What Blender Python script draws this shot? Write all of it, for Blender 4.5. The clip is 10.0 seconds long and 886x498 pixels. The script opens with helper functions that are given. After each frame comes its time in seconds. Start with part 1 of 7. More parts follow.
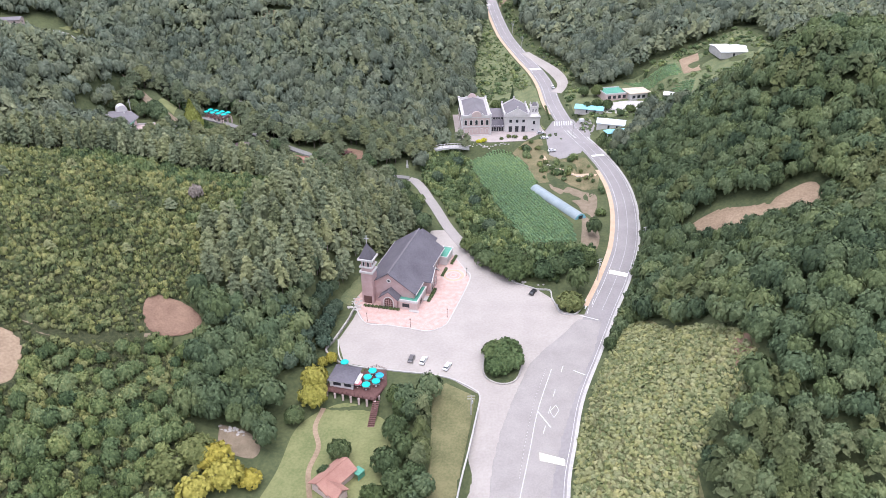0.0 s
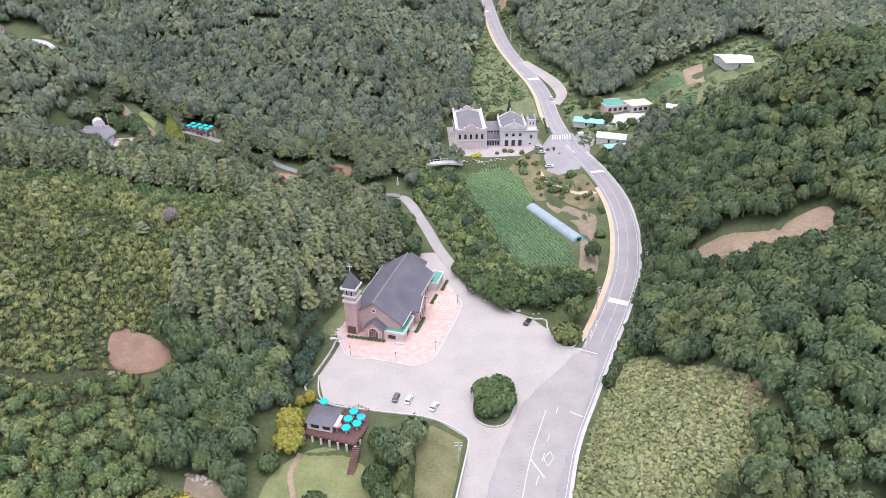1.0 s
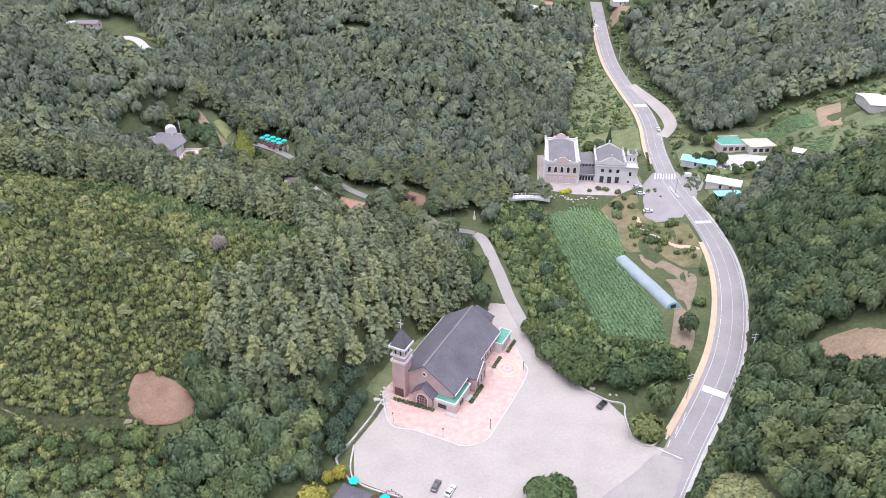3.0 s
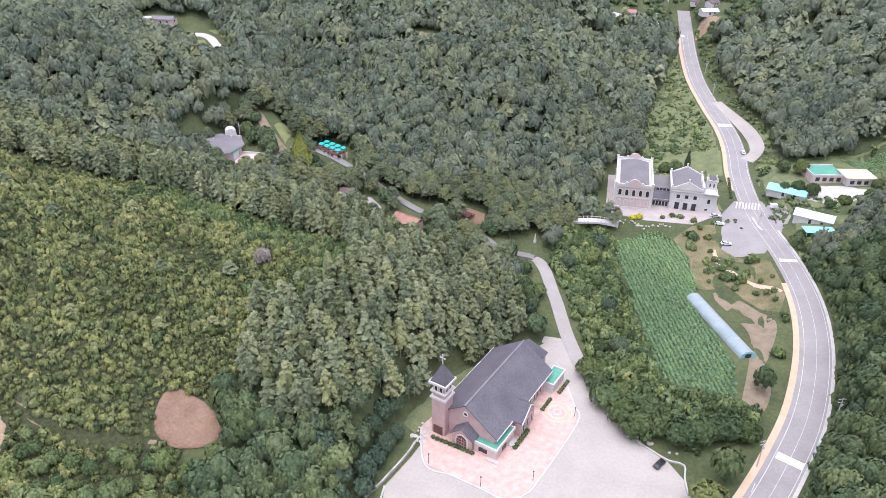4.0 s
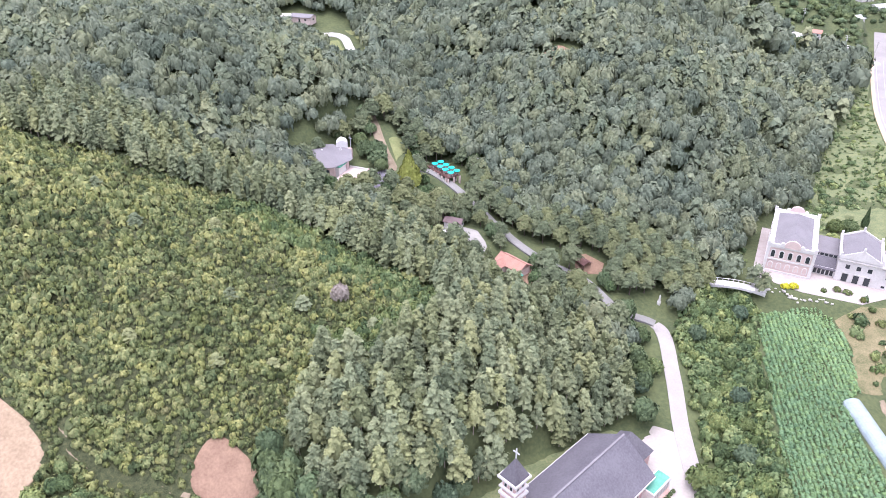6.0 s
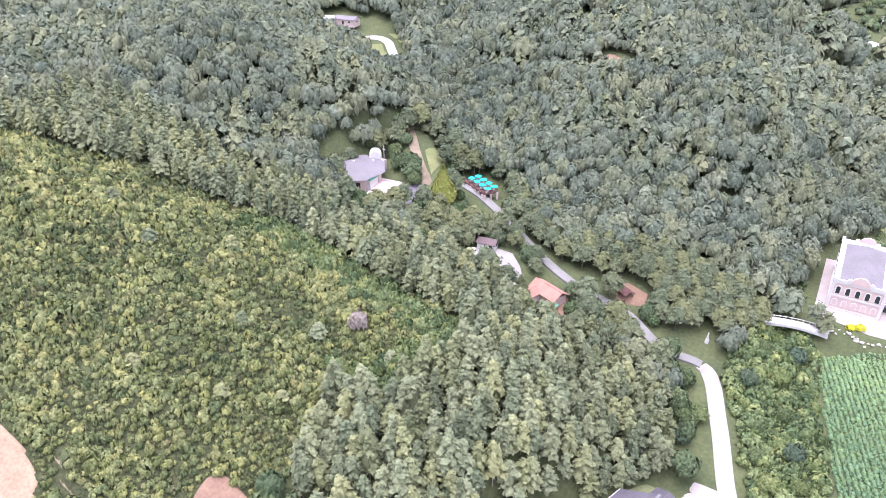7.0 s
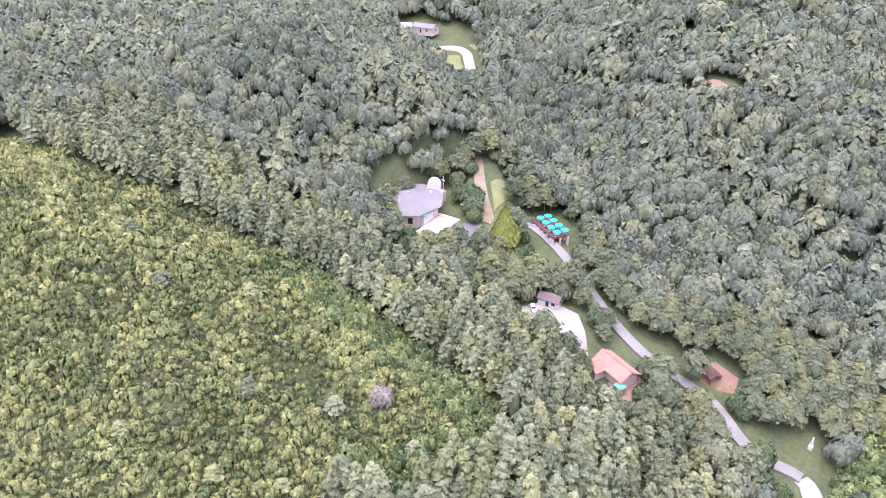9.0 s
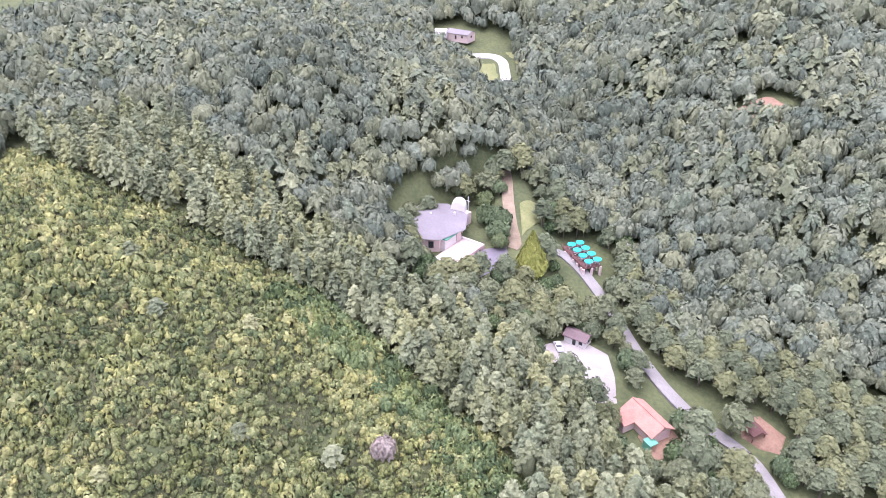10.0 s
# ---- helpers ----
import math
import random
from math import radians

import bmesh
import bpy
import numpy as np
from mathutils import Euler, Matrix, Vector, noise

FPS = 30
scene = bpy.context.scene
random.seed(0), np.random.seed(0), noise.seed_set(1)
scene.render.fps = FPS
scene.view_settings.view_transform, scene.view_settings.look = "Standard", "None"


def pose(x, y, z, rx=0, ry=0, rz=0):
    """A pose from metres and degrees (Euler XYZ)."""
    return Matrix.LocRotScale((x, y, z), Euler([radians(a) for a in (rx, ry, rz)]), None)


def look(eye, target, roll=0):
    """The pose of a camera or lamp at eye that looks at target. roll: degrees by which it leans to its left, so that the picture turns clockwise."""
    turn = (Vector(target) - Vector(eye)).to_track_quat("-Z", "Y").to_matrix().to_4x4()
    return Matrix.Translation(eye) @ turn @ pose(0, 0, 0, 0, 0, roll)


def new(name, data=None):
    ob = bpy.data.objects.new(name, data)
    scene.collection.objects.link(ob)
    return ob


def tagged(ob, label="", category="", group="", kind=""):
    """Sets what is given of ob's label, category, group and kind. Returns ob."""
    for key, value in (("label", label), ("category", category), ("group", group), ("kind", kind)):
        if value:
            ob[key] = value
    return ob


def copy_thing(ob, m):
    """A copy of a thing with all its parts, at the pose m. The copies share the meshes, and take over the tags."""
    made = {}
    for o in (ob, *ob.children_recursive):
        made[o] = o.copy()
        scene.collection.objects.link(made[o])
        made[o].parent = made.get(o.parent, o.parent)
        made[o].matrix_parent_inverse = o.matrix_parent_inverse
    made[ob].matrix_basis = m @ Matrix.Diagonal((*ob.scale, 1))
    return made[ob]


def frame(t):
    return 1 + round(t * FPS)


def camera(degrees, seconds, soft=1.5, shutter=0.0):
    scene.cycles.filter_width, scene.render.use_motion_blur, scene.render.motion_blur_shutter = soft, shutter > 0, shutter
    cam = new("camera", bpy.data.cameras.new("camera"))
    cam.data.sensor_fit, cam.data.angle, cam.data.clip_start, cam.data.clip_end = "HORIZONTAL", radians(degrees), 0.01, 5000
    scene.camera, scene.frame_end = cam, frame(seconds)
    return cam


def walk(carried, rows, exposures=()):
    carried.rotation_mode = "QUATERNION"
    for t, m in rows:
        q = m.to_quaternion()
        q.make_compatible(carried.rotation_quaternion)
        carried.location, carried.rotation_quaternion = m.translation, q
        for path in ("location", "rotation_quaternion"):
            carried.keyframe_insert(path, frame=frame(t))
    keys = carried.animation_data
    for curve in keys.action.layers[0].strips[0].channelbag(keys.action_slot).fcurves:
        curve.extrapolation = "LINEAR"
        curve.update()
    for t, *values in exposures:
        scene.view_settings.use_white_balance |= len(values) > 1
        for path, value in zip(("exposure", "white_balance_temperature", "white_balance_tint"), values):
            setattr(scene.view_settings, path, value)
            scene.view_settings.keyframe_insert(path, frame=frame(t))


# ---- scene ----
cam = camera(64.5, 10.0, soft=0.75)
PATH = [
    (0, (1.78, -1.11, 163.19), (1.183, 85.525, 113.248), -0.66),
    (0.5, (4.39, 8.79, 163.04), (3.646, 95.530, 113.290), -0.66),
    (1, (6.75, 18.67, 163.08), (5.906, 105.448, 113.392), -0.66),
    (1.5, (8.50, 28.57, 163.10), (5.502, 115.309, 113.427), -0.46),
    (2, (10.68, 38.54, 163.02), (4.333, 125.170, 113.466), -0.35),
    (3.5, (14.56, 68.76, 163.28), (-4.080, 153.529, 113.620), 0.37),
    (4, (15.26, 78.89, 162.98), (-8.343, 162.394, 113.278), 0.49),
    (4.5, (16.28, 89.00, 162.89), (-12.324, 170.853, 113.073), 0.50),
    (5, (16.32, 99.16, 162.80), (-16.979, 179.147, 112.866), 0.52),
    (5.5, (15.86, 109.17, 162.52), (-22.036, 187.002, 112.467), 0.53),
    (7, (11.60, 139.01, 162.39), (-36.167, 210.865, 111.841), 0.08),
    (7.5, (8.96, 148.53, 162.25), (-41.479, 218.452, 111.589), -0.01),
    (8, (5.73, 157.94, 162.18), (-47.186, 225.890, 111.358), -0.10),
    (8.5, (2.35, 167.64, 161.67), (-53.120, 233.488, 110.809), -0.28),
    (9, (-1.47, 177.07, 161.37), (-59.082, 241.026, 110.472), -0.47),
    (9.5, (-5.41, 186.51, 161.18), (-65.167, 248.448, 110.253), -0.55),
    (10, (-9.62, 195.66, 160.94), (-71.416, 255.533, 109.988), -0.74),
]
EXPOSURES = [(0.0, 0.5, 5980, 18), (2.0, 0.5, 5980, 18), (3.5, 0.5, 5980, 18), (4.5, 0.67, 5980, 19), (5.5, 0.97, 5940, 21), (7.0, 1.26, 5910, 27), (8.0, 1.35, 5920, 31), (10.0, 1.35, 5930, 34)]
walk(cam, [(t, look(eye, target, roll)) for t, eye, target, roll in PATH], EXPOSURES)

# ---- daylight: a bright, thinly overcast sky ----
world = bpy.data.worlds.new("sky")
scene.world = world
world.use_nodes = True
wt = world.node_tree
sky = wt.nodes.new("ShaderNodeTexSky")
sky.sky_type, sky.sun_disc = "NISHITA", False
sky.sun_elevation, sky.sun_rotation = radians(81), radians(200)
sky.air_density, sky.dust_density = 1.0, 3.0
pale = wt.nodes.new("ShaderNodeHueSaturation")
pale.inputs["Saturation"].default_value = 0.35
wt.links.new(sky.outputs[0], pale.inputs["Color"])
wt.links.new(pale.outputs[0], wt.nodes["Background"].inputs["Color"])
wt.nodes["Background"].inputs["Strength"].default_value = 0.235
sun = new("sun", bpy.data.lights.new("sun", "SUN"))
sun.data.energy, sun.data.angle, sun.data.color = 1.4, radians(85), (1.0, 0.98, 0.95)
sun.matrix_world = look((0, 0, 300), (-20, 40, 0))


# ---- materials ----
def material(name, low, high, rough=0.8, scale=1.0, fine=8.0, bump=0.3, metal=0.0, spread=0.08, step=0.05):
    """A surface whose colour wanders from low to high at a coarse and a fine scale, and a little from piece to piece."""
    m = bpy.data.materials.new(name)
    m.use_nodes = True
    nt = m.node_tree
    bsdf = nt.nodes["Principled BSDF"]
    bsdf.inputs["Roughness"].default_value, bsdf.inputs["Metallic"].default_value = rough, metal
    bsdf.inputs["Specular IOR Level"].default_value = 0.3
    place = nt.nodes.new("ShaderNodeNewGeometry").outputs["Position"]
    coarse, grain = nt.nodes.new("ShaderNodeTexNoise"), nt.nodes.new("ShaderNodeTexNoise")
    coarse.inputs["Scale"].default_value, coarse.inputs["Detail"].default_value = 0.1 * scale, 4
    grain.inputs["Scale"].default_value, grain.inputs["Detail"].default_value = 0.1 * scale * fine, 3
    for n in (coarse, grain):
        nt.links.new(place, n.inputs["Vector"])
    add = nt.nodes.new("ShaderNodeMath")
    add.operation = "MULTIPLY_ADD"
    add.inputs[1].default_value = 0.55
    nt.links.new(coarse.outputs["Fac"], add.inputs[0])
    half = nt.nodes.new("ShaderNodeMath")
    half.operation = "MULTIPLY"
    half.inputs[1].default_value = 0.45
    nt.links.new(grain.outputs["Fac"], half.inputs[0])
    nt.links.new(half.outputs[0], add.inputs[2])
    info = nt.nodes.new("ShaderNodeObjectInfo")
    own = nt.nodes.new("ShaderNodeMath")
    own.operation = "MULTIPLY_ADD"
    own.inputs[1].default_value = spread
    nt.links.new(info.outputs["Random"], own.inputs[0])
    nt.links.new(add.outputs[0], own.inputs[2])
    ramp = nt.nodes.new("ShaderNodeValToRGB")
    ramp.color_ramp.elements[0].position, ramp.color_ramp.elements[1].position = 0.36, 0.68
    ramp.color_ramp.elements[0].color, ramp.color_ramp.elements[1].color = (*low, 1), (*high, 1)
    nt.links.new(own.outputs[0], ramp.inputs["Fac"])
    nt.links.new(ramp.outputs["Color"], bsdf.inputs["Base Color"])
    if bump:
        b = nt.nodes.new("ShaderNodeBump")
        b.inputs["Strength"].default_value, b.inputs["Distance"].default_value = bump, step
        nt.links.new(grain.outputs["Fac"], b.inputs["Height"])
        nt.links.new(b.outputs["Normal"], bsdf.inputs["Normal"])
    return m


def foliage(name, dark, mid, light, rough=0.65, rust=None, speckle=0.22, spread=0.42):
    """Leaves: each tree has its own tint, woods change in patches some 40 m wide, and rust-coloured clumps stand between."""
    m = bpy.data.materials.new(name)
    m.use_nodes = True
    nt = m.node_tree
    bsdf = nt.nodes["Principled BSDF"]
    bsdf.inputs["Roughness"].default_value = rough
    bsdf.inputs["Specular IOR Level"].default_value = 0.08
    tint = nt.nodes.new("ShaderNodeAttribute")
    tint.attribute_name = "tint"
    place = nt.nodes.new("ShaderNodeNewGeometry")
    # Fine noises give leaf grain and put the shade gaps between leaves into colour.
    patch, shade_speck, grain = (nt.nodes.new("ShaderNodeTexNoise") for _ in range(3))
    patch.inputs["Scale"].default_value, shade_speck.inputs["Scale"].default_value, grain.inputs["Scale"].default_value = 0.03, 1.1, 3.4
    for n in (patch, shade_speck, grain):
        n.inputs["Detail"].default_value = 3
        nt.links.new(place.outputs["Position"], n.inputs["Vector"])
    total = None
    for out, weight in ((tint.outputs["Fac"], spread), (patch.outputs["Fac"], 0.55), (shade_speck.outputs["Fac"], 0.4), (grain.outputs["Fac"], 0.45), (place.outputs["Random Per Island"], speckle)):
        n = nt.nodes.new("ShaderNodeMath")
        n.operation = "MULTIPLY_ADD"
        n.inputs[1].default_value = weight
        nt.links.new(out, n.inputs[0])
        n.inputs[2].default_value = -0.2 - 0.5 * (spread + speckle)
        if total is not None:
            nt.links.new(total, n.inputs[2])
        total = n.outputs[0]
    spin, kind_, own = nt.nodes.new("ShaderNodeMath"), nt.nodes.new("ShaderNodeMath"), nt.nodes.new("ShaderNodeValToRGB")
    spin.operation, kind_.operation = "MULTIPLY", "FRACT"
    spin.inputs[1].default_value = 41.7
    nt.links.new(tint.outputs["Fac"], spin.inputs[0])
    nt.links.new(spin.outputs[0], kind_.inputs[0])
    own.color_ramp.elements[0].color, own.color_ramp.elements[1].color = (0.93, 0.98, 1.03, 1), (1.09, 1.04, 0.92, 1)
    for at, c in ((0.25, (0.97, 0.99, 1.02)), (0.55, (1.0, 1.0, 1.0)), (0.85, (1.07, 1.05, 0.92))):
        own.color_ramp.elements.new(at).color = (*c, 1)
    nt.links.new(kind_.outputs[0], own.inputs["Fac"])
    relief = nt.nodes.new("ShaderNodeBump")
    relief.inputs["Strength"].default_value, relief.inputs["Distance"].default_value = 0.6, 0.3
    nt.links.new(grain.outputs["Fac"], relief.inputs["Height"])
    nt.links.new(relief.outputs["Normal"], bsdf.inputs["Normal"])
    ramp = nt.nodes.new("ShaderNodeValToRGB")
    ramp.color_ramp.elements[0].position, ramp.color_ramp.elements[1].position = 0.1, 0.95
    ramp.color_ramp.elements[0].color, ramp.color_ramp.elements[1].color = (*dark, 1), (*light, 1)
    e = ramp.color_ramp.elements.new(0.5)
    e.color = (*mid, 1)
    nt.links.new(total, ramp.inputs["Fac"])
    species = nt.nodes.new("ShaderNodeMix")
    species.data_type, species.blend_type = "RGBA", "MULTIPLY"
    species.inputs["Factor"].default_value = 1.0
    nt.links.new(ramp.outputs["Color"], species.inputs["A"])
    nt.links.new(own.outputs["Color"], species.inputs["B"])
    colour = species.outputs["Result"]
    nt.links.new(colour, bsdf.inputs["Base Color"])
    if rust:
        spots, step, mix = nt.nodes.new("ShaderNodeTexNoise"), nt.nodes.new("ShaderNodeMapRange"), nt.nodes.new("ShaderNodeMix")
        spots.inputs["Scale"].default_value, spots.inputs["Detail"].default_value, spots.inputs["Roughness"].default_value = 0.16, 6, 0.75
        step.inputs["From Min"].default_value, step.inputs["From Max"].default_value, step.inputs["To Max"].default_value = 0.54, 0.72, 0.55
        mix.data_type = "RGBA"
        mix.inputs["B"].default_value = (*rust, 1)
        nt.links.new(place.outputs["Position"], spots.inputs["Vector"])
        nt.links.new(spots.outputs["Fac"], step.inputs["Value"])
        nt.links.new(step.outputs["Result"], mix.inputs["Factor"])
        nt.links.new(colour, mix.inputs["A"])
        nt.links.new(mix.outputs["Result"], bsdf.inputs["Base Color"])
    return m


def glassy(name, colour, rough=0.15):
    m = bpy.data.materials.new(name)
    m.use_nodes = True
    b = m.node_tree.nodes["Principled BSDF"]
    b.inputs["Base Color"].default_value, b.inputs["Roughness"].default_value = (*colour, 1), rough
    return m


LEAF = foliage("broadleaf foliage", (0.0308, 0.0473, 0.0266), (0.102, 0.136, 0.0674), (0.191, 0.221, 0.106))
# Oak green is paled and greyed to carry the haze of distance.
HAZEOAK = foliage("haze-paled oak foliage", (0.064, 0.078, 0.054), (0.14, 0.162, 0.113), (0.215, 0.232, 0.15))
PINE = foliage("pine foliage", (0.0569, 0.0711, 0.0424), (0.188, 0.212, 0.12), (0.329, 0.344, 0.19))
# Paler than the slope pines: distance haze is mixed into the leaf colour.
HAZEPINE = foliage("haze-paled hill pine foliage", (0.057, 0.0707, 0.0486), (0.154, 0.18, 0.117), (0.268, 0.285, 0.178))
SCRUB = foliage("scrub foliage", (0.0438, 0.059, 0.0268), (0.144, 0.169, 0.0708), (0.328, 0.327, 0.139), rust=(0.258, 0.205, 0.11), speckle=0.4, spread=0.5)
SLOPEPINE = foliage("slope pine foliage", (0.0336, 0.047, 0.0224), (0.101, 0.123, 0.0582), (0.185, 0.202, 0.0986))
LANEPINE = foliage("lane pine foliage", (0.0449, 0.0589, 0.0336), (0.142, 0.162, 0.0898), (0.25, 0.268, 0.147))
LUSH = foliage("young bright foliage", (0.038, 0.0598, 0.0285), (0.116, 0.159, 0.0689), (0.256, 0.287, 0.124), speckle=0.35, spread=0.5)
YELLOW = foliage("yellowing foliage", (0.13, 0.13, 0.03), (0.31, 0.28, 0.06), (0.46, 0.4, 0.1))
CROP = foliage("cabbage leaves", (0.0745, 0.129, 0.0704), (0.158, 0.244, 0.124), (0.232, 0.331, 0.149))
BARK = material("bark", (0.06, 0.045, 0.035), (0.15, 0.12, 0.1), 0.9, 8)
PALEBARK = material("pale pine bark", (0.16, 0.12, 0.1), (0.3, 0.25, 0.22), 0.9, 8)
EARTH = material("grass and earth", (0.042, 0.058, 0.026), (0.1, 0.115, 0.05), 0.95, 0.8, 10, 0.6, step=0.3)
SCRUBFLOOR = material("low growth", (0.025, 0.036, 0.016), (0.1, 0.105, 0.048), 0.95, 9.0, 4, 1.0, step=0.5)
GRASS = material("mown grass", (0.13, 0.15, 0.06), (0.22, 0.225, 0.1), 0.95, 1.2, 10, 0.5)
DRYGRASS = material("rough dry grass", (0.1, 0.108, 0.048), (0.2, 0.185, 0.092), 0.95, 1.5, 9, 0.6)
CLAY = material("bare red clay", (0.172, 0.105, 0.0731), (0.284, 0.185, 0.129), 0.95, 1.5, 10, 0.6, step=0.2)
SAND = material("bare sandy soil", (0.208, 0.148, 0.0972), (0.336, 0.25, 0.169), 0.95, 1.5, 8, 0.6, step=0.2)
ASPHALT = material("worn asphalt", (0.245, 0.226, 0.223), (0.316, 0.292, 0.285), 0.9, 1.0, 12, 0.2)
OLDASPHALT = material("pale weathered asphalt", (0.315, 0.283, 0.257), (0.399, 0.36, 0.327), 0.9, 0.8, 14, 0.2)
SLIP = material("patched grey asphalt", (0.27, 0.247, 0.232), (0.347, 0.318, 0.297), 0.9, 1.5, 12, 0.2)
MEADOW = material("rough green meadow", (0.078, 0.107, 0.052), (0.182, 0.195, 0.0936), 0.95, 1.8, 8, 0.6)
FORECOURT = material("pinkish paving slabs", (0.34, 0.295, 0.278), (0.44, 0.385, 0.362), 0.9, 3, 9, 0.2)
LANEGREY = material("grey lane asphalt", (0.165, 0.158, 0.15), (0.235, 0.226, 0.215), 0.9, 1.5, 12, 0.2)
GRAVEL = material("pale gravel", (0.22, 0.205, 0.19), (0.32, 0.3, 0.28), 0.95, 2, 14, 0.4)
CONCRETE = material("concrete", (0.38, 0.36, 0.34), (0.52, 0.495, 0.47), 0.9, 3, 8, 0.2)
WORNPAINT = material("worn road paint", (0.36, 0.355, 0.35), (0.66, 0.66, 0.64), 0.7, 8, 6, 0)
PAINT = material("white road paint", (0.7, 0.7, 0.68), (0.82, 0.82, 0.8), 0.7, 5, 6, 0)
CREAM = material("cream road paint", (0.68, 0.64, 0.5), (0.8, 0.76, 0.62), 0.7, 5, 6, 0)
PINKPAVE = material("pink paving", (0.45, 0.29, 0.25), (0.6, 0.44, 0.39), 0.85, 5, 9, 0.2)
PATHPAVE = material("ochre paving", (0.46, 0.325, 0.22), (0.56, 0.42, 0.3), 0.85, 3, 9, 0.2)
BRICK = material("pink brick", (0.41, 0.275, 0.262), (0.52, 0.37, 0.355), 0.85, 4, 12, 0.4)
PALEBRICK = material("pale pink brick", (0.5, 0.385, 0.36), (0.6, 0.48, 0.45), 0.85, 4, 12, 0.4)
SHINGLE = material("dark grey shingles", (0.085, 0.078, 0.092), (0.145, 0.134, 0.152), 0.75, 1.2, 14, 0.5)
GREYROOF = material("grey roofing", (0.145, 0.133, 0.142), (0.205, 0.19, 0.2), 0.8, 1.2, 14, 0.4)
WHITE = material("white painted render", (0.5, 0.472, 0.462), (0.61, 0.585, 0.572), 0.7, 2, 8, 0.1)
GREENROOF = material("green waterproof coating", (0.07, 0.24, 0.17), (0.12, 0.34, 0.25), 0.6, 2, 8, 0.1)
DARKWOOD = material("dark red stained timber", (0.085, 0.04, 0.036), (0.16, 0.085, 0.075), 0.8, 6, 8, 0.3)
GLASS = glassy("dark window glass", (0.03, 0.035, 0.04))
TEAL = material("turquoise canvas", (0.0, 0.42, 0.4), (0.02, 0.55, 0.5), 0.7, 5, 6, 0.1)
BLUE = material("blue canvas", (0.02, 0.3, 0.55), (0.04, 0.4, 0.68), 0.7, 5, 6, 0.1)
ROSE = material("rose canvas", (0.6, 0.17, 0.19), (0.7, 0.24, 0.26), 0.7, 5, 6, 0.1)
TEALROOF = material("turquoise sheet roof", (0.2, 0.46, 0.56), (0.28, 0.58, 0.68), 0.5, 2, 8, 0.1)
PLASTIC = material("milky greenhouse film", (0.238, 0.284, 0.304), (0.317, 0.37, 0.383), 0.4, 2, 8, 0.1)
ORANGE = material("orange clay tiles", (0.289, 0.141, 0.111), (0.391, 0.22, 0.17), 0.8, 3, 10, 0.4)
TAN = material("tan roof sheet", (0.45, 0.37, 0.28), (0.58, 0.5, 0.4), 0.7, 2, 8, 0.1)
STONE = material("grey field stone", (0.22, 0.2, 0.18), (0.46, 0.43, 0.4), 0.9, 6, 6, 0.5, spread=0.3)
METAL = glassy("galvanised steel", (0.45, 0.45, 0.45), 0.5)
CARWHITE, CARBLACK, TYRE = glassy("white car paint", (0.75, 0.75, 0.75), 0.3), glassy("black car paint", (0.015, 0.015, 0.017), 0.25), glassy("tyre rubber", (0.02, 0.02, 0.02), 0.8)


# ---- lie of the land ----
HILLS = []


def hill(x, y, long, broad, turn, height):
    """One swell or hollow of the land: centre, two half widths, bearing, height."""
    HILLS.append((x, y, long, broad, math.cos(radians(turn)), math.sin(radians(turn)), height))


# the hill of scrub and the pine ridge west of the church
hill(-260, 340, 220, 90, 90, 36.6), hill(-140, 260, 45, 45, 0, 14.2), hill(-200, 220, 45, 45, 0, 9.4), hill(-80, 300, 45, 45, 0, 4.2)
hill(-200, 280, 45, 45, 0, 13.5), hill(-60, 260, 45, 45, 0, 11.4), hill(-260, 240, 45, 45, 0, 8.1), hill(-160, 200, 45, 45, 0, 5.7)
hill(-140, 300, 45, 45, 0, 7.3), hill(-380, 320, 220, 90, 90, 59.7), hill(-260, 360, 45, 45, 0, 16.9), hill(-60, 180, 45, 45, 0, -13.1)
# the wooded hills to the north
hill(-100, 500, 70, 70, 0, 36.8), hill(-100, 680, 220, 90, 0, 8.6), hill(-60, 420, 45, 45, 0, 8.0), hill(-320, 600, 220, 90, 0, 63.3)
hill(-160, 440, 100, 50, 90, 6.5), hill(-280, 480, 45, 45, 0, -4.0), hill(-100, 600, 100, 50, 45, 32.5), hill(-20, 720, 45, 45, 0, 24.4)
hill(-180, 500, 45, 45, 0, 10.2), hill(-40, 460, 45, 45, 0, 27.5)
# the valley floor
hill(0, 220, 100, 50, 90, -14.1), hill(60, 340, 100, 50, 90, -7.6), hill(-20, 80, 100, 50, 135, -16.4), hill(80, 220, 100, 50, 45, -24.8)
hill(0, 460, 100, 50, 90, -13.3), hill(-20, 320, 45, 45, 0, -7.5), hill(100, 360, 45, 45, 0, -3.4), hill(40, 100, 45, 45, 0, -17.5)
hill(100, 320, 45, 45, 0, -9.8), hill(80, 460, 100, 50, 135, -3.0), hill(-20, 240, 45, 45, 0, -12.7), hill(20, 220, 45, 45, 0, 11.7)
hill(-60, 60, 100, 50, 135, -17.3), hill(100, 580, 45, 45, 0, -2.8), hill(0, 377, 12, 7, 100, -5), hill(20, 260, 45, 45, 0, -3.3)
# the hills to the east
hill(180, 280, 100, 50, 90, 25.1), hill(120, 140, 45, 45, 0, 4.0), hill(240, 480, 220, 90, 90, 37.3), hill(120, 180, 45, 45, 0, 36.9)
hill(160, 320, 45, 45, 0, 33.1), hill(120, 700, 100, 50, 135, 24.9), hill(200, 200, 45, 45, 0, 30.0), hill(120, 260, 45, 45, 0, 16.0)
hill(260, 360, 100, 50, 45, 28.3), hill(80, 140, 45, 45, 0, 12.2), hill(160, 600, 100, 50, 90, 18.7)
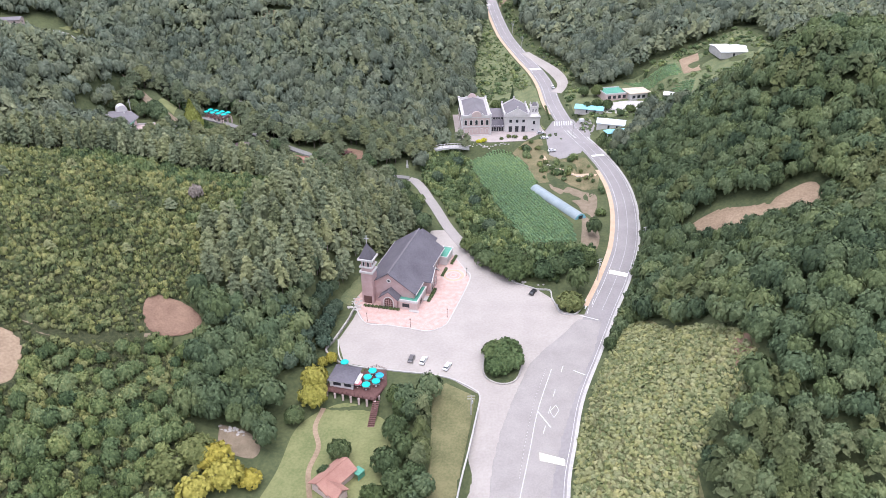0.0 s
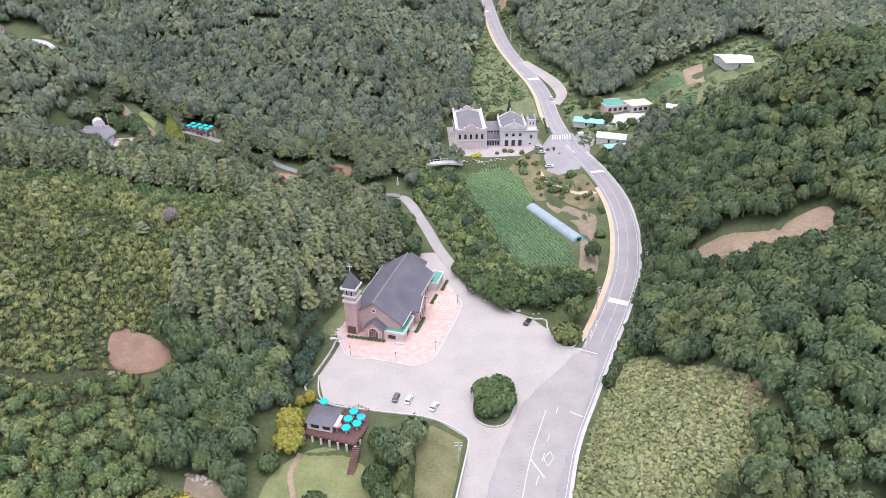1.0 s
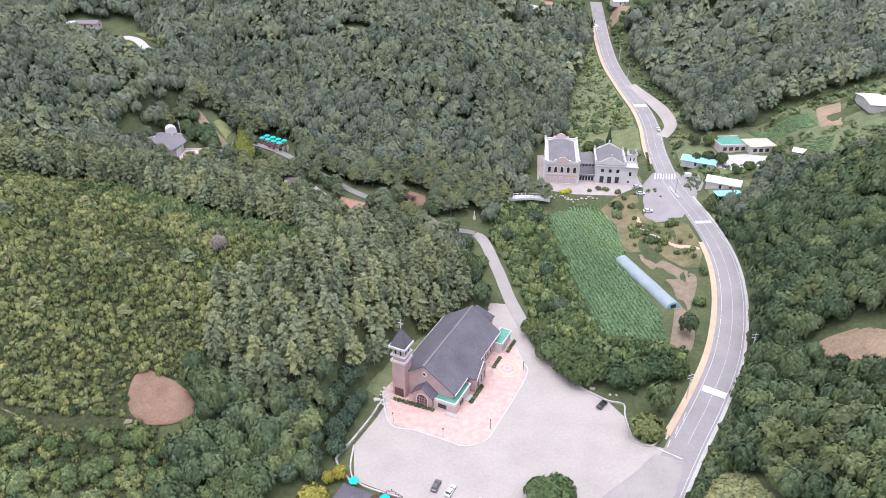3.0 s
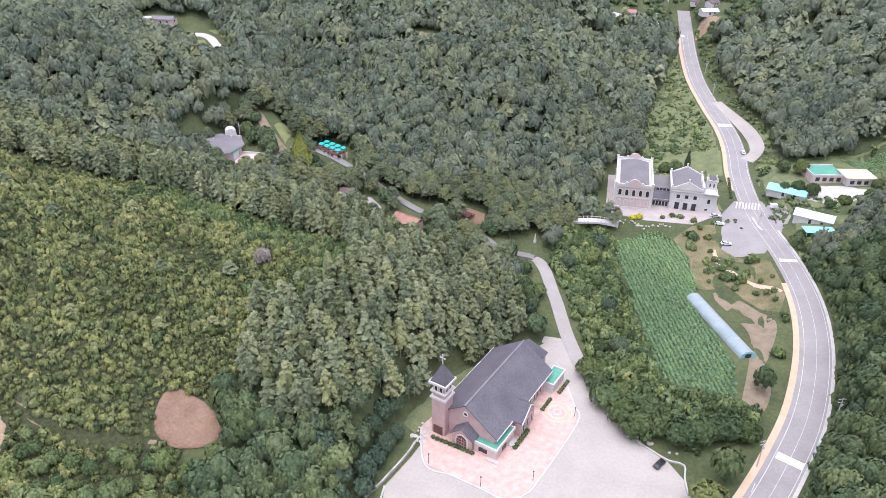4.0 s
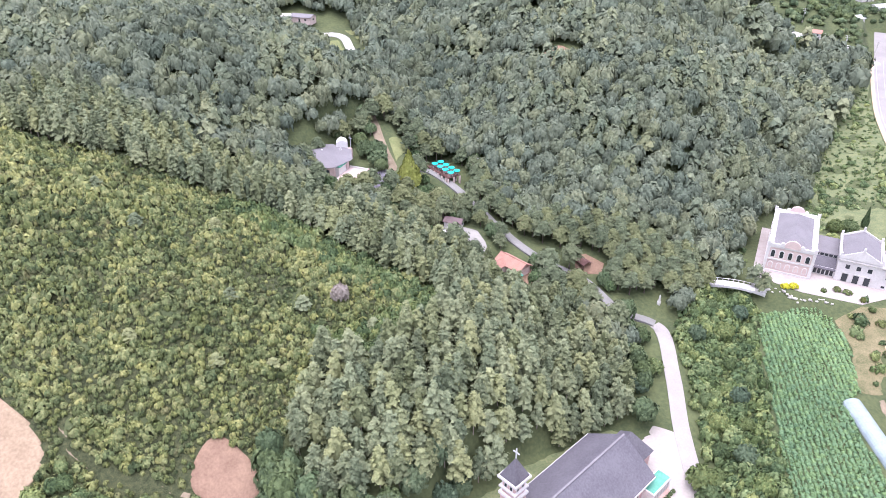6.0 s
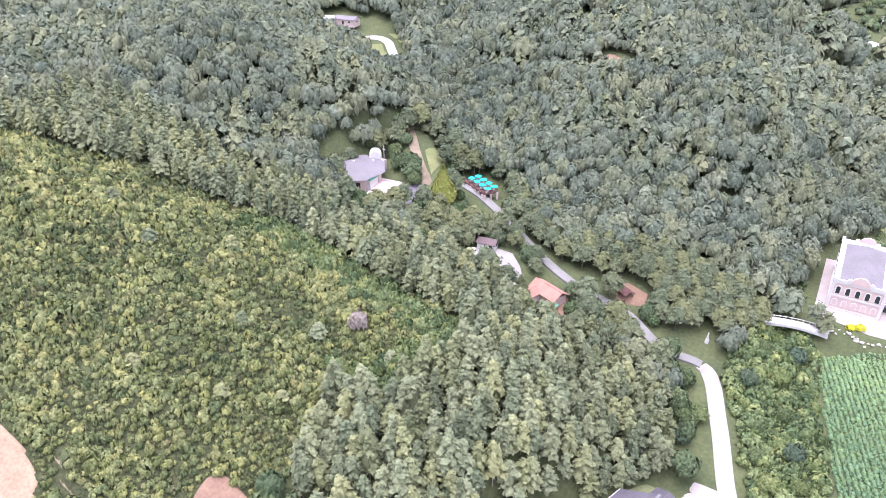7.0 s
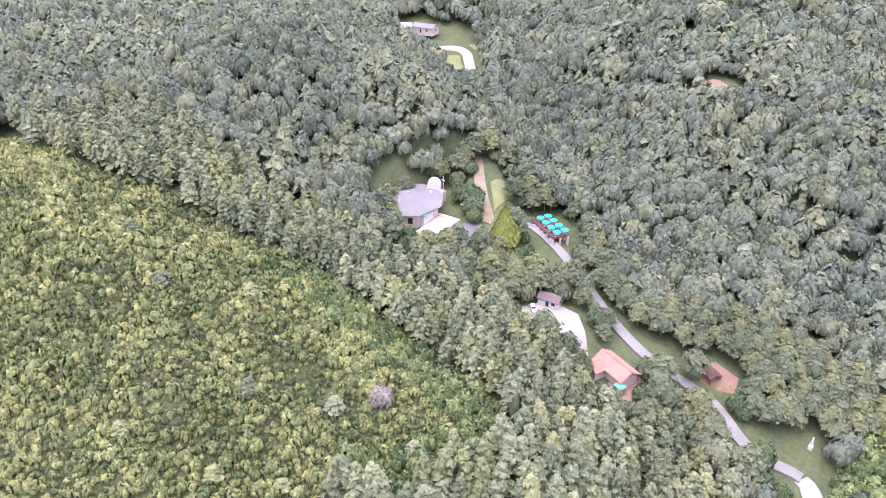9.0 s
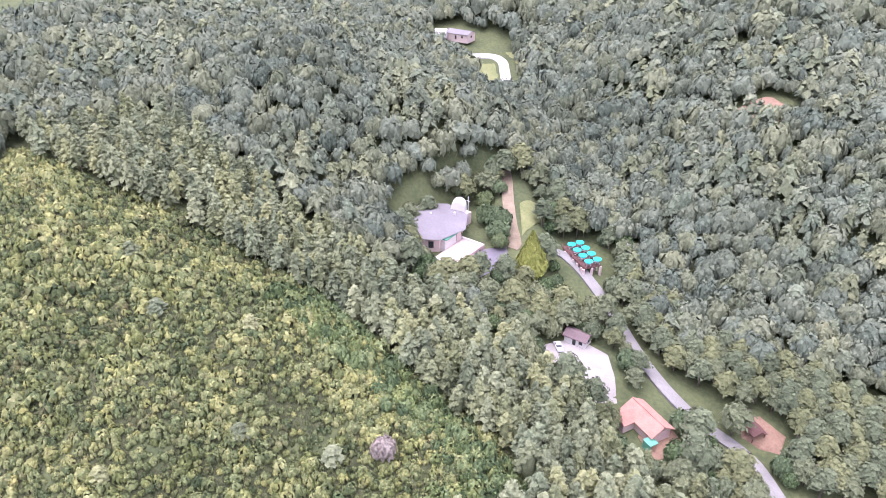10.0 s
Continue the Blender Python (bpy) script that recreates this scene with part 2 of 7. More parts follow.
# spurs, gullies and saddles between them
hill(-200, 375, 28, 28, 0, 5.0), hill(-185, 300, 60, 28, 0, -2.2), hill(-200, 240, 60, 28, 0, 4.5), hill(-110, 450, 60, 28, 90, 4.4)
hill(-155, 420, 60, 28, 90, -3.5), hill(-110, 255, 28, 28, 0, -4.3), hill(-140, 225, 28, 28, 0, 5.0), hill(-65, 270, 60, 28, 135, 2.4)
hill(-230, 360, 60, 28, 45, 2.4), hill(-35, 435, 90, 40, 45, -2.3), hill(115, 270, 40, 40, 0, 3.0), hill(-215, 285, 60, 28, 0, -4.1)
hill(-50, 510, 90, 40, 45, 3.7), hill(-50, 375, 60, 28, 135, 2.5), hill(-35, 330, 60, 28, 0, -1.9), hill(-200, 390, 28, 28, 0, 9.8)
hill(-155, 450, 28, 28, 0, -8.4), hill(-125, 180, 60, 28, 0, -2.4), hill(-230, 240, 28, 28, 0, 3.4), hill(-50, 450, 60, 28, 135, -3.7)
hill(-260, 435, 90, 40, 90, -3.0), hill(-200, 345, 28, 28, 0, -2.4), hill(-230, 330, 28, 28, 0, 2.6), hill(-155, 330, 28, 28, 0, 1.8)
hill(-110, 450, 60, 28, 135, 4.0), hill(-35, 540, 60, 28, 90, 3.7), hill(-185, 480, 28, 28, 0, 2.2), hill(-20, 360, 60, 28, 0, 2.1)
hill(115, 270, 60, 28, 90, 3.9), hill(175, 330, 90, 40, 0, -2.7), hill(-80, 390, 60, 28, 45, -1.8)
# the head of the valley
hill(40, 920, 260, 180, 0, 36.0)


def outside(poly, x, y):
    """How far a point lies outside a polygon, in metres; 0 within it."""
    d, inside = np.full(np.shape(x), 1e9), np.zeros(np.shape(x), bool)
    for (ax, ay), (bx, by) in zip(poly, poly[1:] + poly[:1]):
        ex, ey = bx - ax, by - ay
        s = np.clip(((x - ax) * ex + (y - ay) * ey) / (ex * ex + ey * ey), 0, 1)
        d = np.minimum(d, np.hypot(x - ax - s * ex, y - ay - s * ey))
        inside ^= ((ay > y) != (by > y)) & (x < ax + (y - ay) / (by - ay if by != ay else 1e-9) * ex)
    return np.where(inside, 0.0, d)


def along(line, x, y):
    """Distance of a point from a line of (x, y, z), and the line's height there."""
    d, h = np.full(np.shape(x), 1e9), np.zeros(np.shape(x))
    for (ax, ay, az), (bx, by, bz) in zip(line, line[1:]):
        ex, ey = bx - ax, by - ay
        s = np.clip(((x - ax) * ex + (y - ay) * ey) / (ex * ex + ey * ey), 0, 1)
        e = np.hypot(x - ax - s * ex, y - ay - s * ey)
        h = np.where(e < d, az + s * (bz - az), h)
        d = np.minimum(d, e)
    return d, h


ROAD = [(22, 40, 0.0), (26, 100, 0.2), (29, 138, 0.3), (35, 162, 0.4), (41, 182, 0.5), (51, 205, 0.7), (62, 230, 1.6), (71, 249, 3.4), (80.5, 273, 5.1), (87, 300, 6.6), (89.8, 325, 7.8), (89, 348, 8.9), (84.5, 373, 10.2), (76, 405, 12.0), (71.5, 445, 14.1), (71, 480, 15.9), (68, 508, 17.6), (60, 544, 20.5), (51.5, 590, 24.2), (47, 640, 28.5), (44.5, 690, 33.0), (42, 760, 38.0)]
LANE = [(10, 283, 0.0), (2, 300, 2.0), (-6, 320, 5.5), (-16, 339, 9.2), (-31, 337.5, 12.5), (-48, 346, 15.5), (-66, 346, 19.5), (-86, 352, 24.3), (-110, 366, 28.0), (-132, 374, 31.5), (-147, 366, 35.5), (-160, 379, 39.5), (-172, 392, 43.0)]
LOT = [(-47, 204), (-40, 190), (-22, 187), (-5, 186), (14, 176), (17, 168), (13, 138), (24, 138), (36, 165), (45, 190), (56, 222), (52, 236), (48, 249), (40, 253), (31, 256), (22, 262), (12, 278), (14, 290), (2, 294), (-18, 290), (-36, 262), (-44, 240), (-44, 226), (-47, 210)]
LAWN = [(-62, 120), (-20, 120), (-14, 150), (-18, 172), (-34, 182), (-48, 172), (-52, 150)]
FIELD = [(-1, 300), (12, 292), (38, 268), (62, 272), (66, 292), (52, 322), (44, 350), (38, 374), (26, 382), (14, 374), (8, 345)]
SQUARE = [(6, 390), (28, 384), (56, 392), (64, 400), (66, 432), (56, 440), (4, 436)]
FARMYARD = [(92, 418), (134, 428), (130, 464), (96, 456)]
ROUND_YARD = [(-176, 342), (-150, 330), (-138, 344), (-142, 372), (-158, 384), (-178, 376)]
PARKING = [(-112, 334), (-96, 324), (-82, 334), (-94, 346), (-106, 346)]
CABIN_YARD = [(-86, 330), (-68, 320), (-58, 332), (-74, 342)]


def ground(x, y):
    """The height of the land."""
    x, y = np.asarray(x, float), np.asarray(y, float)
    z = np.full(np.broadcast(x, y).shape, 19.3)
    for hx, hy, long, broad, c, s, h in HILLS:
        u, v = (x - hx) * c + (y - hy) * s, (y - hy) * c - (x - hx) * s
        z = z + h * np.exp(-((u / long) ** 2) - (v / broad) ** 2)
    far = np.clip((np.hypot(x + 30, y - 350) - 450) / 500, 0, 1)
    z = z + far * (45 + 40 * np.sin(x / 210 + 1) * np.cos(y / 260) + 25 * np.sin(x / 95 - y / 120))
    for poly, height, edge in PADS:
        w = np.clip(1 - outside(poly, x, y) / edge, 0, 1)
        w = w * w * (3 - 2 * w)
        z = z + w * (height(x, y) - z)
    for line, half, edge in ((LANE, 3.5, 9), (ROAD, 7.5, 9)):
        d, h = along(line, x, y)
        w = np.clip(1 - (d - half) / edge, 0, 1)
        w = w * w * (3 - 2 * w)
        z = z + w * (h - z)
    return z


def flat(h, gx=0.0, gy=0.0, x0=0.0, y0=0.0):
    return lambda x, y: h + gx * (x - x0) + gy * (y - y0)


PADS = [
    (LAWN, flat(-4.0), 14),
    (FIELD, flat(5.5, 0.06, 0.015, 25, 325), 9),
    (SQUARE, flat(11.3), 9),
    (FARMYARD, flat(18.5, 0.05, 0.05, 100, 425), 15),
    (ROUND_YARD, flat(35.5), 12),
    (PARKING, flat(25.3), 8),
    (CABIN_YARD, flat(20.5), 8),
    (LOT, flat(0.0), 10),
]
# ---- end of the land ----


# ---- building helpers ----
def thing(name, m, label, category, group="", kind=""):
    """An empty at the base of a thing, which its parts hang from."""
    ob = new(name)
    ob.matrix_world = m
    ob.empty_display_size = 0.5
    return tagged(ob, label, category, group, kind)


def mesh_of(name, bm, mat):
    me = bpy.data.meshes.new(name)
    bmesh.ops.recalc_face_normals(bm, faces=bm.faces)
    bm.to_mesh(me)
    bm.free()
    me.materials.append(mat)
    return me


def part(name, bm, mat, parent, label=""):
    me = bm if isinstance(bm, bpy.types.Mesh) else mesh_of(name, bm, mat)
    ob = new(name, me)
    ob.parent = parent
    return tagged(ob, label)


def single(name, bm, mat, label, category, m=None, group="", kind=""):
    ob = new(name, mesh_of(name, bm, mat))
    if m is not None:
        ob.matrix_world = m
    return tagged(ob, label, category, group, kind)


def faces(bm, points, sides):
    vs = [bm.verts.new(p) for p in points]
    for s in sides:
        bm.faces.new([vs[i] for i in s])
    return vs


def box(bm, x0, x1, y0, y1, z0, z1):
    p = [(x, y, z) for z in (z0, z1) for x, y in ((x0, y0), (x1, y0), (x1, y1), (x0, y1))]
    faces(bm, p, ((3, 2, 1, 0), (4, 5, 6, 7), (0, 1, 5, 4), (1, 2, 6, 5), (2, 3, 7, 6), (3, 0, 4, 7)))
    return bm


def boxes(*rows):
    bm = bmesh.new()
    for r in rows:
        box(bm, *r)
    return bm


def prism(bm, outline, z0, z1):
    """An upright solid over an outline of (x, y)."""
    n = len(outline)
    p = [(x, y, z0) for x, y in outline] + [(x, y, z1) for x, y in outline]
    faces(bm, p, [list(range(n))[::-1], list(range(n, 2 * n))] + [(i, (i + 1) % n, n + (i + 1) % n, n + i) for i in range(n)])
    return bm


def gable(bm, x0, x1, y0, y1, z0, z1, axis="y", thick=0.0):
    """A solid with a ridge along an axis."""
    if axis == "y":
        m = (x0 + x1) / 2
        p = [(x0, y0, z0), (x1, y0, z0), (m, y0, z1), (x0, y1, z0), (x1, y1, z0), (m, y1, z1)]
    else:
        m = (y0 + y1) / 2
        p = [(x0, y1, z0), (x0, y0, z0), (x0, m, z1), (x1, y1, z0), (x1, y0, z0), (x1, m, z1)]
    faces(bm, p, ((0, 1, 2), (5, 4, 3), (0, 2, 5, 3), (2, 1, 4, 5), (1, 0, 3, 4)))
    return bm


def slopes(bm, x0, x1, y0, y1, z0, z1, axis="y", thick=0.25):
    """Two roof slabs with thickness that meet in a ridge."""
    if axis == "y":
        m = (x0 + x1) / 2
        sec = [(x0, z0), (m, z1), (x1, z0), (x1, z0 - thick), (m, z1 - thick), (x0, z0 - thick)]
        p = [(a, y0, b) for a, b in sec] + [(a, y1, b) for a, b in sec]
    else:
        m = (y0 + y1) / 2
        sec = [(y0, z0), (m, z1), (y1, z0), (y1, z0 - thick), (m, z1 - thick), (y0, z0 - thick)]
        p = [(x0, a, b) for a, b in sec] + [(x1, a, b) for a, b in sec]
    faces(bm, p, ((0, 1, 7, 6), (1, 2, 8, 7), (2, 3, 9, 8), (3, 4, 10, 9), (4, 5, 11, 10), (5, 0, 6, 11), (0, 5, 4, 1), (1, 4, 3, 2), (6, 7, 10, 11), (7, 8, 9, 10)))
    return bm


def hipped(bm, x0, x1, y0, y1, z0, z1, inset):
    m = (x0 + x1) / 2
    faces(bm, [(x0, y0, z0), (x1, y0, z0), (x1, y1, z0), (x0, y1, z0), (m, y0 + inset, z1), (m, y1 - inset, z1)], ((3, 2, 1, 0), (0, 1, 4), (1, 2, 5, 4), (2, 3, 5), (3, 0, 4, 5)))
    return bm


def tube(bm, a, b, r0, r1, sides=6):
    a, b = Vector(a), Vector(b)
    q = (b - a).to_track_quat("Z", "Y")
    p = [a + q @ Vector((r0 * math.cos(6.2832 * i / sides), r0 * math.sin(6.2832 * i / sides), 0)) for i in range(sides)]
    p += [b + q @ Vector((r1 * math.cos(6.2832 * i / sides), r1 * math.sin(6.2832 * i / sides), 0)) for i in range(sides)]
    faces(bm, p, [list(range(sides))[::-1], list(range(sides, 2 * sides))] + [(i, (i + 1) % sides, sides + (i + 1) % sides, sides + i) for i in range(sides)])
    return bm


def arch(bm, x, z, w, h, y0, y1, steps=8):
    """An arched panel that stands in the plane of x and z, from y0 to y1."""
    o = [(x - w / 2, z), (x + w / 2, z)] + [(x + w / 2 * math.cos(math.pi * i / steps), z + h - w / 2 + w / 2 * math.sin(math.pi * i / steps)) for i in range(steps + 1)]
    n = len(o)
    faces(bm, [(a, y0, b) for a, b in o] + [(a, y1, b) for a, b in o], [list(range(n)), list(range(n, 2 * n))[::-1]] + [(i, n + i, n + (i + 1) % n, (i + 1) % n) for i in range(n)])
    return bm


def smooth_line(line, step):
    """Points every so often along a line of (x, y), rounded at the corners."""
    p = [np.array(q, float) for q in line]
    out = []
    for i in range(len(p) - 1):
        a, b, c, d = p[max(i - 1, 0)], p[i], p[i + 1], p[min(i + 2, len(p) - 1)]
        n = max(2, int(np.linalg.norm(c - b) / step))
        for k in range(n):
            s = k / n
            out.append(0.5 * (2 * b + (c - a) * s + (2 * a - 5 * b + 4 * c - d) * s * s + (3 * b - a - 3 * c + d) * s ** 3))
    out.append(p[-1])
    return np.array(out)


def offset_line(line, side):
    """The line moved to its right by so many metres."""
    t = np.gradient(line[:, :2], axis=0)
    t /= np.linalg.norm(t, axis=1)[:, None]
    return np.column_stack([line[:, 0] + t[:, 1] * side, line[:, 1] - t[:, 0] * side])


def ribbon(bm, line, left, right, lift, thick=0.3, level=None):
    """A strip laid over the land along a line, from left to right of it, with sides that go down into the ground."""
    a, b = offset_line(line, left), offset_line(line, right)
    c, d = a + (b - a) / 3, a + (b - a) * 2 / 3
    zs = [(ground(q[:, 0], q[:, 1]) if level is None else np.full(len(q), level)) + lift for q in (a, c, d, b)]
    rows = []
    for k in range(len(a)):
        top = [(*q[k], z[k]) for q, z in zip((a, c, d, b), zs)]
        rows.append([bm.verts.new(v) for v in [(*a[k], zs[0][k] - thick)] + top + [(*b[k], zs[3][k] - thick)]])
    for u, v in zip(rows, rows[1:]):
        for i in range(5):
            bm.faces.new((u[i], u[i + 1], v[i + 1], v[i]))
    return bm


def nearest(outline, x, y):
    """The point of an outline that lies nearest to a point."""
    best = None
    for (ax, ay), (bx, by) in zip(outline, outline[1:] + outline[:1]):
        ex, ey = bx - ax, by - ay
        s = min(1, max(0, ((x - ax) * ex + (y - ay) * ey) / (ex * ex + ey * ey)))
        px, py = ax + s * ex, ay + s * ey
        d = math.hypot(x - px, y - py)
        if best is None or d < best[0]:
            best = (d, px, py)
    return best[1:]


def rounded(outline, step=1.5):
    """An outline with its corners rounded."""
    return [tuple(q) for q in smooth_line(outline + outline[:1], step)[:-1]]


def sheet(bm, outline, lift, cell=2.0):
    """A patch of ground cover draped over the land within an outline."""
    xs, ys = [q[0] for q in outline], [q[1] for q in outline]
    nx, ny = int((max(xs) - min(xs)) / cell) + 3, int((max(ys) - min(ys)) / cell) + 3
    gx, gy = np.meshgrid(min(xs) - cell + cell * np.arange(nx), min(ys) - cell + cell * np.arange(ny))
    out = outside(outline, gx, gy)
    used = np.zeros((ny, nx), bool)
    quads = [(j, i) for j in range(ny - 1) for i in range(nx - 1) if (out[j:j + 2, i:i + 2] <= 0).any()]
    for j, i in quads:
        used[j:j + 2, i:i + 2] = True
    for j, i in zip(*np.nonzero(used & (out > 0))):
        gx[j, i], gy[j, i] = nearest(outline, gx[j, i], gy[j, i])
    gz = ground(gx, gy) + lift
    gz[used & (out > 0)] -= lift * 0.7
    vs = {(j, i): bm.verts.new((gx[j, i], gy[j, i], gz[j, i])) for j, i in zip(*np.nonzero(used))}
    for j, i in quads:
        bm.faces.new((vs[j, i], vs[j, i + 1], vs[j + 1, i + 1], vs[j + 1, i]))
    return bm


# ---- the land ----
def spaced(lo, hi, step, reach):
    mid = np.arange(lo, hi + 0.1, step)
    arm = np.cumsum(step * 1.25 ** np.arange(1, 40))
    arm = arm[arm < reach]
    return np.concatenate([lo - arm[::-1], mid, hi + arm])


gx, gy = np.meshgrid(spaced(-360, 260, 3.0, 2600), spaced(100, 720, 3.0, 2600))
gz = ground(gx, gy)
near = (np.abs(gx + 50) < 420) & (np.abs(gy - 400) < 420)
wob = np.array([[noise.noise((x * 0.09, y * 0.09, 0.0)) if k else 0.0 for x, y, k in zip(*r)] for r in zip(gx, gy, near)])
level = np.full(gx.shape, 1e9)
for poly, _, _ in PADS:
    level = np.minimum(level, outside(poly, gx, gy))
for line in (ROAD, LANE):
    level = np.minimum(level, along(line, gx, gy)[0] - 8)
gz = gz + wob * 0.9 * np.clip((level - 3) / 10, 0, 1)
ny, nx = gx.shape
idx = np.arange(nx * ny).reshape(ny, nx)
land = bpy.data.meshes.new("ground")
land.from_pydata(np.column_stack([gx.ravel(), gy.ravel(), gz.ravel()]).tolist(), [], np.column_stack([idx[:-1, :-1].ravel(), idx[:-1, 1:].ravel(), idx[1:, 1:].ravel(), idx[1:, :-1].ravel()]).tolist())
land.materials.append(EARTH)
land.polygons.foreach_set("use_smooth", [True] * len(land.polygons))
tagged(new("ground", land), "hilly valley floor of grass and bare earth", "ground", kind="structure")

# roads and paved places
TRACK = material("trodden sandy soil", (0.17, 0.135, 0.09), (0.28, 0.22, 0.16), 0.95, 3, 8, 0.6)
ROADLINE = smooth_line([(x, y) for x, y, _ in ROAD], 3.0)
LANELINE = smooth_line([(x, y) for x, y, _ in LANE], 2.0)


def between(line, y0, y1):
    return line[(line[:, 1] >= y0) & (line[:, 1] <= y1)]


single("road", ribbon(bmesh.new(), ROADLINE, -4.2, 6.4, 0.12, 0.5), ASPHALT, "grey asphalt valley road with white lines", "road", kind="structure")
single("lane", ribbon(bmesh.new(), LANELINE[LANELINE[:, 0] >= -18], -2.6, 2.6, 0.24, 0.5), SLIP, "pale concrete lane beside the stream", "road", kind="structure")
single("upper_lane", ribbon(bmesh.new(), LANELINE[(LANELINE[:, 0] < -16) & (LANELINE[:, 0] > -145)], -1.9, 1.9, 0.75, 1.2), LANEGREY, "grey asphalt lane up the side valley", "road", kind="structure")
single("gutter", ribbon(bmesh.new(), between(ROADLINE, 100, 395), 6.4, 7.5, 0.2, 0.5), CONCRETE, "pale concrete gutter along the road", "gutter", kind="structure")
single("footpath", ribbon(bmesh.new(), between(ROADLINE, 228, 352), -6.3, -4.2, 0.26, 0.5), PATHPAVE, "ochre paved footpath beside the road", "pavement", kind="structure")
single("pavement", ribbon(bmesh.new(), between(ROADLINE, 428, 690), -6.4, -4.2, 0.26, 0.5), PATHPAVE, "pale ochre pavement beside the upper road", "pavement", kind="structure")
single("side_road", ribbon(bmesh.new(), smooth_line([(77, 468), (83.5, 482), (81, 505), (73, 530), (64, 552)], 3), -3.6, 3.6, 0.16, 0.5), OLDASPHALT, "pale concrete side road beside the valley road", "road", kind="structure")
lot = sheet(bmesh.new(), [(-40, 213), (-36, 199.5), (-19, 195), (-4.9, 192.6), (3, 190), (12.5, 182), (11, 172), (8, 157), (4, 138), (0, 110), (20, 110), (24, 138), (34, 158), (42, 180), (52, 205), (60, 226), (52, 227), (47, 231), (45, 240), (40, 246.5), (31, 252), (27, 258), (15.3, 276.5), (9, 288), (3, 297), (-6, 297), (-9, 287), (-14, 280), (-22, 250), (-33, 240), (-36, 226)], 0.1, 1.8)
single("parking_lot", lot, OLDASPHALT, "wide pale asphalt parking lot before the church", "parking lot", kind="structure")
slip = sheet(bmesh.new(), [(53, 224), (45, 214), (38, 207), (31, 198), (24, 181), (18, 164), (14.4, 148.6), (11, 118), (26, 118), (31, 138), (38, 162), (45, 180), (56, 205), (62, 222)], 0.2, 1.5)
single("slip_road", slip, SLIP, "darker asphalt apron where the lot meets the road", "road", kind="structure")
plaza = bmesh.new()
prism(plaza, [(-37, 239), (-31, 224.5), (-22, 222.6), (-12.9, 220.3), (-7, 218.6), (-2.5, 219.6), (0.6, 222.5), (3, 228), (11.3, 255.6), (9.5, 263), (6.4, 271), (3.5, 279), (-8, 272), (-20, 262), (-33, 250)], -0.3, 0.22)
single("church_plaza", plaza, PINKPAVE, "pink patterned paving with a pale kerb round the church", "pavement", kind="structure")
kerb = smooth_line([(-37, 239), (-31, 224.3), (-22, 222.4), (-12.9, 220.1), (-7, 218.4), (-2.5, 219.4), (0.8, 222.3), (3.2, 228), (11.5, 255.6), (9.7, 263), (6.6, 271), (3.7, 279)], 1.5)
single("plaza_kerb", ribbon(bmesh.new(), kerb, -0.25, 0.25, 0.27, 0.3, 0.0), CONCRETE, "pale kerb round the pink paving", "kerb", kind="structure")
kerb = smooth_line([(-40, 213), (-36, 199.5), (-19, 195), (-4.9, 192.6), (3, 190), (10.5, 184.5), (12.5, 181), (11, 172), (8, 157), (4, 138), (0, 110)], 1.5)
single("lot_kerb", ribbon(bmesh.new(), kerb, -0.25, 0.2, 0.45, 0.8, 0.0), CONCRETE, "low pale concrete kerb of the parking lot", "kerb", kind="structure")
kerb = smooth_line([(51.5, 227.5), (47, 231), (45, 240), (44.8, 246), (40, 246.8), (36, 249), (31, 252.3), (27, 258), (15.5, 276.7), (9, 289)], 1.5)
single("lot_kerb", ribbon(bmesh.new(), kerb, -0.25, 0.2, 0.6, 0.9, 0.0), CONCRETE, "low pale concrete kerb under the trees", "kerb", kind="structure")
single("lawn", sheet(bmesh.new(), rounded(LAWN), 0.1), GRASS, "mown lawn below the cafe terrace", "lawn", kind="structure")
CROPS = [(14, 372), (22, 336), (31, 300), (39, 277), (60, 274), (61, 294), (46, 330), (50, 340), (46, 362), (40, 378), (33, 381), (24, 378)]
single("field_soil", sheet(bmesh.new(), CROPS, 0.12, 1.5), EARTH, "dark soil of the cabbage field", "field", kind="structure")
single("sand_track", sheet(bmesh.new(), rounded([(62, 274), (68, 271), (72, 282), (72, 296), (78, 326), (62, 342), (56, 338), (68, 318), (66, 296)]), 0.14, 1.5), TRACK, "bare sandy track beside the greenhouse", "soil", kind="structure")
single("scrub_floor", sheet(bmesh.new(), [(-262, 250), (-231, 256), (-208, 271), (-181, 281), (-150, 288), (-126, 291), (-110, 292), (-91, 291), (-72, 288), (-68, 278), (-77, 264), (-79, 253), (-91, 244), (-89, 229), (-96, 214), (-104, 197), (-84, 190), (-84, 172), (-74, 150), (-80, 120), (-200, 120), (-200, 200), (-240, 225)], 0.3, 2.5), SCRUBFLOOR, "low green growth covering the scrub hill", "scrub", kind="structure")
single("grass_bank", sheet(bmesh.new(), rounded([(34, 110), (45, 160), (57, 190), (70, 215), (78, 215), (80, 196), (88, 165), (88, 150), (80, 140), (68, 134), (64, 110)]), 0.12, 2), DRYGRASS, "rough dry grass on the steep roadside bank", "grass", kind="structure")
single("clay_slip", sheet(bmesh.new(), rounded([(-105, 199.5), (-108, 208), (-104, 213), (-94.5, 212), (-88, 208), (-89.5, 202.5), (-98, 198)]), 0.5, 1.2), CLAY, "bare red clay scar in the scrub", "soil", kind="structure")
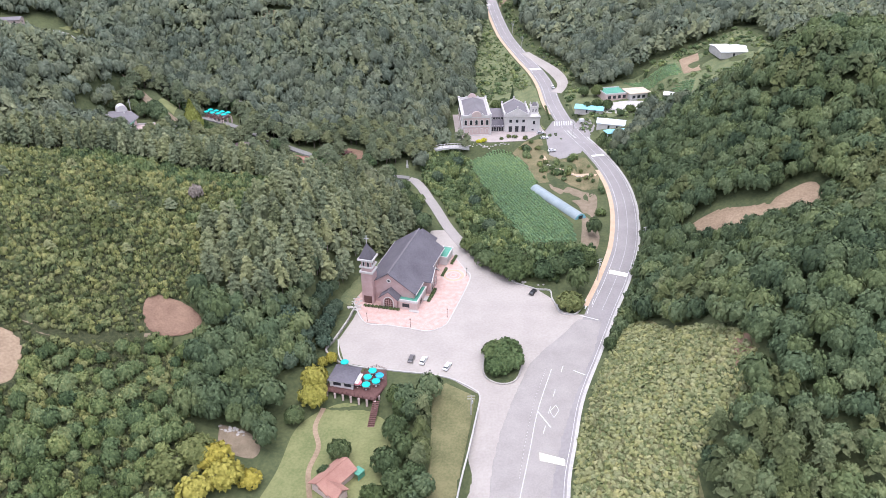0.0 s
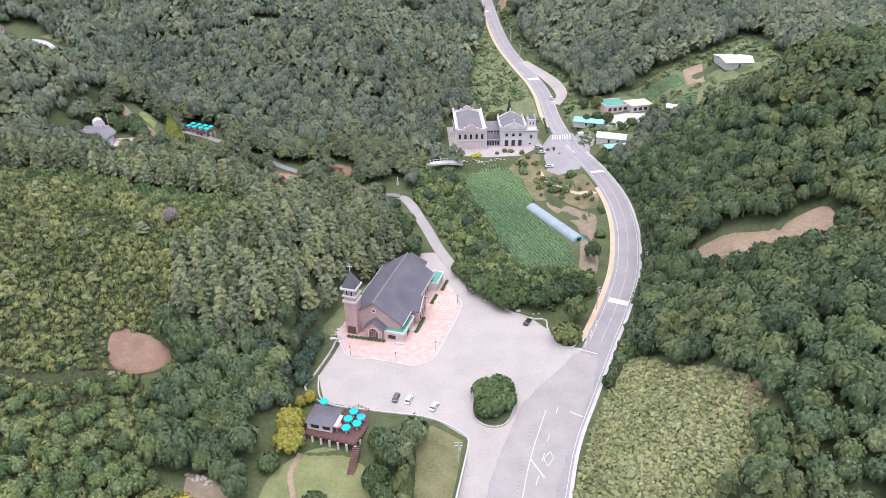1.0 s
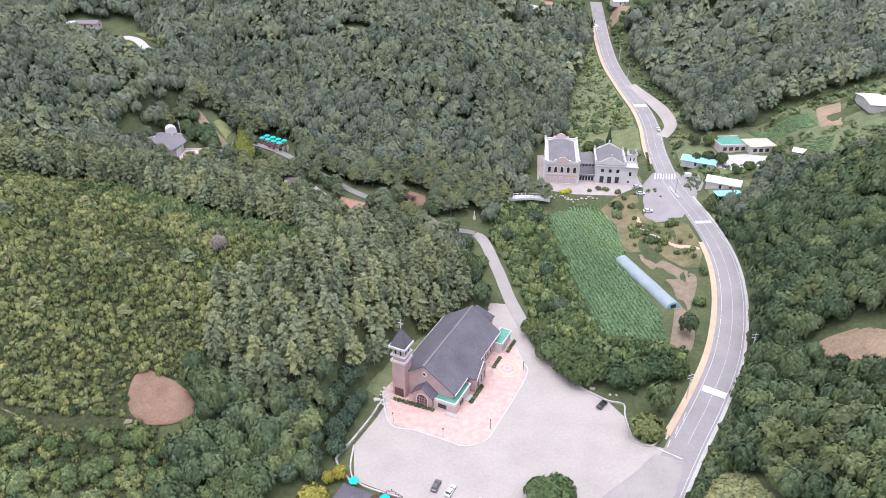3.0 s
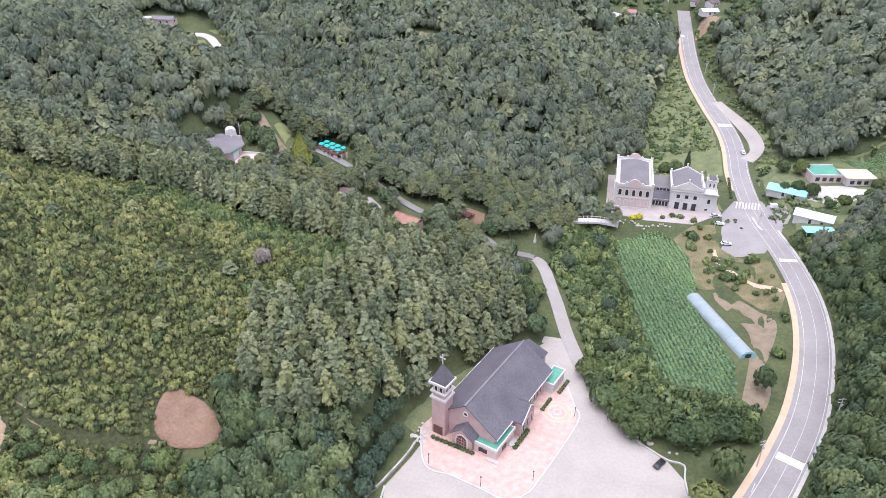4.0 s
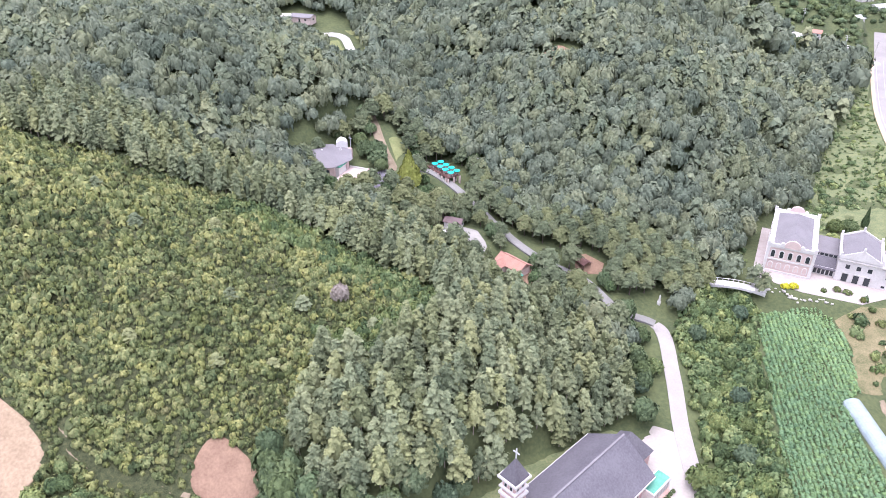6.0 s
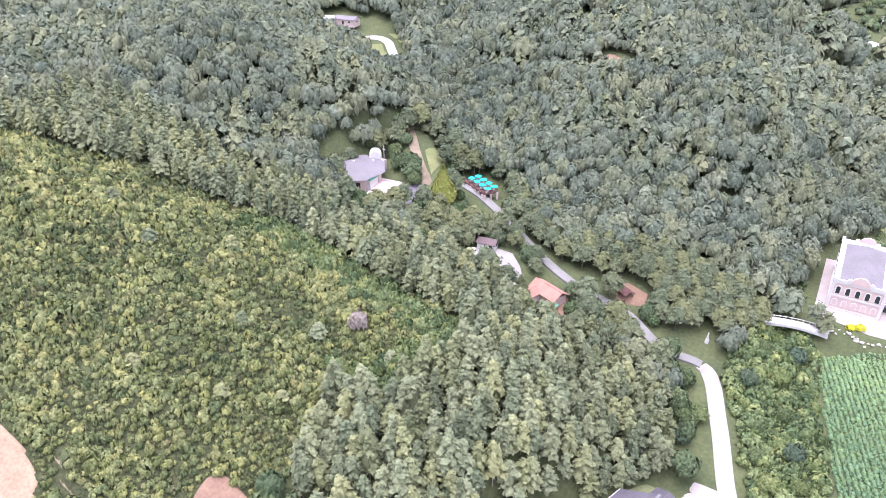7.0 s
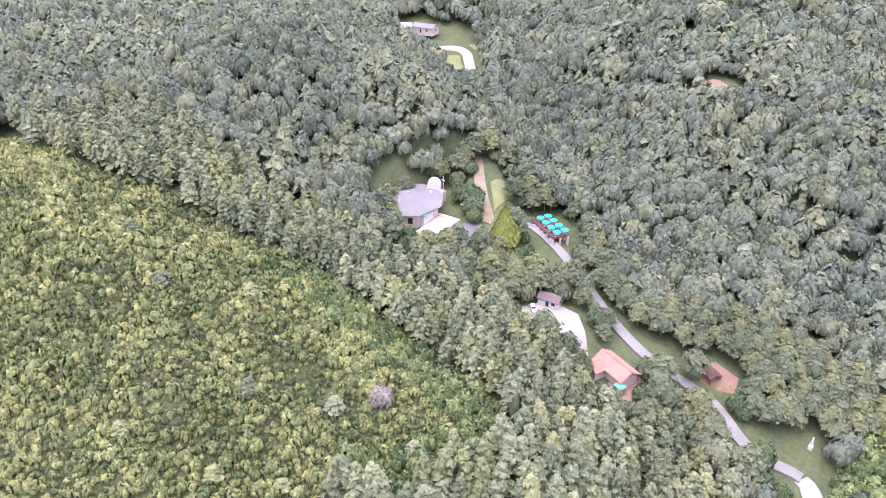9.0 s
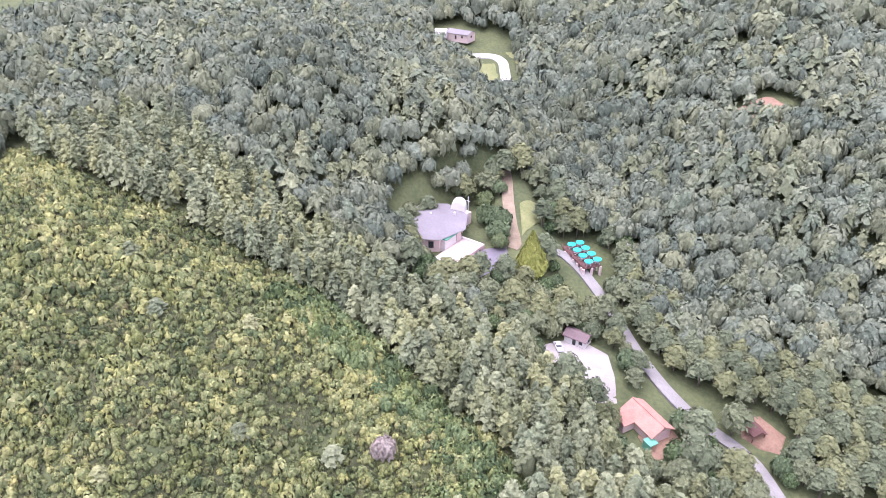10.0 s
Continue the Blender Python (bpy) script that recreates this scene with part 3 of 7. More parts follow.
single("sand_pit", sheet(bmesh.new(), rounded([(102, 259), (113, 260), (125, 251.5), (134, 251), (145, 250), (144, 236), (132, 232), (121, 239), (109, 245)]), 0.5, 1.5), SAND, "bare sandy clearing with dug terraces", "soil", kind="structure")
single("clay_bank", sheet(bmesh.new(), rounded([(-175, 176), (-163, 186), (-155, 187), (-147, 187), (-139, 184), (-136, 178), (-136, 168), (-150, 163), (-172, 168)]), 0.5, 1.5), SAND, "pale bare soil at the foot of the scrub hill", "soil", kind="structure")
single("far_clearing", sheet(bmesh.new(), rounded([(-122, 464), (-108, 458), (-97, 466), (-112, 475)]), 0.8, 1.5), CLAY, "small red clay clearing in the far woods", "soil", kind="structure")
square = bmesh.new()
prism(square, [(8, 391), (27, 387), (48, 389), (56, 398), (66, 404), (66, 432), (56, 440), (6, 436)], 10.8, 11.45)
single("forecourt", square, FORECOURT, "pale forecourt before the brick and white buildings", "pavement", kind="structure")
single("junction", sheet(bmesh.new(), [(60, 374), (66, 369), (78, 372), (84, 386), (92, 404), (90, 412), (78, 424), (68, 418), (62, 405)], 0.13, 1.5), ASPHALT, "wide grey asphalt junction at the crossing", "road", kind="structure")
single("upper_path", ribbon(bmesh.new(), smooth_line([(-144.9, 360), (-146.5, 364.1), (-153.7, 370.2), (-163, 379.1), (-172.8, 389.3), (-182, 398)], 2.0), -2.2, 2.2, 0.3, 0.4), TRACK, "pinkish sandy path up past the small lawn", "path", kind="structure")
single("dry_strip", sheet(bmesh.new(), [(-6, 130), (2, 130), (6.5, 157), (9.5, 172), (11, 181), (1, 188), (-4, 184), (-4, 160)], 0.4, 1.0), DRYGRASS, "strip of dry tan grass beside the lot", "grass", kind="structure")
single("east_slope", sheet(bmesh.new(), [(47, 338), (62, 346), (80, 330), (84, 345), (80, 366), (66, 369), (60, 374), (58, 392), (48, 388), (40, 378), (47, 362)], 0.14, 1.5), material("dry grassy soil", (0.1, 0.105, 0.048), (0.25, 0.2, 0.115), 0.95, 2, 9, 0.6), "dry slope with bare brown soil above the field", "soil", kind="structure")
single("stone_path", ribbon(bmesh.new(), smooth_line([(57, 372), (59, 364), (66, 356), (74, 350), (82, 344)], 1.5), -0.9, 0.9, 0.3, 0.4), PATHPAVE, "pale stone path along the planted bed", "path", kind="structure")
single("farm_yard", sheet(bmesh.new(), [(96, 420), (112, 412), (128, 422), (134, 432), (118, 436), (100, 432)], 0.16, 1.5), CONCRETE, "pale yard before the farmhouse", "yard", kind="structure")
single("west_meadow", sheet(bmesh.new(), [(2, 440), (10, 440), (22, 470), (22, 500), (26, 540), (34, 600), (40, 660), (40, 640), (44.5, 590), (53, 544), (61, 508), (63.5, 480), (64, 446), (50, 442), (20, 440)], 0.1, 2), MEADOW, "rough green meadow in the upper valley", "meadow", kind="structure")
single("east_meadow", sheet(bmesh.new(), [(92, 372), (100, 368), (120, 398), (142, 396), (172, 410), (206, 432), (204, 486), (165, 476), (130, 470), (100, 466), (90, 500), (86, 510), (88, 480), (82, 462), (81, 445), (86, 410), (94, 400)], 0.1, 2), MEADOW, "rough green meadow and gardens round the farm", "meadow", kind="structure")
single("church_verge", sheet(bmesh.new(), [(-44, 240), (-38, 236), (-33, 250), (-20, 263), (-8, 282), (-14, 290), (-18, 290), (-36, 262)], 0.1, 1.5), MEADOW, "strip of rough grass behind the church", "grass", kind="structure")
single("lawn_path", ribbon(bmesh.new(), smooth_line([(-41, 180), (-42.5, 171), (-40, 162), (-41.5, 152), (-39, 140)], 1.5), -0.8, 0.8, 0.22, 0.3), SAND, "narrow sandy path across the lawn", "path", kind="structure")
single("retaining_wall", ribbon(bmesh.new(), smooth_line([(-37, 198.5), (-43.5, 206), (-41, 214), (-37.5, 226), (-36.5, 232)], 1.5), -0.3, 0.3, 1.0, 1.4, 0.0), STONE, "low grey stone retaining wall beside the lot", "wall", kind="structure")


# ---- woods ----
def crown_leaves(rng, kind, n):
    """One crown 1 high and 1 in radius: a lobed, smooth mass of foliage with n leaf clumps round it, as corners, triangles and which are smooth."""
    def leaf(c, nrm, size, stretch=None):
        nrm = nrm / np.linalg.norm(nrm, axis=1)[:, None]
        if stretch is None:
            u = np.cross(nrm, rng.normal(0, 1, nrm.shape))
        else:
            u = stretch - nrm * (stretch * nrm).sum(1)[:, None]
        u /= np.linalg.norm(u, axis=1)[:, None] + 1e-9
        v = np.cross(nrm, u)
        k = 0.6 if stretch is None else 0.42
        return np.stack([c + u * size, c - 0.55 * u * size + k * 1.45 * v * size, c - 0.55 * u * size - k * 1.45 * v * size], 1).reshape(-1, 3)

    def closed(p, leaves):
        """Joins the rings p (rings, around, 3) into a smooth hull and adds the loose leaves."""
        nr, nt = p.shape[:2]
        i, j = np.meshgrid(np.arange(nr - 1), np.arange(nt), indexing="ij")
        k = (j + 1) % nt
        a, b, c, d = i * nt + j, (i + 1) * nt + j, (i + 1) * nt + k, i * nt + k
        hull = np.concatenate([np.stack([a, b, c], -1).reshape(-1, 3), np.stack([a, c, d], -1).reshape(-1, 3)])
        loose = nr * nt + np.arange(len(leaves)).reshape(-1, 3)
        return np.concatenate([p.reshape(-1, 3), leaves]), np.concatenate([hull, loose]), np.arange(len(hull) + len(loose)) < len(hull)

    if kind == "conifer":
        nr, nt = 11, 12
        h, t = np.meshgrid(np.linspace(1, 0, nr), np.arange(nt) * 6.2832 / nt, indexing="ij")
        t = t + 0.5 * (np.arange(nr) % 2)[:, None] * 6.2832 / nt
        lump = rng.random(6) * 6.2832

        def girth(h, t):
            wave = np.sin(3 * t + lump[0] + 9 * h) + np.sin(2 * t + lump[1] - 14 * h) + np.sin(h * 26 + lump[2] + 2 * np.sin(t + lump[3]))
            return (1 - h) ** 0.85 * np.minimum(1, 0.45 + h / 0.25) * (0.82 + 0.05 * wave)

        r = girth(h, t) * 0.9
        p = np.stack([r * np.cos(t), r * np.sin(t), h + 0.03 * rng.normal(0, 1, h.shape)], -1)
        h, t = rng.random(n) ** 1.2, rng.random(n) * 6.2832
        r = girth(h, t) * (0.9 + 0.22 * rng.random(n))
        c = np.column_stack([r * np.cos(t), r * np.sin(t), h])
        out = np.column_stack([np.cos(t), np.sin(t), np.full(n, 0.55)])
        return closed(p, leaf(c, out + rng.normal(0, 0.4, (n, 3)), 0.1 * (0.6 + 0.8 * rng.random((n, 1)))))
    if kind in ("pine", "umbrella"):
        return pine_crown(rng, kind, n, closed)
    pads = int(np.clip(n // 4, 9, 90)) if kind == "broad" else int(np.clip(n // 4, 3, 24))
    k = np.arange(pads) + 0.5
    up = 1.0 - 1.4 * k / pads
    turn = 2.39996 * k + rng.normal(0, 0.3, pads)
    nrm = np.column_stack([np.sqrt(1 - up ** 2) * np.cos(turn), np.sqrt(1 - up ** 2) * np.sin(turn), up])
    wide = 1.12 * math.sqrt(8.8 / pads / math.pi) * (0.7 + 0.5 * rng.random(pads)) * 0.84
    heart = np.array([0, 0, 0.42])
    squash = np.array([1.0, 1.0, 0.58])
    core = None
    if kind == "broad":
        f, t = np.meshgrid(np.linspace(0, 2.1, 5), np.arange(7) * 6.2832 / 7, indexing="ij")
        core = closed(heart + 0.66 * np.stack([np.sin(f) * np.cos(t), np.sin(f) * np.sin(t), np.cos(f)], -1) * squash, np.zeros((0, 3)))
    centre = nrm * (0.66 + 0.22 * rng.random((pads, 1)))
    tilt = nrm + rng.normal(0, 0.22, nrm.shape) + np.array([0, 0, 0.25])
    return bough_mesh(rng, heart + centre * squash, tilt, 0.9 * wide, 0.9 * wide, max(2, n // pads), 1.0, core, 0.1 if kind == "broad" else 0.16)


def bough_mesh(rng, centre, tilt, long, wide, tufts, flat_, core=None, leaf=0.2):
    """Ragged domed pads of foliage, each with loose tufts over it. flat_: how much lower a crown's unit of height is drawn than its unit of width."""
    pads, sides = len(centre), 5
    tilt = tilt / np.linalg.norm(tilt, axis=1)[:, None]
    u = np.cross(np.cross(tilt, centre * np.array([1, 1, 0.01]) + rng.normal(0, 0.02, centre.shape)), tilt)
    u /= np.linalg.norm(u, axis=1)[:, None] + 1e-9
    v = np.cross(tilt, u)
    low = np.array([1.0, 1.0, flat_])
    a = np.arange(sides) * 6.2832 / sides + rng.random((pads, 1)) * 6.2832
    rag = 0.7 + 0.5 * rng.random((pads, sides))
    rim = (rag * np.cos(a) * long[:, None])[..., None] * u[:, None] + (rag * np.sin(a) * wide[:, None])[..., None] * v[:, None] - (0.34 * wide[:, None] * rag)[..., None] * tilt[:, None]
    crest = (0.3 * wide)[:, None] * tilt
    hull = np.concatenate([centre[:, None] + rim * low, (centre + crest * low)[:, None]], 1)
    k = np.arange(sides)
    fan = np.column_stack([k, (k + 1) % sides, np.full(sides, sides)])[None] + (sides + 1) * np.arange(pads)[:, None, None]
    q, w = np.sqrt(rng.random((pads, tufts))), rng.random((pads, tufts)) * 6.2832
    side = (q * np.cos(w) * long[:, None])[..., None] * u[:, None] + (q * np.sin(w) * wide[:, None])[..., None] * v[:, None]
    at = 1.18 * side + ((0.36 - 0.62 * q ** 2 + 0.1 * rng.random(q.shape)) * wide[:, None])[..., None] * tilt[:, None]
    nrm = tilt[:, None] + 0.9 * side / wide[:, None, None] + rng.normal(0, 0.42, at.shape)
    nrm /= np.linalg.norm(nrm, axis=2)[..., None]
    e = np.cross(nrm, rng.normal(0, 1, at.shape))
    e /= np.linalg.norm(e, axis=2)[..., None]
    f = np.cross(nrm, e)
    size = (leaf + 0.35 * np.minimum(long, wide)[:, None] * leaf)[..., None] * (0.55 + 0.8 * rng.random((*q.shape, 1))) 
    loose = np.stack([at + e * size, at - 0.55 * e * size + 0.75 * f * size, at - 0.55 * e * size - 0.75 * f * size], 2)
    loose = (centre[:, None, None] + loose * low).reshape(-1, 3)
    verts, tris = [hull.reshape(-1, 3), loose], [fan.reshape(-1, 3), pads * (sides + 1) + np.arange(len(loose)).reshape(-1, 3)]
    soft = [np.zeros(pads * sides, bool), np.zeros(len(loose) // 3, bool)]
    if core is not None:
        verts.append(core[0])
        tris.append(core[1] + pads * (sides + 1) + len(loose))
        soft.append(core[2])
    return np.concatenate(verts), np.concatenate(tris).astype(int), np.concatenate(soft)


def pine_crown(rng, kind, n, closed):
    """Layers of flat boughs about a trunk: a tall rounded cone of many, or a broad crown of few."""
    boughs = max(18, n // 9) if kind == "pine" else max(14, n // 14)
    rise = (np.arange(boughs) + rng.random(boughs)) / boughs
    if kind == "pine":
        reach = np.minimum(1.0, 0.08 + 1.1 * (1 - rise) ** 0.75) * np.minimum(1, 0.75 + rise) * (0.55 + 0.3 * rng.random(boughs))
        wide, z, flat_ = 0.24 + 0.13 * rng.random(boughs) - 0.1 * rise, 0.1 + 0.86 * rise, 0.3
    else:
        reach = (1.0 - 0.8 * rise ** 2.2) * (0.35 + 0.45 * rng.random(boughs))
        wide, z, flat_ = 0.3 + 0.16 * rng.random(boughs), 0.3 + 0.62 * rise, 0.5
    turn = 2.39996 * np.arange(boughs) + rng.normal(0, 0.7, boughs)
    out = np.column_stack([np.cos(turn), np.sin(turn), np.zeros(boughs)])
    tilt = 0.45 * out + rng.normal(0, 0.16, out.shape) + np.array([0, 0, 1.0])
    a = np.arange(7) * 6.2832 / 7
    core = closed(np.stack([np.column_stack([q * 0.42 * np.cos(a), q * 0.42 * np.sin(a), np.full(7, h)]) for h, q in ((0.95, 0.1), (0.6, 0.75), (0.3, 1.0), (0.08, 0.5))]), np.zeros((0, 3))) if kind == "pine" else None
    return bough_mesh(rng, reach[:, None] * out + z[:, None] * np.array([0, 0, 1.0]), tilt, wide * (1.15 if kind == "umbrella" else 1.25), wide, max(3, n // boughs), flat_, core, 0.11)


def leafy_mesh(name, verts, tris, smooth, mat, tint=None):
    me = bpy.data.meshes.new(name)
    n = len(tris)
    me.vertices.add(len(verts)), me.loops.add(3 * n), me.polygons.add(n)
    me.vertices.foreach_set("co", verts.astype(np.float32).ravel())
    me.loops.foreach_set("vertex_index", tris.astype(np.int32).ravel())
    me.polygons.foreach_set("loop_start", np.arange(0, 3 * n, 3, dtype=np.int32))
    me.polygons.foreach_set("use_smooth", smooth)
    me.update(calc_edges=True)
    if tint is not None:
        me.attributes.new("tint", "FLOAT", "POINT").data.foreach_set("value", tint.astype(np.float32))
    me.materials.append(mat)
    return me


def wood(name, kind, mat, label, category, spots, radius, height, leaves, low=0.0, trunks=None):
    """Many trees or shrubs in one mesh. spots: (x, y, size, tint) rows; leaves: (within metres of the way, clumps a crown) pairs."""
    rng = np.random.default_rng(len(name))
    spots = np.array(spots)
    forms = {n: [crown_leaves(rng, kind, n) for _ in range(14)] for _, n in leaves}
    dist = along([(2, 0, 0), (15, 80, 0), (11, 140, 0), (-10, 196, 0)], spots[:, 0], spots[:, 1])[0]
    gz = ground(spots[:, 0], spots[:, 1])
    out, tints, tris, smooth, count = [], [], [], [], 0
    for (x, y, size, tint), d, z in zip(spots, dist, gz):
        n = next(n for reach, n in leaves if d < reach)
        f, k, soft = forms[n][rng.integers(14)]
        a, r = rng.random() * 6.2832, size * radius * (0.85 + 0.3 * rng.random())
        h = size * height * (0.85 + 0.3 * rng.random())
        c, s = math.cos(a) * r, math.sin(a) * r
        out.append(np.column_stack([x + f[:, 0] * c - f[:, 1] * s, y + f[:, 0] * s + f[:, 1] * c, z + h * (low + (1 - low) * f[:, 2])]))
        tints.append(np.full(len(f), tint))
        tris.append(k + count)
        smooth.append(soft)
        count += len(f)
    ob = tagged(new(name, leafy_mesh(name, np.concatenate(out), np.concatenate(tris), np.concatenate(smooth), mat, np.concatenate(tints))), label, category, kind="stuff")
    if trunks:
        bm = []
        for (x, y, size, _), z in zip(spots, gz):
            p = [np.array([x + trunks * size * math.cos(k * 2.0944), y + trunks * size * math.sin(k * 2.0944), z - 0.5]) for k in range(3)]
            top = np.array([x, y, z + size * height * 0.85])
            bm += [p[0], p[1], top, p[1], p[2], top, p[2], p[0], top]
        tagged(part("trunks", leafy_mesh("trunks", np.array(bm), np.arange(len(bm)).reshape(-1, 3), np.zeros(len(bm) // 3, bool), PALEBARK), PALEBARK, ob, "bare grey-brown trunks"), kind="stuff")
    return ob


def scatter(step, x0, x1, y0, y1, seed):
    rng = np.random.default_rng(seed)
    xs, ys = np.meshgrid(np.arange(x0, x1, step), np.arange(y0, y1, step * 0.87))
    xs = xs + (np.arange(xs.shape[0])[:, None] % 2) * step / 2
    return np.column_stack([xs.ravel(), ys.ravel()]) + rng.uniform(-0.33, 0.33, (xs.size, 2)) * step, rng


SCRUBHILL = [(-262, 246), (-231, 252), (-208, 267), (-181, 277), (-150, 284), (-126, 287), (-110, 288), (-91, 287), (-72, 284), (-71, 278), (-80, 264), (-82, 253), (-94, 244), (-92, 229), (-96, 214), (-104, 197), (-117, 186), (-138, 184), (-163, 190), (-200, 200), (-240, 225)]
PINES = [(-266, 248), (-231, 253), (-208, 268), (-181, 278), (-150, 285), (-126, 288), (-110, 289), (-91, 288), (-72, 285), (-70, 279), (-79, 264), (-81, 253), (-93, 244), (-91, 229), (-88, 222), (-72, 214), (-56, 226), (-46, 240), (-37, 254), (-25, 280), (-12, 298), (-22, 318), (-46, 324), (-62, 316), (-90, 322), (-112, 322), (-140, 316), (-170, 308), (-230, 300), (-266, 296)]
GRASSBANK = [(34, 110), (44, 160), (56, 190), (69, 215), (75, 215), (79, 196), (86, 165), (86, 150), (78, 140), (66, 134), (62, 110)]
CLAYSPOT = [(-105, 199.5), (-108, 208), (-104, 213), (-94.5, 212), (-88, 208), (-89.5, 202.5), (-98, 198)]
FOOTWAY = [(-141, 191, 0), (-133, 187.5, 0), (-128, 188, 0), (-120, 190, 0), (-112, 193.5, 0), (-102.5, 197.2, 0)]
CLAYBANK = [(-175, 176), (-163, 186), (-155, 187), (-147, 187), (-139, 184), (-136, 178), (-136, 168), (-150, 163), (-172, 168)]
SANDSPOT = [(102, 259), (113, 260), (125, 251.5), (134, 251), (145, 250), (144, 236), (132, 232), (121, 239), (109, 245)]
LOWSCRUB = [(-180, 190), (-138, 184), (-117, 186), (-104, 197), (-90, 202), (-84, 192), (-84, 172), (-74, 150), (-80, 110), (-200, 100)]
NORTHVALLEY = [(0, 396), (10, 440), (22, 470), (22, 500), (26, 540), (34, 600), (40, 660), (50, 700), (62, 640), (66, 600), (78, 545), (90, 500), (92, 440), (130, 470), (165, 476), (204, 486), (206, 432), (172, 410), (142, 396), (120, 400), (98, 378), (84, 392)]
STREAM = [(8, 286), (24, 262), (40, 250), (56, 246), (62, 250), (66, 270), (39, 275), (31, 299), (22, 335), (13, 372), (4, 384), (-8, 382), (-12, 345), (0, 305)]
EASTBANK = [(44, 345), (60, 300), (66, 290), (80, 300), (84, 330), (84, 380), (66, 400), (36, 388)]
PARK = [(-16, 345), (-8, 380), (-30, 388), (-60, 372), (-84, 362), (-112, 378), (-118, 395), (-134, 392), (-176, 400), (-184, 384), (-180, 340), (-152, 317), (-130, 326), (-112, 322), (-96, 320), (-66, 316), (-40, 330), (-26, 328)]
VILLAGE = [(-70, 648), (60, 652), (110, 690), (112, 852), (0, 852), (-24, 705)]
LOTSIDE = [(-6, 118), (13, 118), (16, 168), (13, 182), (-3, 184), (-6, 160)]
FARCLEAR = [(-120, 464), (-108, 461), (-100, 466), (-112, 473)]
FARGLADE = [(-305, 475), (-300, 490), (-270, 496), (-245, 475), (-222, 452), (-232, 446), (-262, 466)]

pts, rng = scatter(5.0, -420, 420, 60, 900, 4)
x, y = pts[:, 0], pts[:, 1]
clear = (along(ROAD, x, y)[0] > 11) & (along(LANE, x, y)[0] > 11) & (np.hypot(x + 71, y - 148) > 20) & (np.hypot(x + 46, y - 185) > 12)
for poly, margin in ((SCRUBHILL, 4), (PINES, 2), (GRASSBANK, 1), (CLAYSPOT, 3), (SANDSPOT, 3), (LOWSCRUB, 0), (NORTHVALLEY, 2), (STREAM, 0), (EASTBANK, 2), (ROUND_YARD, 2.5), (PARK, 0), (FARCLEAR, 4), (FARGLADE, 5), (LOT, 4), (LOTSIDE, 0), (VILLAGE, 0), (FIELD, 5), (SQUARE, 4), (LAWN, 6), (FARMYARD, 4)):
    clear &= outside(poly, x, y) > margin
clear &= (np.hypot(x + 173, y - 347) > 17) & ((x > -270) | (y > 240)) & (x > -430)
clear &= (x < 30 + 0.66 * y) & ((y > 150) | (x > -220)) & ((y > 125) | (x > 50))
clear &= (y < 560) | (y > 790) | (x > -260 + 0.9 * (y - 560))
clear &= rng.random(len(x)) < np.where(y > 600, 0.4, np.where(y > 500, 0.7, 1.0))
pts = pts[clear]
x, y = pts[:, 0], pts[:, 1]
stand = np.array([noise.noise((a * 0.022, b * 0.022, 7.0)) + 0.35 * noise.noise((a * 0.09, b * 0.09, 2.0)) for a, b in pts]) + 0.22 * rng.normal(0, 1, len(pts))
big = (0.78 + 0.5 * rng.random(len(pts)) ** 1.3) * np.where(np.hypot(x - 178, y - 400) < 42, 0.6, 1) * np.where(y > 600, 1.5, np.where(y > 500, 1.18, 1))
tint = np.clip(0.5 + 0.35 * stand + 0.24 * rng.normal(0, 1, len(pts)), 0, 1)
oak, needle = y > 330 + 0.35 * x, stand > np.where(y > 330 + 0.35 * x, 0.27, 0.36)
rows = np.column_stack([pts, big, tint])
wood("woodland", "broad", LEAF, "dense dark green broadleaf woods on the near hills", "woods", rows[~oak & ~needle], 4.2, 9.5, ((200, 170), (9999, 104)), 0.25)
wood("oak_wood", "broad", HAZEOAK, "dense grey-green oak woods on the northern hills, paled for haze", "woods", rows[oak & ~needle], 4.3, 10.0, ((240, 124), (330, 96), (430, 76), (9999, 60)), 0.25)
wood("hill_pines", "umbrella", HAZEPINE, "layered green pines among the oaks, paled for haze", "woods", rows[needle & oak] * np.array([1, 1, 0.95, 1]), 3.9, 12.5, ((280, 170), (9999, 90)), 0.15)
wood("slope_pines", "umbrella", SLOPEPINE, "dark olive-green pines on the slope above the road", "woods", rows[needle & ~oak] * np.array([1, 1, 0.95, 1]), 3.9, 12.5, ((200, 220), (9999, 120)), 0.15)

pts, rng = scatter(4.5, -270, 0, 200, 340, 5)
keep = (outside(PINES, pts[:, 0], pts[:, 1]) <= 0) & (along(LANE, pts[:, 0], pts[:, 1])[0] > 4.5) & (outside(LOT, pts[:, 0], pts[:, 1]) > 1) & (np.hypot(pts[:, 0] + 180, pts[:, 1] - 328) > 15) & (np.hypot(pts[:, 0] + 173, pts[:, 1] - 345) > 21)
pts = pts[keep]
tall = 0.85 + 0.3 * rng.random(len(pts)) + 0.28 * np.clip(1 - np.hypot(pts[:, 0] + 62, pts[:, 1] - 245) / 50, 0, 1)
wood("pine_wood", "pine", PINE, "tall green pines on the ridge behind the church", "woods", np.column_stack([pts, tall, rng.random(len(pts))]), 3.2, 12.0, ((9999, 330),), 0.16, 0.17)

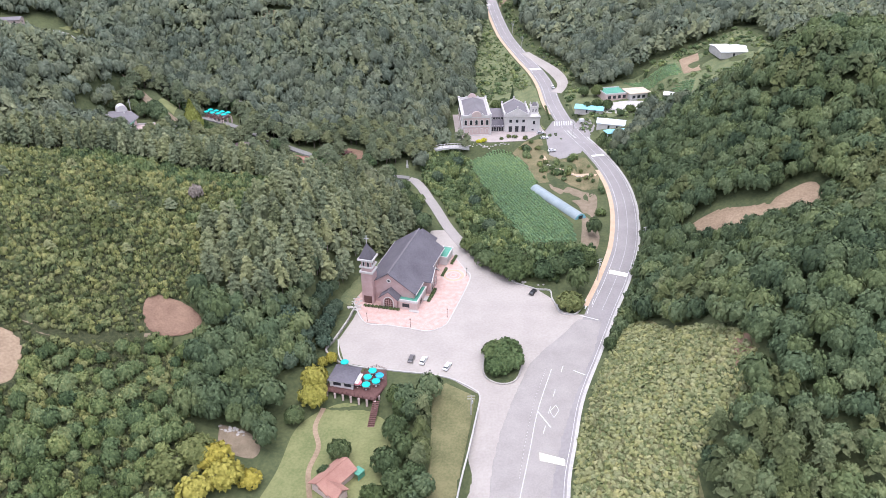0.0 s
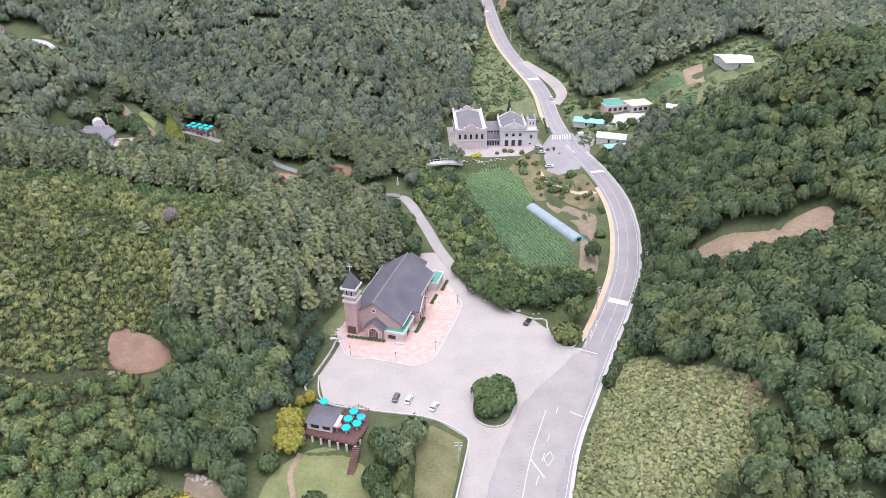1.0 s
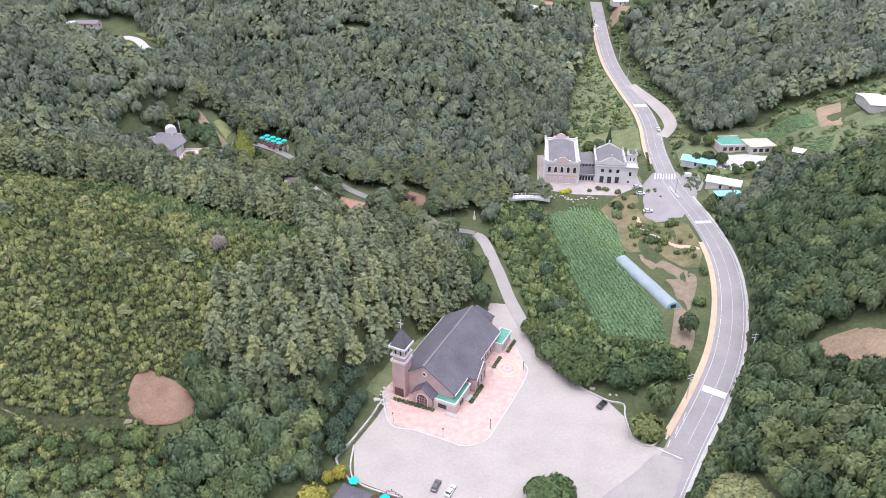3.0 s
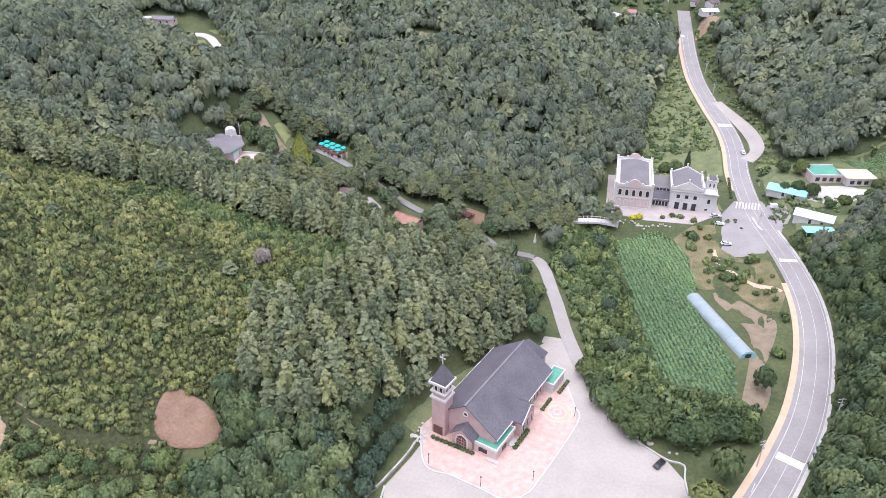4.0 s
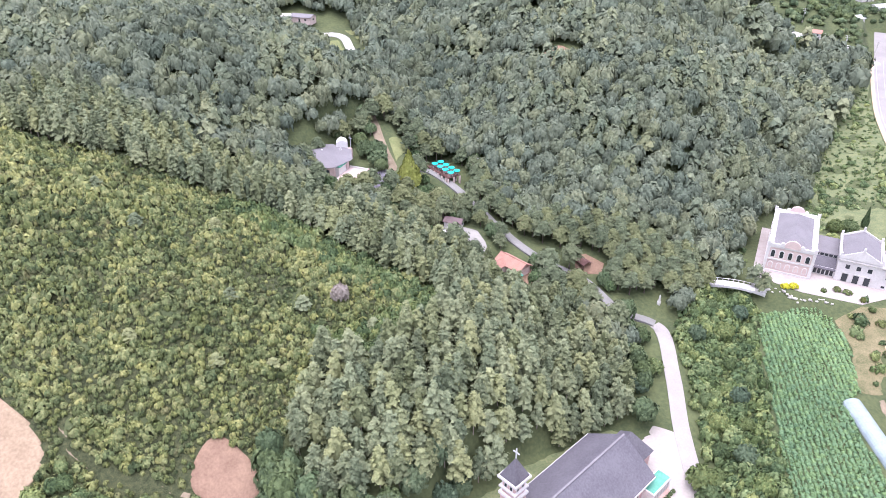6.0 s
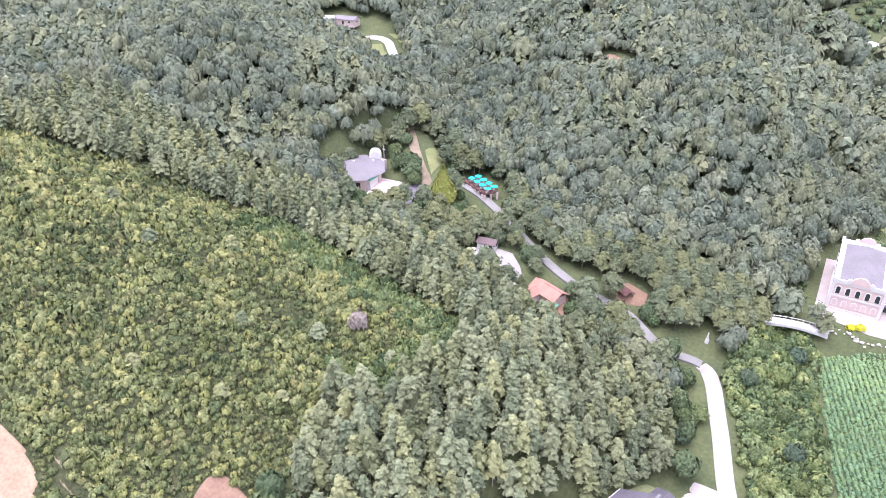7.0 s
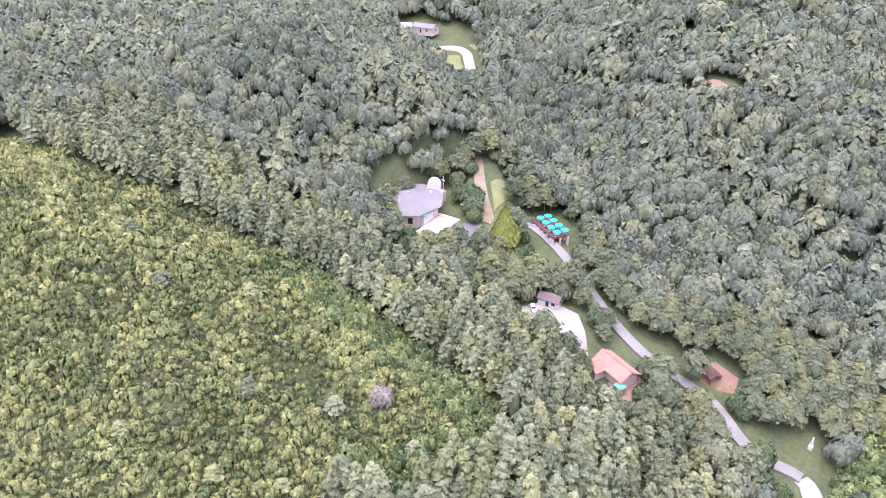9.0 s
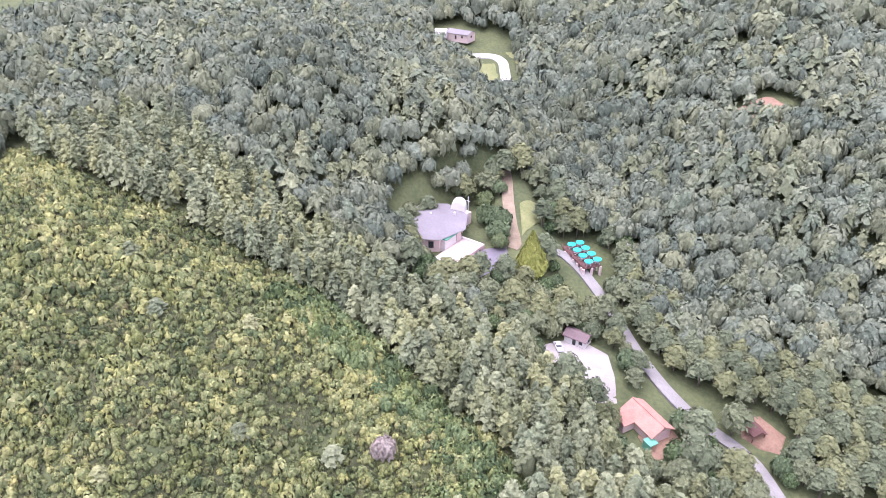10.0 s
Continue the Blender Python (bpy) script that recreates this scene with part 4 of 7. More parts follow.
pts, rng = scatter(1.85, -268, -60, 125, 292, 6)
x, y = pts[:, 0], pts[:, 1]
lush = outside(LOWSCRUB, x, y) <= 0
pts = pts[((outside(SCRUBHILL, x, y) <= 3) | lush & (rng.random(len(x)) < 0.6)) & (outside(CLAYSPOT, x, y) > 0.5) & (outside(CLAYBANK, x, y) > 0.8) & (along(FOOTWAY, x, y)[0] > 1.4)]
x, y = pts[:, 0], pts[:, 1]
wave = np.array([noise.noise((a * 0.06, b * 0.06, 3.0)) for a, b in pts])
size = (0.5 + 0.75 * rng.random(len(pts)) ** 1.5) * (1 + 0.3 * wave) * np.where((rng.random(len(pts)) < 0.06), 1.35, 1.0)
wood("scrub", "bush", SCRUB, "rough yellow-green scrub on the cleared hill", "scrub", np.column_stack([pts, size, np.clip(0.5 + 0.5 * wave + 0.3 * rng.normal(0, 1, len(pts)), 0, 1)]), 1.45, 2.3, ((150, 44), (9999, 30)))
pts, rng = scatter(2.4, -160, -66, 252, 292, 26)
x, y = pts[:, 0], pts[:, 1]
edge = outside(PINES, x, y)
pts = pts[(edge > 0) & (edge < 9 + 5 * rng.random(len(x))) & (outside(SCRUBHILL, x, y) <= 2)]
wood("gully_shrubs", "bush", LUSH, "bright green young trees in the gully below the pines", "shrubs", np.column_stack([pts, 0.6 + 0.7 * rng.random(len(pts)), rng.random(len(pts))]), 1.9, 3.8, ((9999, 64),))
pts, rng = scatter(5.2, -200, -70, 110, 212, 16)
x, y = pts[:, 0], pts[:, 1]
pts = pts[(outside(LOWSCRUB, x, y) <= 0) & (outside(CLAYSPOT, x, y) > 4) & (np.hypot(x + 71, y - 148) > 15) & (outside(CLAYBANK, x, y) > 3.5) & (np.hypot(x + 66, y - 163) > 10) & (along(FOOTWAY, x, y)[0] > 3.2)]
wood("young_trees", "broad", LUSH, "young bright green trees at the foot of the scrub hill", "trees", np.column_stack([pts, 0.6 + 0.6 * rng.random(len(pts)), rng.random(len(pts))]), 3.2, 5.5, ((9999, 240),), 0.05)
single("bank_scar", sheet(bmesh.new(), [(84.5, 165), (88.5, 162.5), (87.5, 155), (83.5, 150), (81.5, 153), (83, 159)], 0.5, 1.0), CLAY, "bare red scar at the top of the grass bank", "soil", kind="structure")
single("rubble_yard", sheet(bmesh.new(), rounded([(-73, 169), (-64.5, 167.5), (-58.5, 162), (-59.5, 156.5), (-66, 157), (-71, 160)]), 0.35, 1.0), TRACK, "bare grey yard with heaped rubble", "yard", kind="structure")
single("foot_path", ribbon(bmesh.new(), smooth_line([(x, y) for x, y, _ in FOOTWAY], 1.5), -0.6, 0.6, 0.3, 0.5), TRACK, "trodden sandy path along the foot of the scrub hill", "path", kind="structure")

# ---- the church ----
def church():
    root = thing("church", pose(-22, 237.5, 0.2, 0, 0, -16.85), "pink brick church with a steep dark roof and a bell tower", "church")
    bm = boxes((-10.6, 10.6, 0.3, 38.5, 0, 6.2))
    gable(bm, -10.6, 10.6, 0.3, 38.5, 6.2, 13.9)
    wall = part("nave_wall", bm, BRICK, root)
    nave_roof = part("nave_roof", slopes(bmesh.new(), -11.6, 11.6, -0.4, 39.2, 6.4, 14.5, thick=0.35), SHINGLE, root, "steep dark grey shingle roof")
    part("ridge_cap", boxes((-0.3, 0.3, -0.4, 39.2, 14.4, 14.62)), GREYROOF, nave_roof)
    part("gutter", boxes((11.5, 11.8, -0.4, 9.8, 6.0, 6.35)), WHITE, nave_roof, "white eaves gutter")
    part("gutter", boxes((11.5, 11.8, 20.8, 39.2, 6.0, 6.35)), WHITE, nave_roof, "white eaves gutter")
    part("gutter", boxes((-11.8, -11.5, -0.4, 39.2, 6.0, 6.35)), WHITE, nave_roof, "white eaves gutter")
    bm = boxes((9, 14.2, 10.8, 19.8, 0, 6.2))
    gable(bm, 9, 14.2, 10.8, 19.8, 6.2, 10.1, "x")
    part("transept_wall", bm, BRICK, root)
    part("transept_roof", slopes(bmesh.new(), 4.5, 14.9, 10, 20.6, 6.3, 10.7, "x", 0.3), SHINGLE, root)
    part("transept_verge", slopes(bmesh.new(), 14.9, 15.2, 9.9, 20.7, 6.4, 10.8, "x", 0.4), WHITE, root)
    bm = boxes((-5.2, 5.2, 38.5, 47.3, 0, 5.8))
    part("apse_wall", bm, BRICK, root)
    part("apse_roof", hipped(bmesh.new(), -5.8, 5.8, 36, 48, 5.8, 12.4, 4.5), SHINGLE, root)
    # tower
    tower = part("tower", boxes((-10.8, -6, -2.4, 2.4, 0, 14.6), (-10.5, -6.3, -2.1, 2.1, 14.6, 20.4)), BRICK, root)
    for z, o, h in ((14.4, 0.45, 0.7), (16.9, 0.4, 0.5), (20.2, 0.75, 0.8)):
        part("cornice", boxes((-10.8 - o, -6 + o, -2.4 - o, 2.4 + o, z, z + h)), WHITE, tower, "white stepped cornice")
    bm = bmesh.new()
    faces(bm, [(-11.2, -2.8, 21.05), (-5.6, -2.8, 21.05), (-5.6, 2.8, 21.05), (-11.2, 2.8, 21.05), (-8.4, 0, 27.2)], ((3, 2, 1, 0), (0, 1, 4), (1, 2, 4), (2, 3, 4), (3, 0, 4)))
    part("spire", bm, SHINGLE, tower, "dark pyramid spire")
    part("cross", boxes((-8.55, -8.25, -0.12, 0.12, 27, 30.4), (-9.4, -7.4, -0.12, 0.12, 28.9, 29.2)), METAL, tower, "pale metal cross")
    for k in range(2):
        surround = part("belfry_arch", arch(bmesh.new(), -9.35 + 1.9 * k, 17.45, 1.1, 2.3, -2.2, -2.05), WHITE, tower)
        part("belfry_opening", arch(bmesh.new(), -9.35 + 1.9 * k, 17.6, 0.7, 1.9, -2.26, -2.15), GLASS, surround)
        bm = arch(bmesh.new(), 0, 17.45, 1.1, 2.3, -0.08, 0.08)
        bmesh.ops.transform(bm, matrix=pose(-6.28, -0.95 + 1.9 * k, 0, 0, 0, 90), verts=bm.verts)
        surround = part("belfry_arch", bm, WHITE, tower)
        bm = arch(bmesh.new(), 0, 17.6, 0.7, 1.9, -0.05, 0.05)
        bmesh.ops.transform(bm, matrix=pose(-6.2, -0.95 + 1.9 * k, 0, 0, 0, 90), verts=bm.verts)
        part("belfry_opening", bm, GLASS, surround)
    part("tower_door", boxes((-10.1, -6.7, -2.5, -2.38, 0.2, 3.6)), DARKWOOD, tower, "dark red timber panel")
    # front
    ring = bmesh.new()
    for k in range(20):
        a, b = k * 0.31416, (k + 1) * 0.31416
        faces(ring, [(r * math.cos(t), y, 10.6 + r * math.sin(t)) for t in (a, b) for r in (0.55, 0.95) for y in (0.1, 0.32)], ((0, 1, 5, 4), (2, 6, 7, 3), (0, 4, 6, 2), (1, 3, 7, 5)))
    rose = part("rose_window", ring, WHITE, root, "round window with a white ring")
    part("pane", boxes((-0.5, 0.5, 0.22, 0.28, 10.1, 11.1)), GLASS, rose)
    bm = boxes((-2.6, 4.4, -3.2, 0.4, 0, 4.4))
    gable(bm, -2.6, 4.4, -3.2, 0.4, 4.4, 7.4)
    porch = part("porch", bm, BRICK, root)
    part("porch_roof", slopes(bmesh.new(), -3.3, 5.1, -3.7, 0.5, 4.5, 8.0, thick=0.3), SHINGLE, porch)
    part("porch_arch", arch(bmesh.new(), 0.9, 0, 4.4, 5.3, -3.34, -3.18, 12), WHITE, porch, "pale stone arch surround")
    part("porch_window", arch(bmesh.new(), 0.9, 0.2, 3.6, 4.7, -3.42, -3.3, 12), DARKWOOD, porch, "dark arched door with many panes")
    for z in (1.3, 2.4, 3.5):
        part("glazing_bar", boxes((-0.8, 2.6, -3.46, -3.4, z, z + 0.1)), BRICK, porch)
    for x in (0.0, 0.9, 1.8):
        part("glazing_bar", boxes((x - 0.05, x + 0.05, -3.46, -3.4, 0.3, 4.3)), BRICK, porch)
    # flat-roofed side porch with a green top
    side = part("side_porch", boxes((4.6, 12.6, -2.2, 0.6, 0, 3.6), (10.6, 12.6, 0.6, 9.5, 0, 3.6)), PALEBRICK, root)
    part("parapet", boxes((4.5, 12.9, -2.5, -2.1, 3.5, 4.5), (12.5, 12.9, -2.1, 9.8, 3.5, 4.5), (4.5, 4.9, -2.1, 0.4, 3.5, 4.5), (10.5, 12.5, 9.4, 9.8, 3.5, 4.5)), WHITE, side, "white parapet band")
    part("roof_coating", boxes((4.9, 12.5, -2.1, 0.5, 3.6, 4.05), (10.4, 12.5, 0.5, 9.4, 3.6, 4.05)), GREENROOF, side, "bright green roof coating")
    part("window", boxes((6.4, 9.4, -2.3, -2.15, 1.0, 2.6)), GLASS, side)
    part("window", boxes((12.5, 12.7, 1.5, 4.2, 0.8, 2.6)), GLASS, side)
    part("entrance_steps", boxes((9.5, 13.6, -3.6, -2.2, 0, 0.25)), CONCRETE, side)
    part("entrance_steps", boxes((12.6, 14.6, 5.5, 9.0, 0, 0.3)), CONCRETE, side)
    # annex with a green top
    annex = part("annex", boxes((9.8, 14.0, 35, 44.2, 0, 3.7)), WHITE, root, "white annex with a green flat roof")
    part("parapet", boxes((9.6, 14.3, 34.7, 35.1, 3.6, 4.3), (9.6, 14.3, 44.1, 44.5, 3.6, 4.3), (13.9, 14.3, 35.1, 44.1, 3.6, 4.3), (9.6, 10.0, 35.1, 44.1, 3.6, 4.3)), WHITE, annex)
    part("roof_coating", boxes((10.0, 13.9, 35.1, 44.1, 3.7, 3.95)), GREENROOF, annex)
    for k in range(5):
        bm = arch(bmesh.new(), 0, 0.4, 0.9, 2.6, -0.06, 0.06)
        bmesh.ops.transform(bm, matrix=pose(14.02, 36.2 + 1.75 * k, 0, 0, 0, 90), verts=bm.verts)
        part("niche", bm, CONCRETE, annex)
    # windows along the side
    for y, x in [(c, 10.66) for c in (22.5, 24.6, 27.4, 29.5, 32.2)] + [(12.6, 14.26), (15.3, 14.26), (18.0, 14.26)]:
        bm = arch(bmesh.new(), 0, 1.2, 1.5, 3.9, -0.08, 0.08)
        bmesh.ops.transform(bm, matrix=pose(x, y, 0, 0, 0, 90), verts=bm.verts)
        frame_ = part("side_window", bm, WHITE, root, "tall arched window with a white surround")
        bm = arch(bmesh.new(), 0, 1.4, 1.0, 3.4, -0.06, 0.06)
        bmesh.ops.transform(bm, matrix=pose(x + 0.05, y, 0, 0, 0, 90), verts=bm.verts)
        part("pane", bm, GLASS, frame_)
    return root


church()


# ---- the two old buildings at the crossing ----
def brick_hall():
    root = thing("brick_hall", pose(11.3, 397.8, 11.4, 0, 0, 2.5), "pale brick two-storey hall with arched windows and white parapet", "building")
    W, D, H = 17.0, 34.0, 11.2
    wall = part("wall", boxes((0, W, 0, D, 0, H)), PALEBRICK, root)
    for z in (0.0, 5.4, H - 0.2):
        part("band", boxes((-0.3, W + 0.3, -0.3, D + 0.3, z, z + 0.7)), WHITE, wall, "white stone band")
    par = part("parapet", boxes((-0.35, W + 0.35, -0.35, 0.35, H + 0.5, H + 1.5), (-0.35, W + 0.35, D - 0.35, D + 0.35, H + 0.5, H + 1.5), (-0.35, 0.45, 0.35, D - 0.35, H + 0.5, H + 1.5), (W - 0.45, W + 0.35, 0.35, D - 0.35, H + 0.5, H + 1.5)), WHITE, root, "white parapet")
    for y0 in (-0.5, D - 0.3):
        part("pediment", arch(bmesh.new(), W / 2, H + 0.6, 6.0, 3.4, y0, y0 + 0.8, 12), PALEBRICK, par, "curved pediment with scrolls")
        for x in (W / 2 - 3.6, W / 2 + 3.6):
            part("scroll", arch(bmesh.new(), x, H + 0.6, 1.6, 1.9, y0, y0 + 0.7, 8), WHITE, par)
    for x in (0, W):
        for y in (0, D):
            part("finial", boxes((x - 0.6, x + 0.6, y - 0.6, y + 0.6, H + 0.5, H + 2.3)), WHITE, par)
    part("roof", hipped(bmesh.new(), 1.6, W - 1.6, 1.6, D - 1.6, H + 0.5, H + 4.0, 6.0), GREYROOF, root, "hipped grey roof")
    part("roof_gutter", boxes((0.45, 1.6, 0.4, D - 0.4, H + 0.3, H + 0.62)), CONCRETE, root)
    part("roof_gutter", boxes((W - 1.6, W - 0.45, 0.4, D - 0.4, H + 0.3, H + 0.62)), CONCRETE, root)
    for row, z, h, mat in ((0, 1.6, 2.9, WHITE), (1, 6.6, 3.4, WHITE)):
        for k in range(5):
            x = 2.1 + 3.2 * k
            f = part("window", arch(bmesh.new(), x, z, 2.0, h, -0.22, 0.1), mat, wall, "arched window in a white surround")
            part("pane", arch(bmesh.new(), x, z + 0.2, 1.35, h - 0.45, -0.28, -0.2), GLASS if row else PALEBRICK, f)
    for k in range(6):
        for x in (-0.06, W + 0.06):
            bm = arch(bmesh.new(), 0, 6.8, 1.4, 3.2, -0.1, 0.1)
            bmesh.ops.transform(bm, matrix=pose(x, 3.5 + 5.4 * k, 0, 0, 0, 90), verts=bm.verts)
            part("side_window", bm, GLASS, wall)
    for x in (0.1, W - 0.1):
        part("pilaster", boxes((x - 0.55, x + 0.55, -0.45, 0.3, 0.7, H - 0.2)), WHITE, wall)
    return root


def white_hall():
    root = thing("white_hall", pose(37.0, 403.6, 11.4, 0, 0, 1.5), "white rendered hall with a stepped gable and corner turret", "building")
    W, D, H = 15.0, 20.0, 10.4
    bm = boxes((0, W, 0, D, 0, H))
    wall = part("wall", bm, WHITE, root)
    part("side_wing", boxes((W, W + 6.4, 0.3, 15, 0, 8.6)), WHITE, root, "lower white side wing")
    part("wing_parapet", boxes((W, W + 6.6, 0.1, 0.5, 8.5, 9.3), (W + 6.2, W + 6.6, 0.5, 15.2, 8.5, 9.3), (W, W + 6.2, 14.8, 15.2, 8.5, 9.3)), CONCRETE, root)
    for y0 in (-0.3, D - 0.4):
        bm = bmesh.new()
        out = [(-0.4, H), (W + 0.4, H), (W + 0.4, H + 0.9), (W - 1.2, H + 1.1), (W / 2, H + 4.4), (1.2, H + 1.1), (-0.4, H + 0.9)]
        n = len(out)
        faces(bm, [(x, y0, z) for x, z in out] + [(x, y0 + 0.7, z) for x, z in out], [list(range(n)), list(range(n, 2 * n))[::-1]] + [(i, n + i, n + (i + 1) % n, (i + 1) % n) for i in range(n)])
        g = part("gable_front", bm, WHITE, root)
        for x, z in ((0.2, H + 0.9), (W - 0.2, H + 0.9), (W / 2, H + 4.3)):
            part("finial", boxes((x - 0.4, x + 0.4, y0 - 0.05, y0 + 0.75, z, z + 1.3)), WHITE, g)
    part("cornice", boxes((-0.4, W + 6.8, -0.45, 0.0, H - 1.3, H - 0.8)), CONCRETE, wall)
    part("roof", slopes(bmesh.new(), 0.7, W - 0.7, 0.4, D - 0.4, H + 0.2, H + 3.7, thick=0.3), GREYROOF, root, "grey pitched roof behind the gables")
    part("parapet", boxes((-0.4, 0.4, 0.4, D - 0.4, H - 0.2, H + 1.0)), WHITE, root)
    part("parapet", boxes((W - 0.4, W + 0.4, 0.4, D - 0.4, H - 0.2, H + 1.0)), WHITE, root)
    for k in range(3):
        x = 3.6 + 3.9 * k
        part("upper_window", boxes((x - 0.75, x + 0.75, -0.12, 0.05, 6.0, 7.7)), GLASS, wall)
        d = part("door", boxes((x - 1.0, x + 1.0, -0.14, 0.05, 0.2, 3.7)), GLASS, wall, "dark tall glazed door")
        part("frame", boxes((x - 1.25, x - 1.0, -0.2, 0.05, 0.2, 3.9), (x + 1.0, x + 1.25, -0.2, 0.05, 0.2, 3.9), (x - 1.25, x + 1.25, -0.2, 0.05, 3.7, 4.0)), CONCRETE, d)
    part("wing_window", boxes((W + 2.2, W + 3.4, 0.16, 0.34, 4.6, 6.6)), GLASS, wall)
    part("wing_window", boxes((W + 1.6, W + 2.8, 0.16, 0.34, 0.8, 1.6)), GLASS, wall)
    turret = part("turret", boxes((W + 1.6, W + 6.2, 8, 12.6, 8.6, 12.8)), WHITE, root, "white corner turret with a domed cap")
    part("cornice", boxes((W + 1.3, W + 6.5, 7.7, 12.9, 12.6, 13.2)), CONCRETE, turret)
    bm = bmesh.new()
    for k in range(10):
        a = k * 0.62832
        tube(bm, (W + 3.9 + 1.7 * math.cos(a), 10.3 + 1.7 * math.sin(a), 13.2), (W + 3.9 + 0.4 * math.cos(a), 10.3 + 0.4 * math.sin(a), 15.0), 0.6, 0.3, 6)
    part("dome", bm, GREYROOF, turret)
    for x in (W + 1.9, W + 5.9):
        for y in (8.3, 12.3):
            part("pinnacle", boxes((x - 0.3, x + 0.3, y - 0.3, y + 0.3, 13.2, 14.6)), WHITE, turret)
    for x in (W + 3.0, W + 4.8):
        part("slit", arch(bmesh.new(), x, 9.8, 0.6, 1.9, 7.88, 8.05), GLASS, turret)
    return root


def glass_link():
    root = thing("link_building", pose(28.6, 402, 11.4, 0, 0, 2), "low link with dark sloping roofs and skylights", "building")
    part("wall", boxes((0, 8.6, 3, 22, 0, 3.6)), WHITE, root)
    bm = bmesh.new()
    faces(bm, [(-0.1, 2, 3.2), (8.7, 2, 3.2), (8.7, 9, 5.6), (-0.1, 9, 5.6), (-0.1, 2, 2.9), (8.7, 2, 2.9), (8.7, 9, 5.3), (-0.1, 9, 5.3)], ((0, 1, 2, 3), (7, 6, 5, 4), (0, 4, 5, 1), (1, 5, 6, 2), (2, 6, 7, 3), (3, 7, 4, 0)))
    part("lower_roof", bm, SHINGLE, root, "dark sloping roof")
    part("clerestory", boxes((0, 8.6, 8.9, 9.3, 5.3, 7.0)), WHITE, root)
    for k in range(5):
        part("pane", boxes((0.4 + 1.65 * k, 1.7 + 1.65 * k, 8.8, 8.92, 5.75, 6.8)), GLASS, root)
    bm = bmesh.new()
    faces(bm, [(-0.1, 8.8, 7.0), (8.7, 8.8, 7.0), (8.7, 22, 8.2), (-0.1, 22, 8.2), (-0.1, 8.8, 6.7), (8.7, 8.8, 6.7), (8.7, 22, 7.9), (-0.1, 22, 7.9)], ((0, 1, 2, 3), (7, 6, 5, 4), (0, 4, 5, 1), (1, 5, 6, 2), (2, 6, 7, 3), (3, 7, 4, 0)))
    part("upper_roof", bm, GREYROOF, root, "grey upper roof")
    for k in range(5):
        part("window", arch(bmesh.new(), 1.4 + 1.5 * k, 0.3, 1.1, 2.4, 2.88, 3.05), GLASS, root)
    part("dark_base", boxes((0.1, 8.5, 9.2, 21.8, 3.6, 6.8)), GREYROOF, root)
    return root


brick_hall(), white_hall(), glass_link()


# ---- cafe with a timber terrace ----
def umbrella(m, mat, colour, group):
    root = thing("parasol", m, colour + " parasol over a terrace table", "parasol", group)
    bm = bmesh.new()
    rim = [(1.55 * math.cos(k * 0.7854), 1.55 * math.sin(k * 0.7854), 2.05) for k in range(8)]
    low = [(x, y, 1.85) for x, y, _ in rim]
    faces(bm, [(0, 0, 2.75)] + rim + low, [(0, 1 + k, 1 + (k + 1) % 8) for k in range(8)] + [(1 + k, 9 + k, 9 + (k + 1) % 8, 1 + (k + 1) % 8) for k in range(8)])
    part("canopy", bm, mat, root)
    part("pole", tube(bmesh.new(), (0, 0, 0), (0, 0, 2.8), 0.04, 0.04), METAL, root)
    part("tabletop", boxes((-0.55, 0.55, -0.55, 0.55, 0.68, 0.74)), WHITE, root)
    for a, b in ((0.95, 0), (-0.95, 0), (0, 0.95), (0, -0.95)):
        part("seat", boxes((a - 0.22, a + 0.22, b - 0.22, b + 0.22, 0.4, 0.5)), WHITE, root)
    return root


def cafe():
    root = thing("cafe", pose(-40.2, 186.6, 0.05, 0, 0, -14), "small white cafe with a grey hipped roof on posts", "cafe")
    part("wall", boxes((0.6, 9.2, 0.6, 8.6, 0, 2.9)), WHITE, root)
    part("roof", hipped(bmesh.new(), 0, 9.8, 0, 9.2, 2.9, 4.7, 4.0), SHINGLE, root, "low hipped grey roof")
    part("awning", boxes((9.2, 11.0, 1.0, 6.4, 2.5, 2.65)), WHITE, root, "white flat awning")
    part("window", boxes((2.0, 4.8, 0.52, 0.66, 0.9, 2.2)), GLASS, root)
    part("window", boxes((6.0, 8.6, 0.52, 0.66, 0.9, 2.2)), GLASS, root)
    part("door", boxes((9.14, 9.28, 1.6, 5.8, 0.1, 2.3)), GLASS, root)
    return root


def terrace(name, outline, z, drop, label, stairs=None):
    """A timber deck on posts with a railing of posts and rails round it."""
    root = thing(name, pose(0, 0, 0), label, "terrace")
    part("deck", prism(bmesh.new(), outline, z - 0.25, z), DARKWOOD, root)
    n = len(outline)
    for (ax, ay), (bx, by) in zip(outline, outline[1:] + outline[:1]):
        d = math.hypot(bx - ax, by - ay)
        k = max(1, round(d / 1.5))
        for i in range(k):
            x, y = ax + (bx - ax) * i / k, ay + (by - ay) * i / k
            part("baluster", tube(bmesh.new(), (x, y, z), (x, y, z + 1.15), 0.09, 0.09, 4), DARKWOOD, root)
            if i % 2 == 0 and ground(x, y) < z - 0.8:
                part("post", boxes((x - 0.35, x + 0.35, y - 0.35, y + 0.35, float(ground(x, y)) - 0.5, z - 0.25)), PALEBRICK, root, "pale brick post")
        for h in (0.55, 1.1):
            part("rail", tube(bmesh.new(), (ax, ay, z + h), (bx, by, z + h), 0.06, 0.06, 4), DARKWOOD, root)
    return root


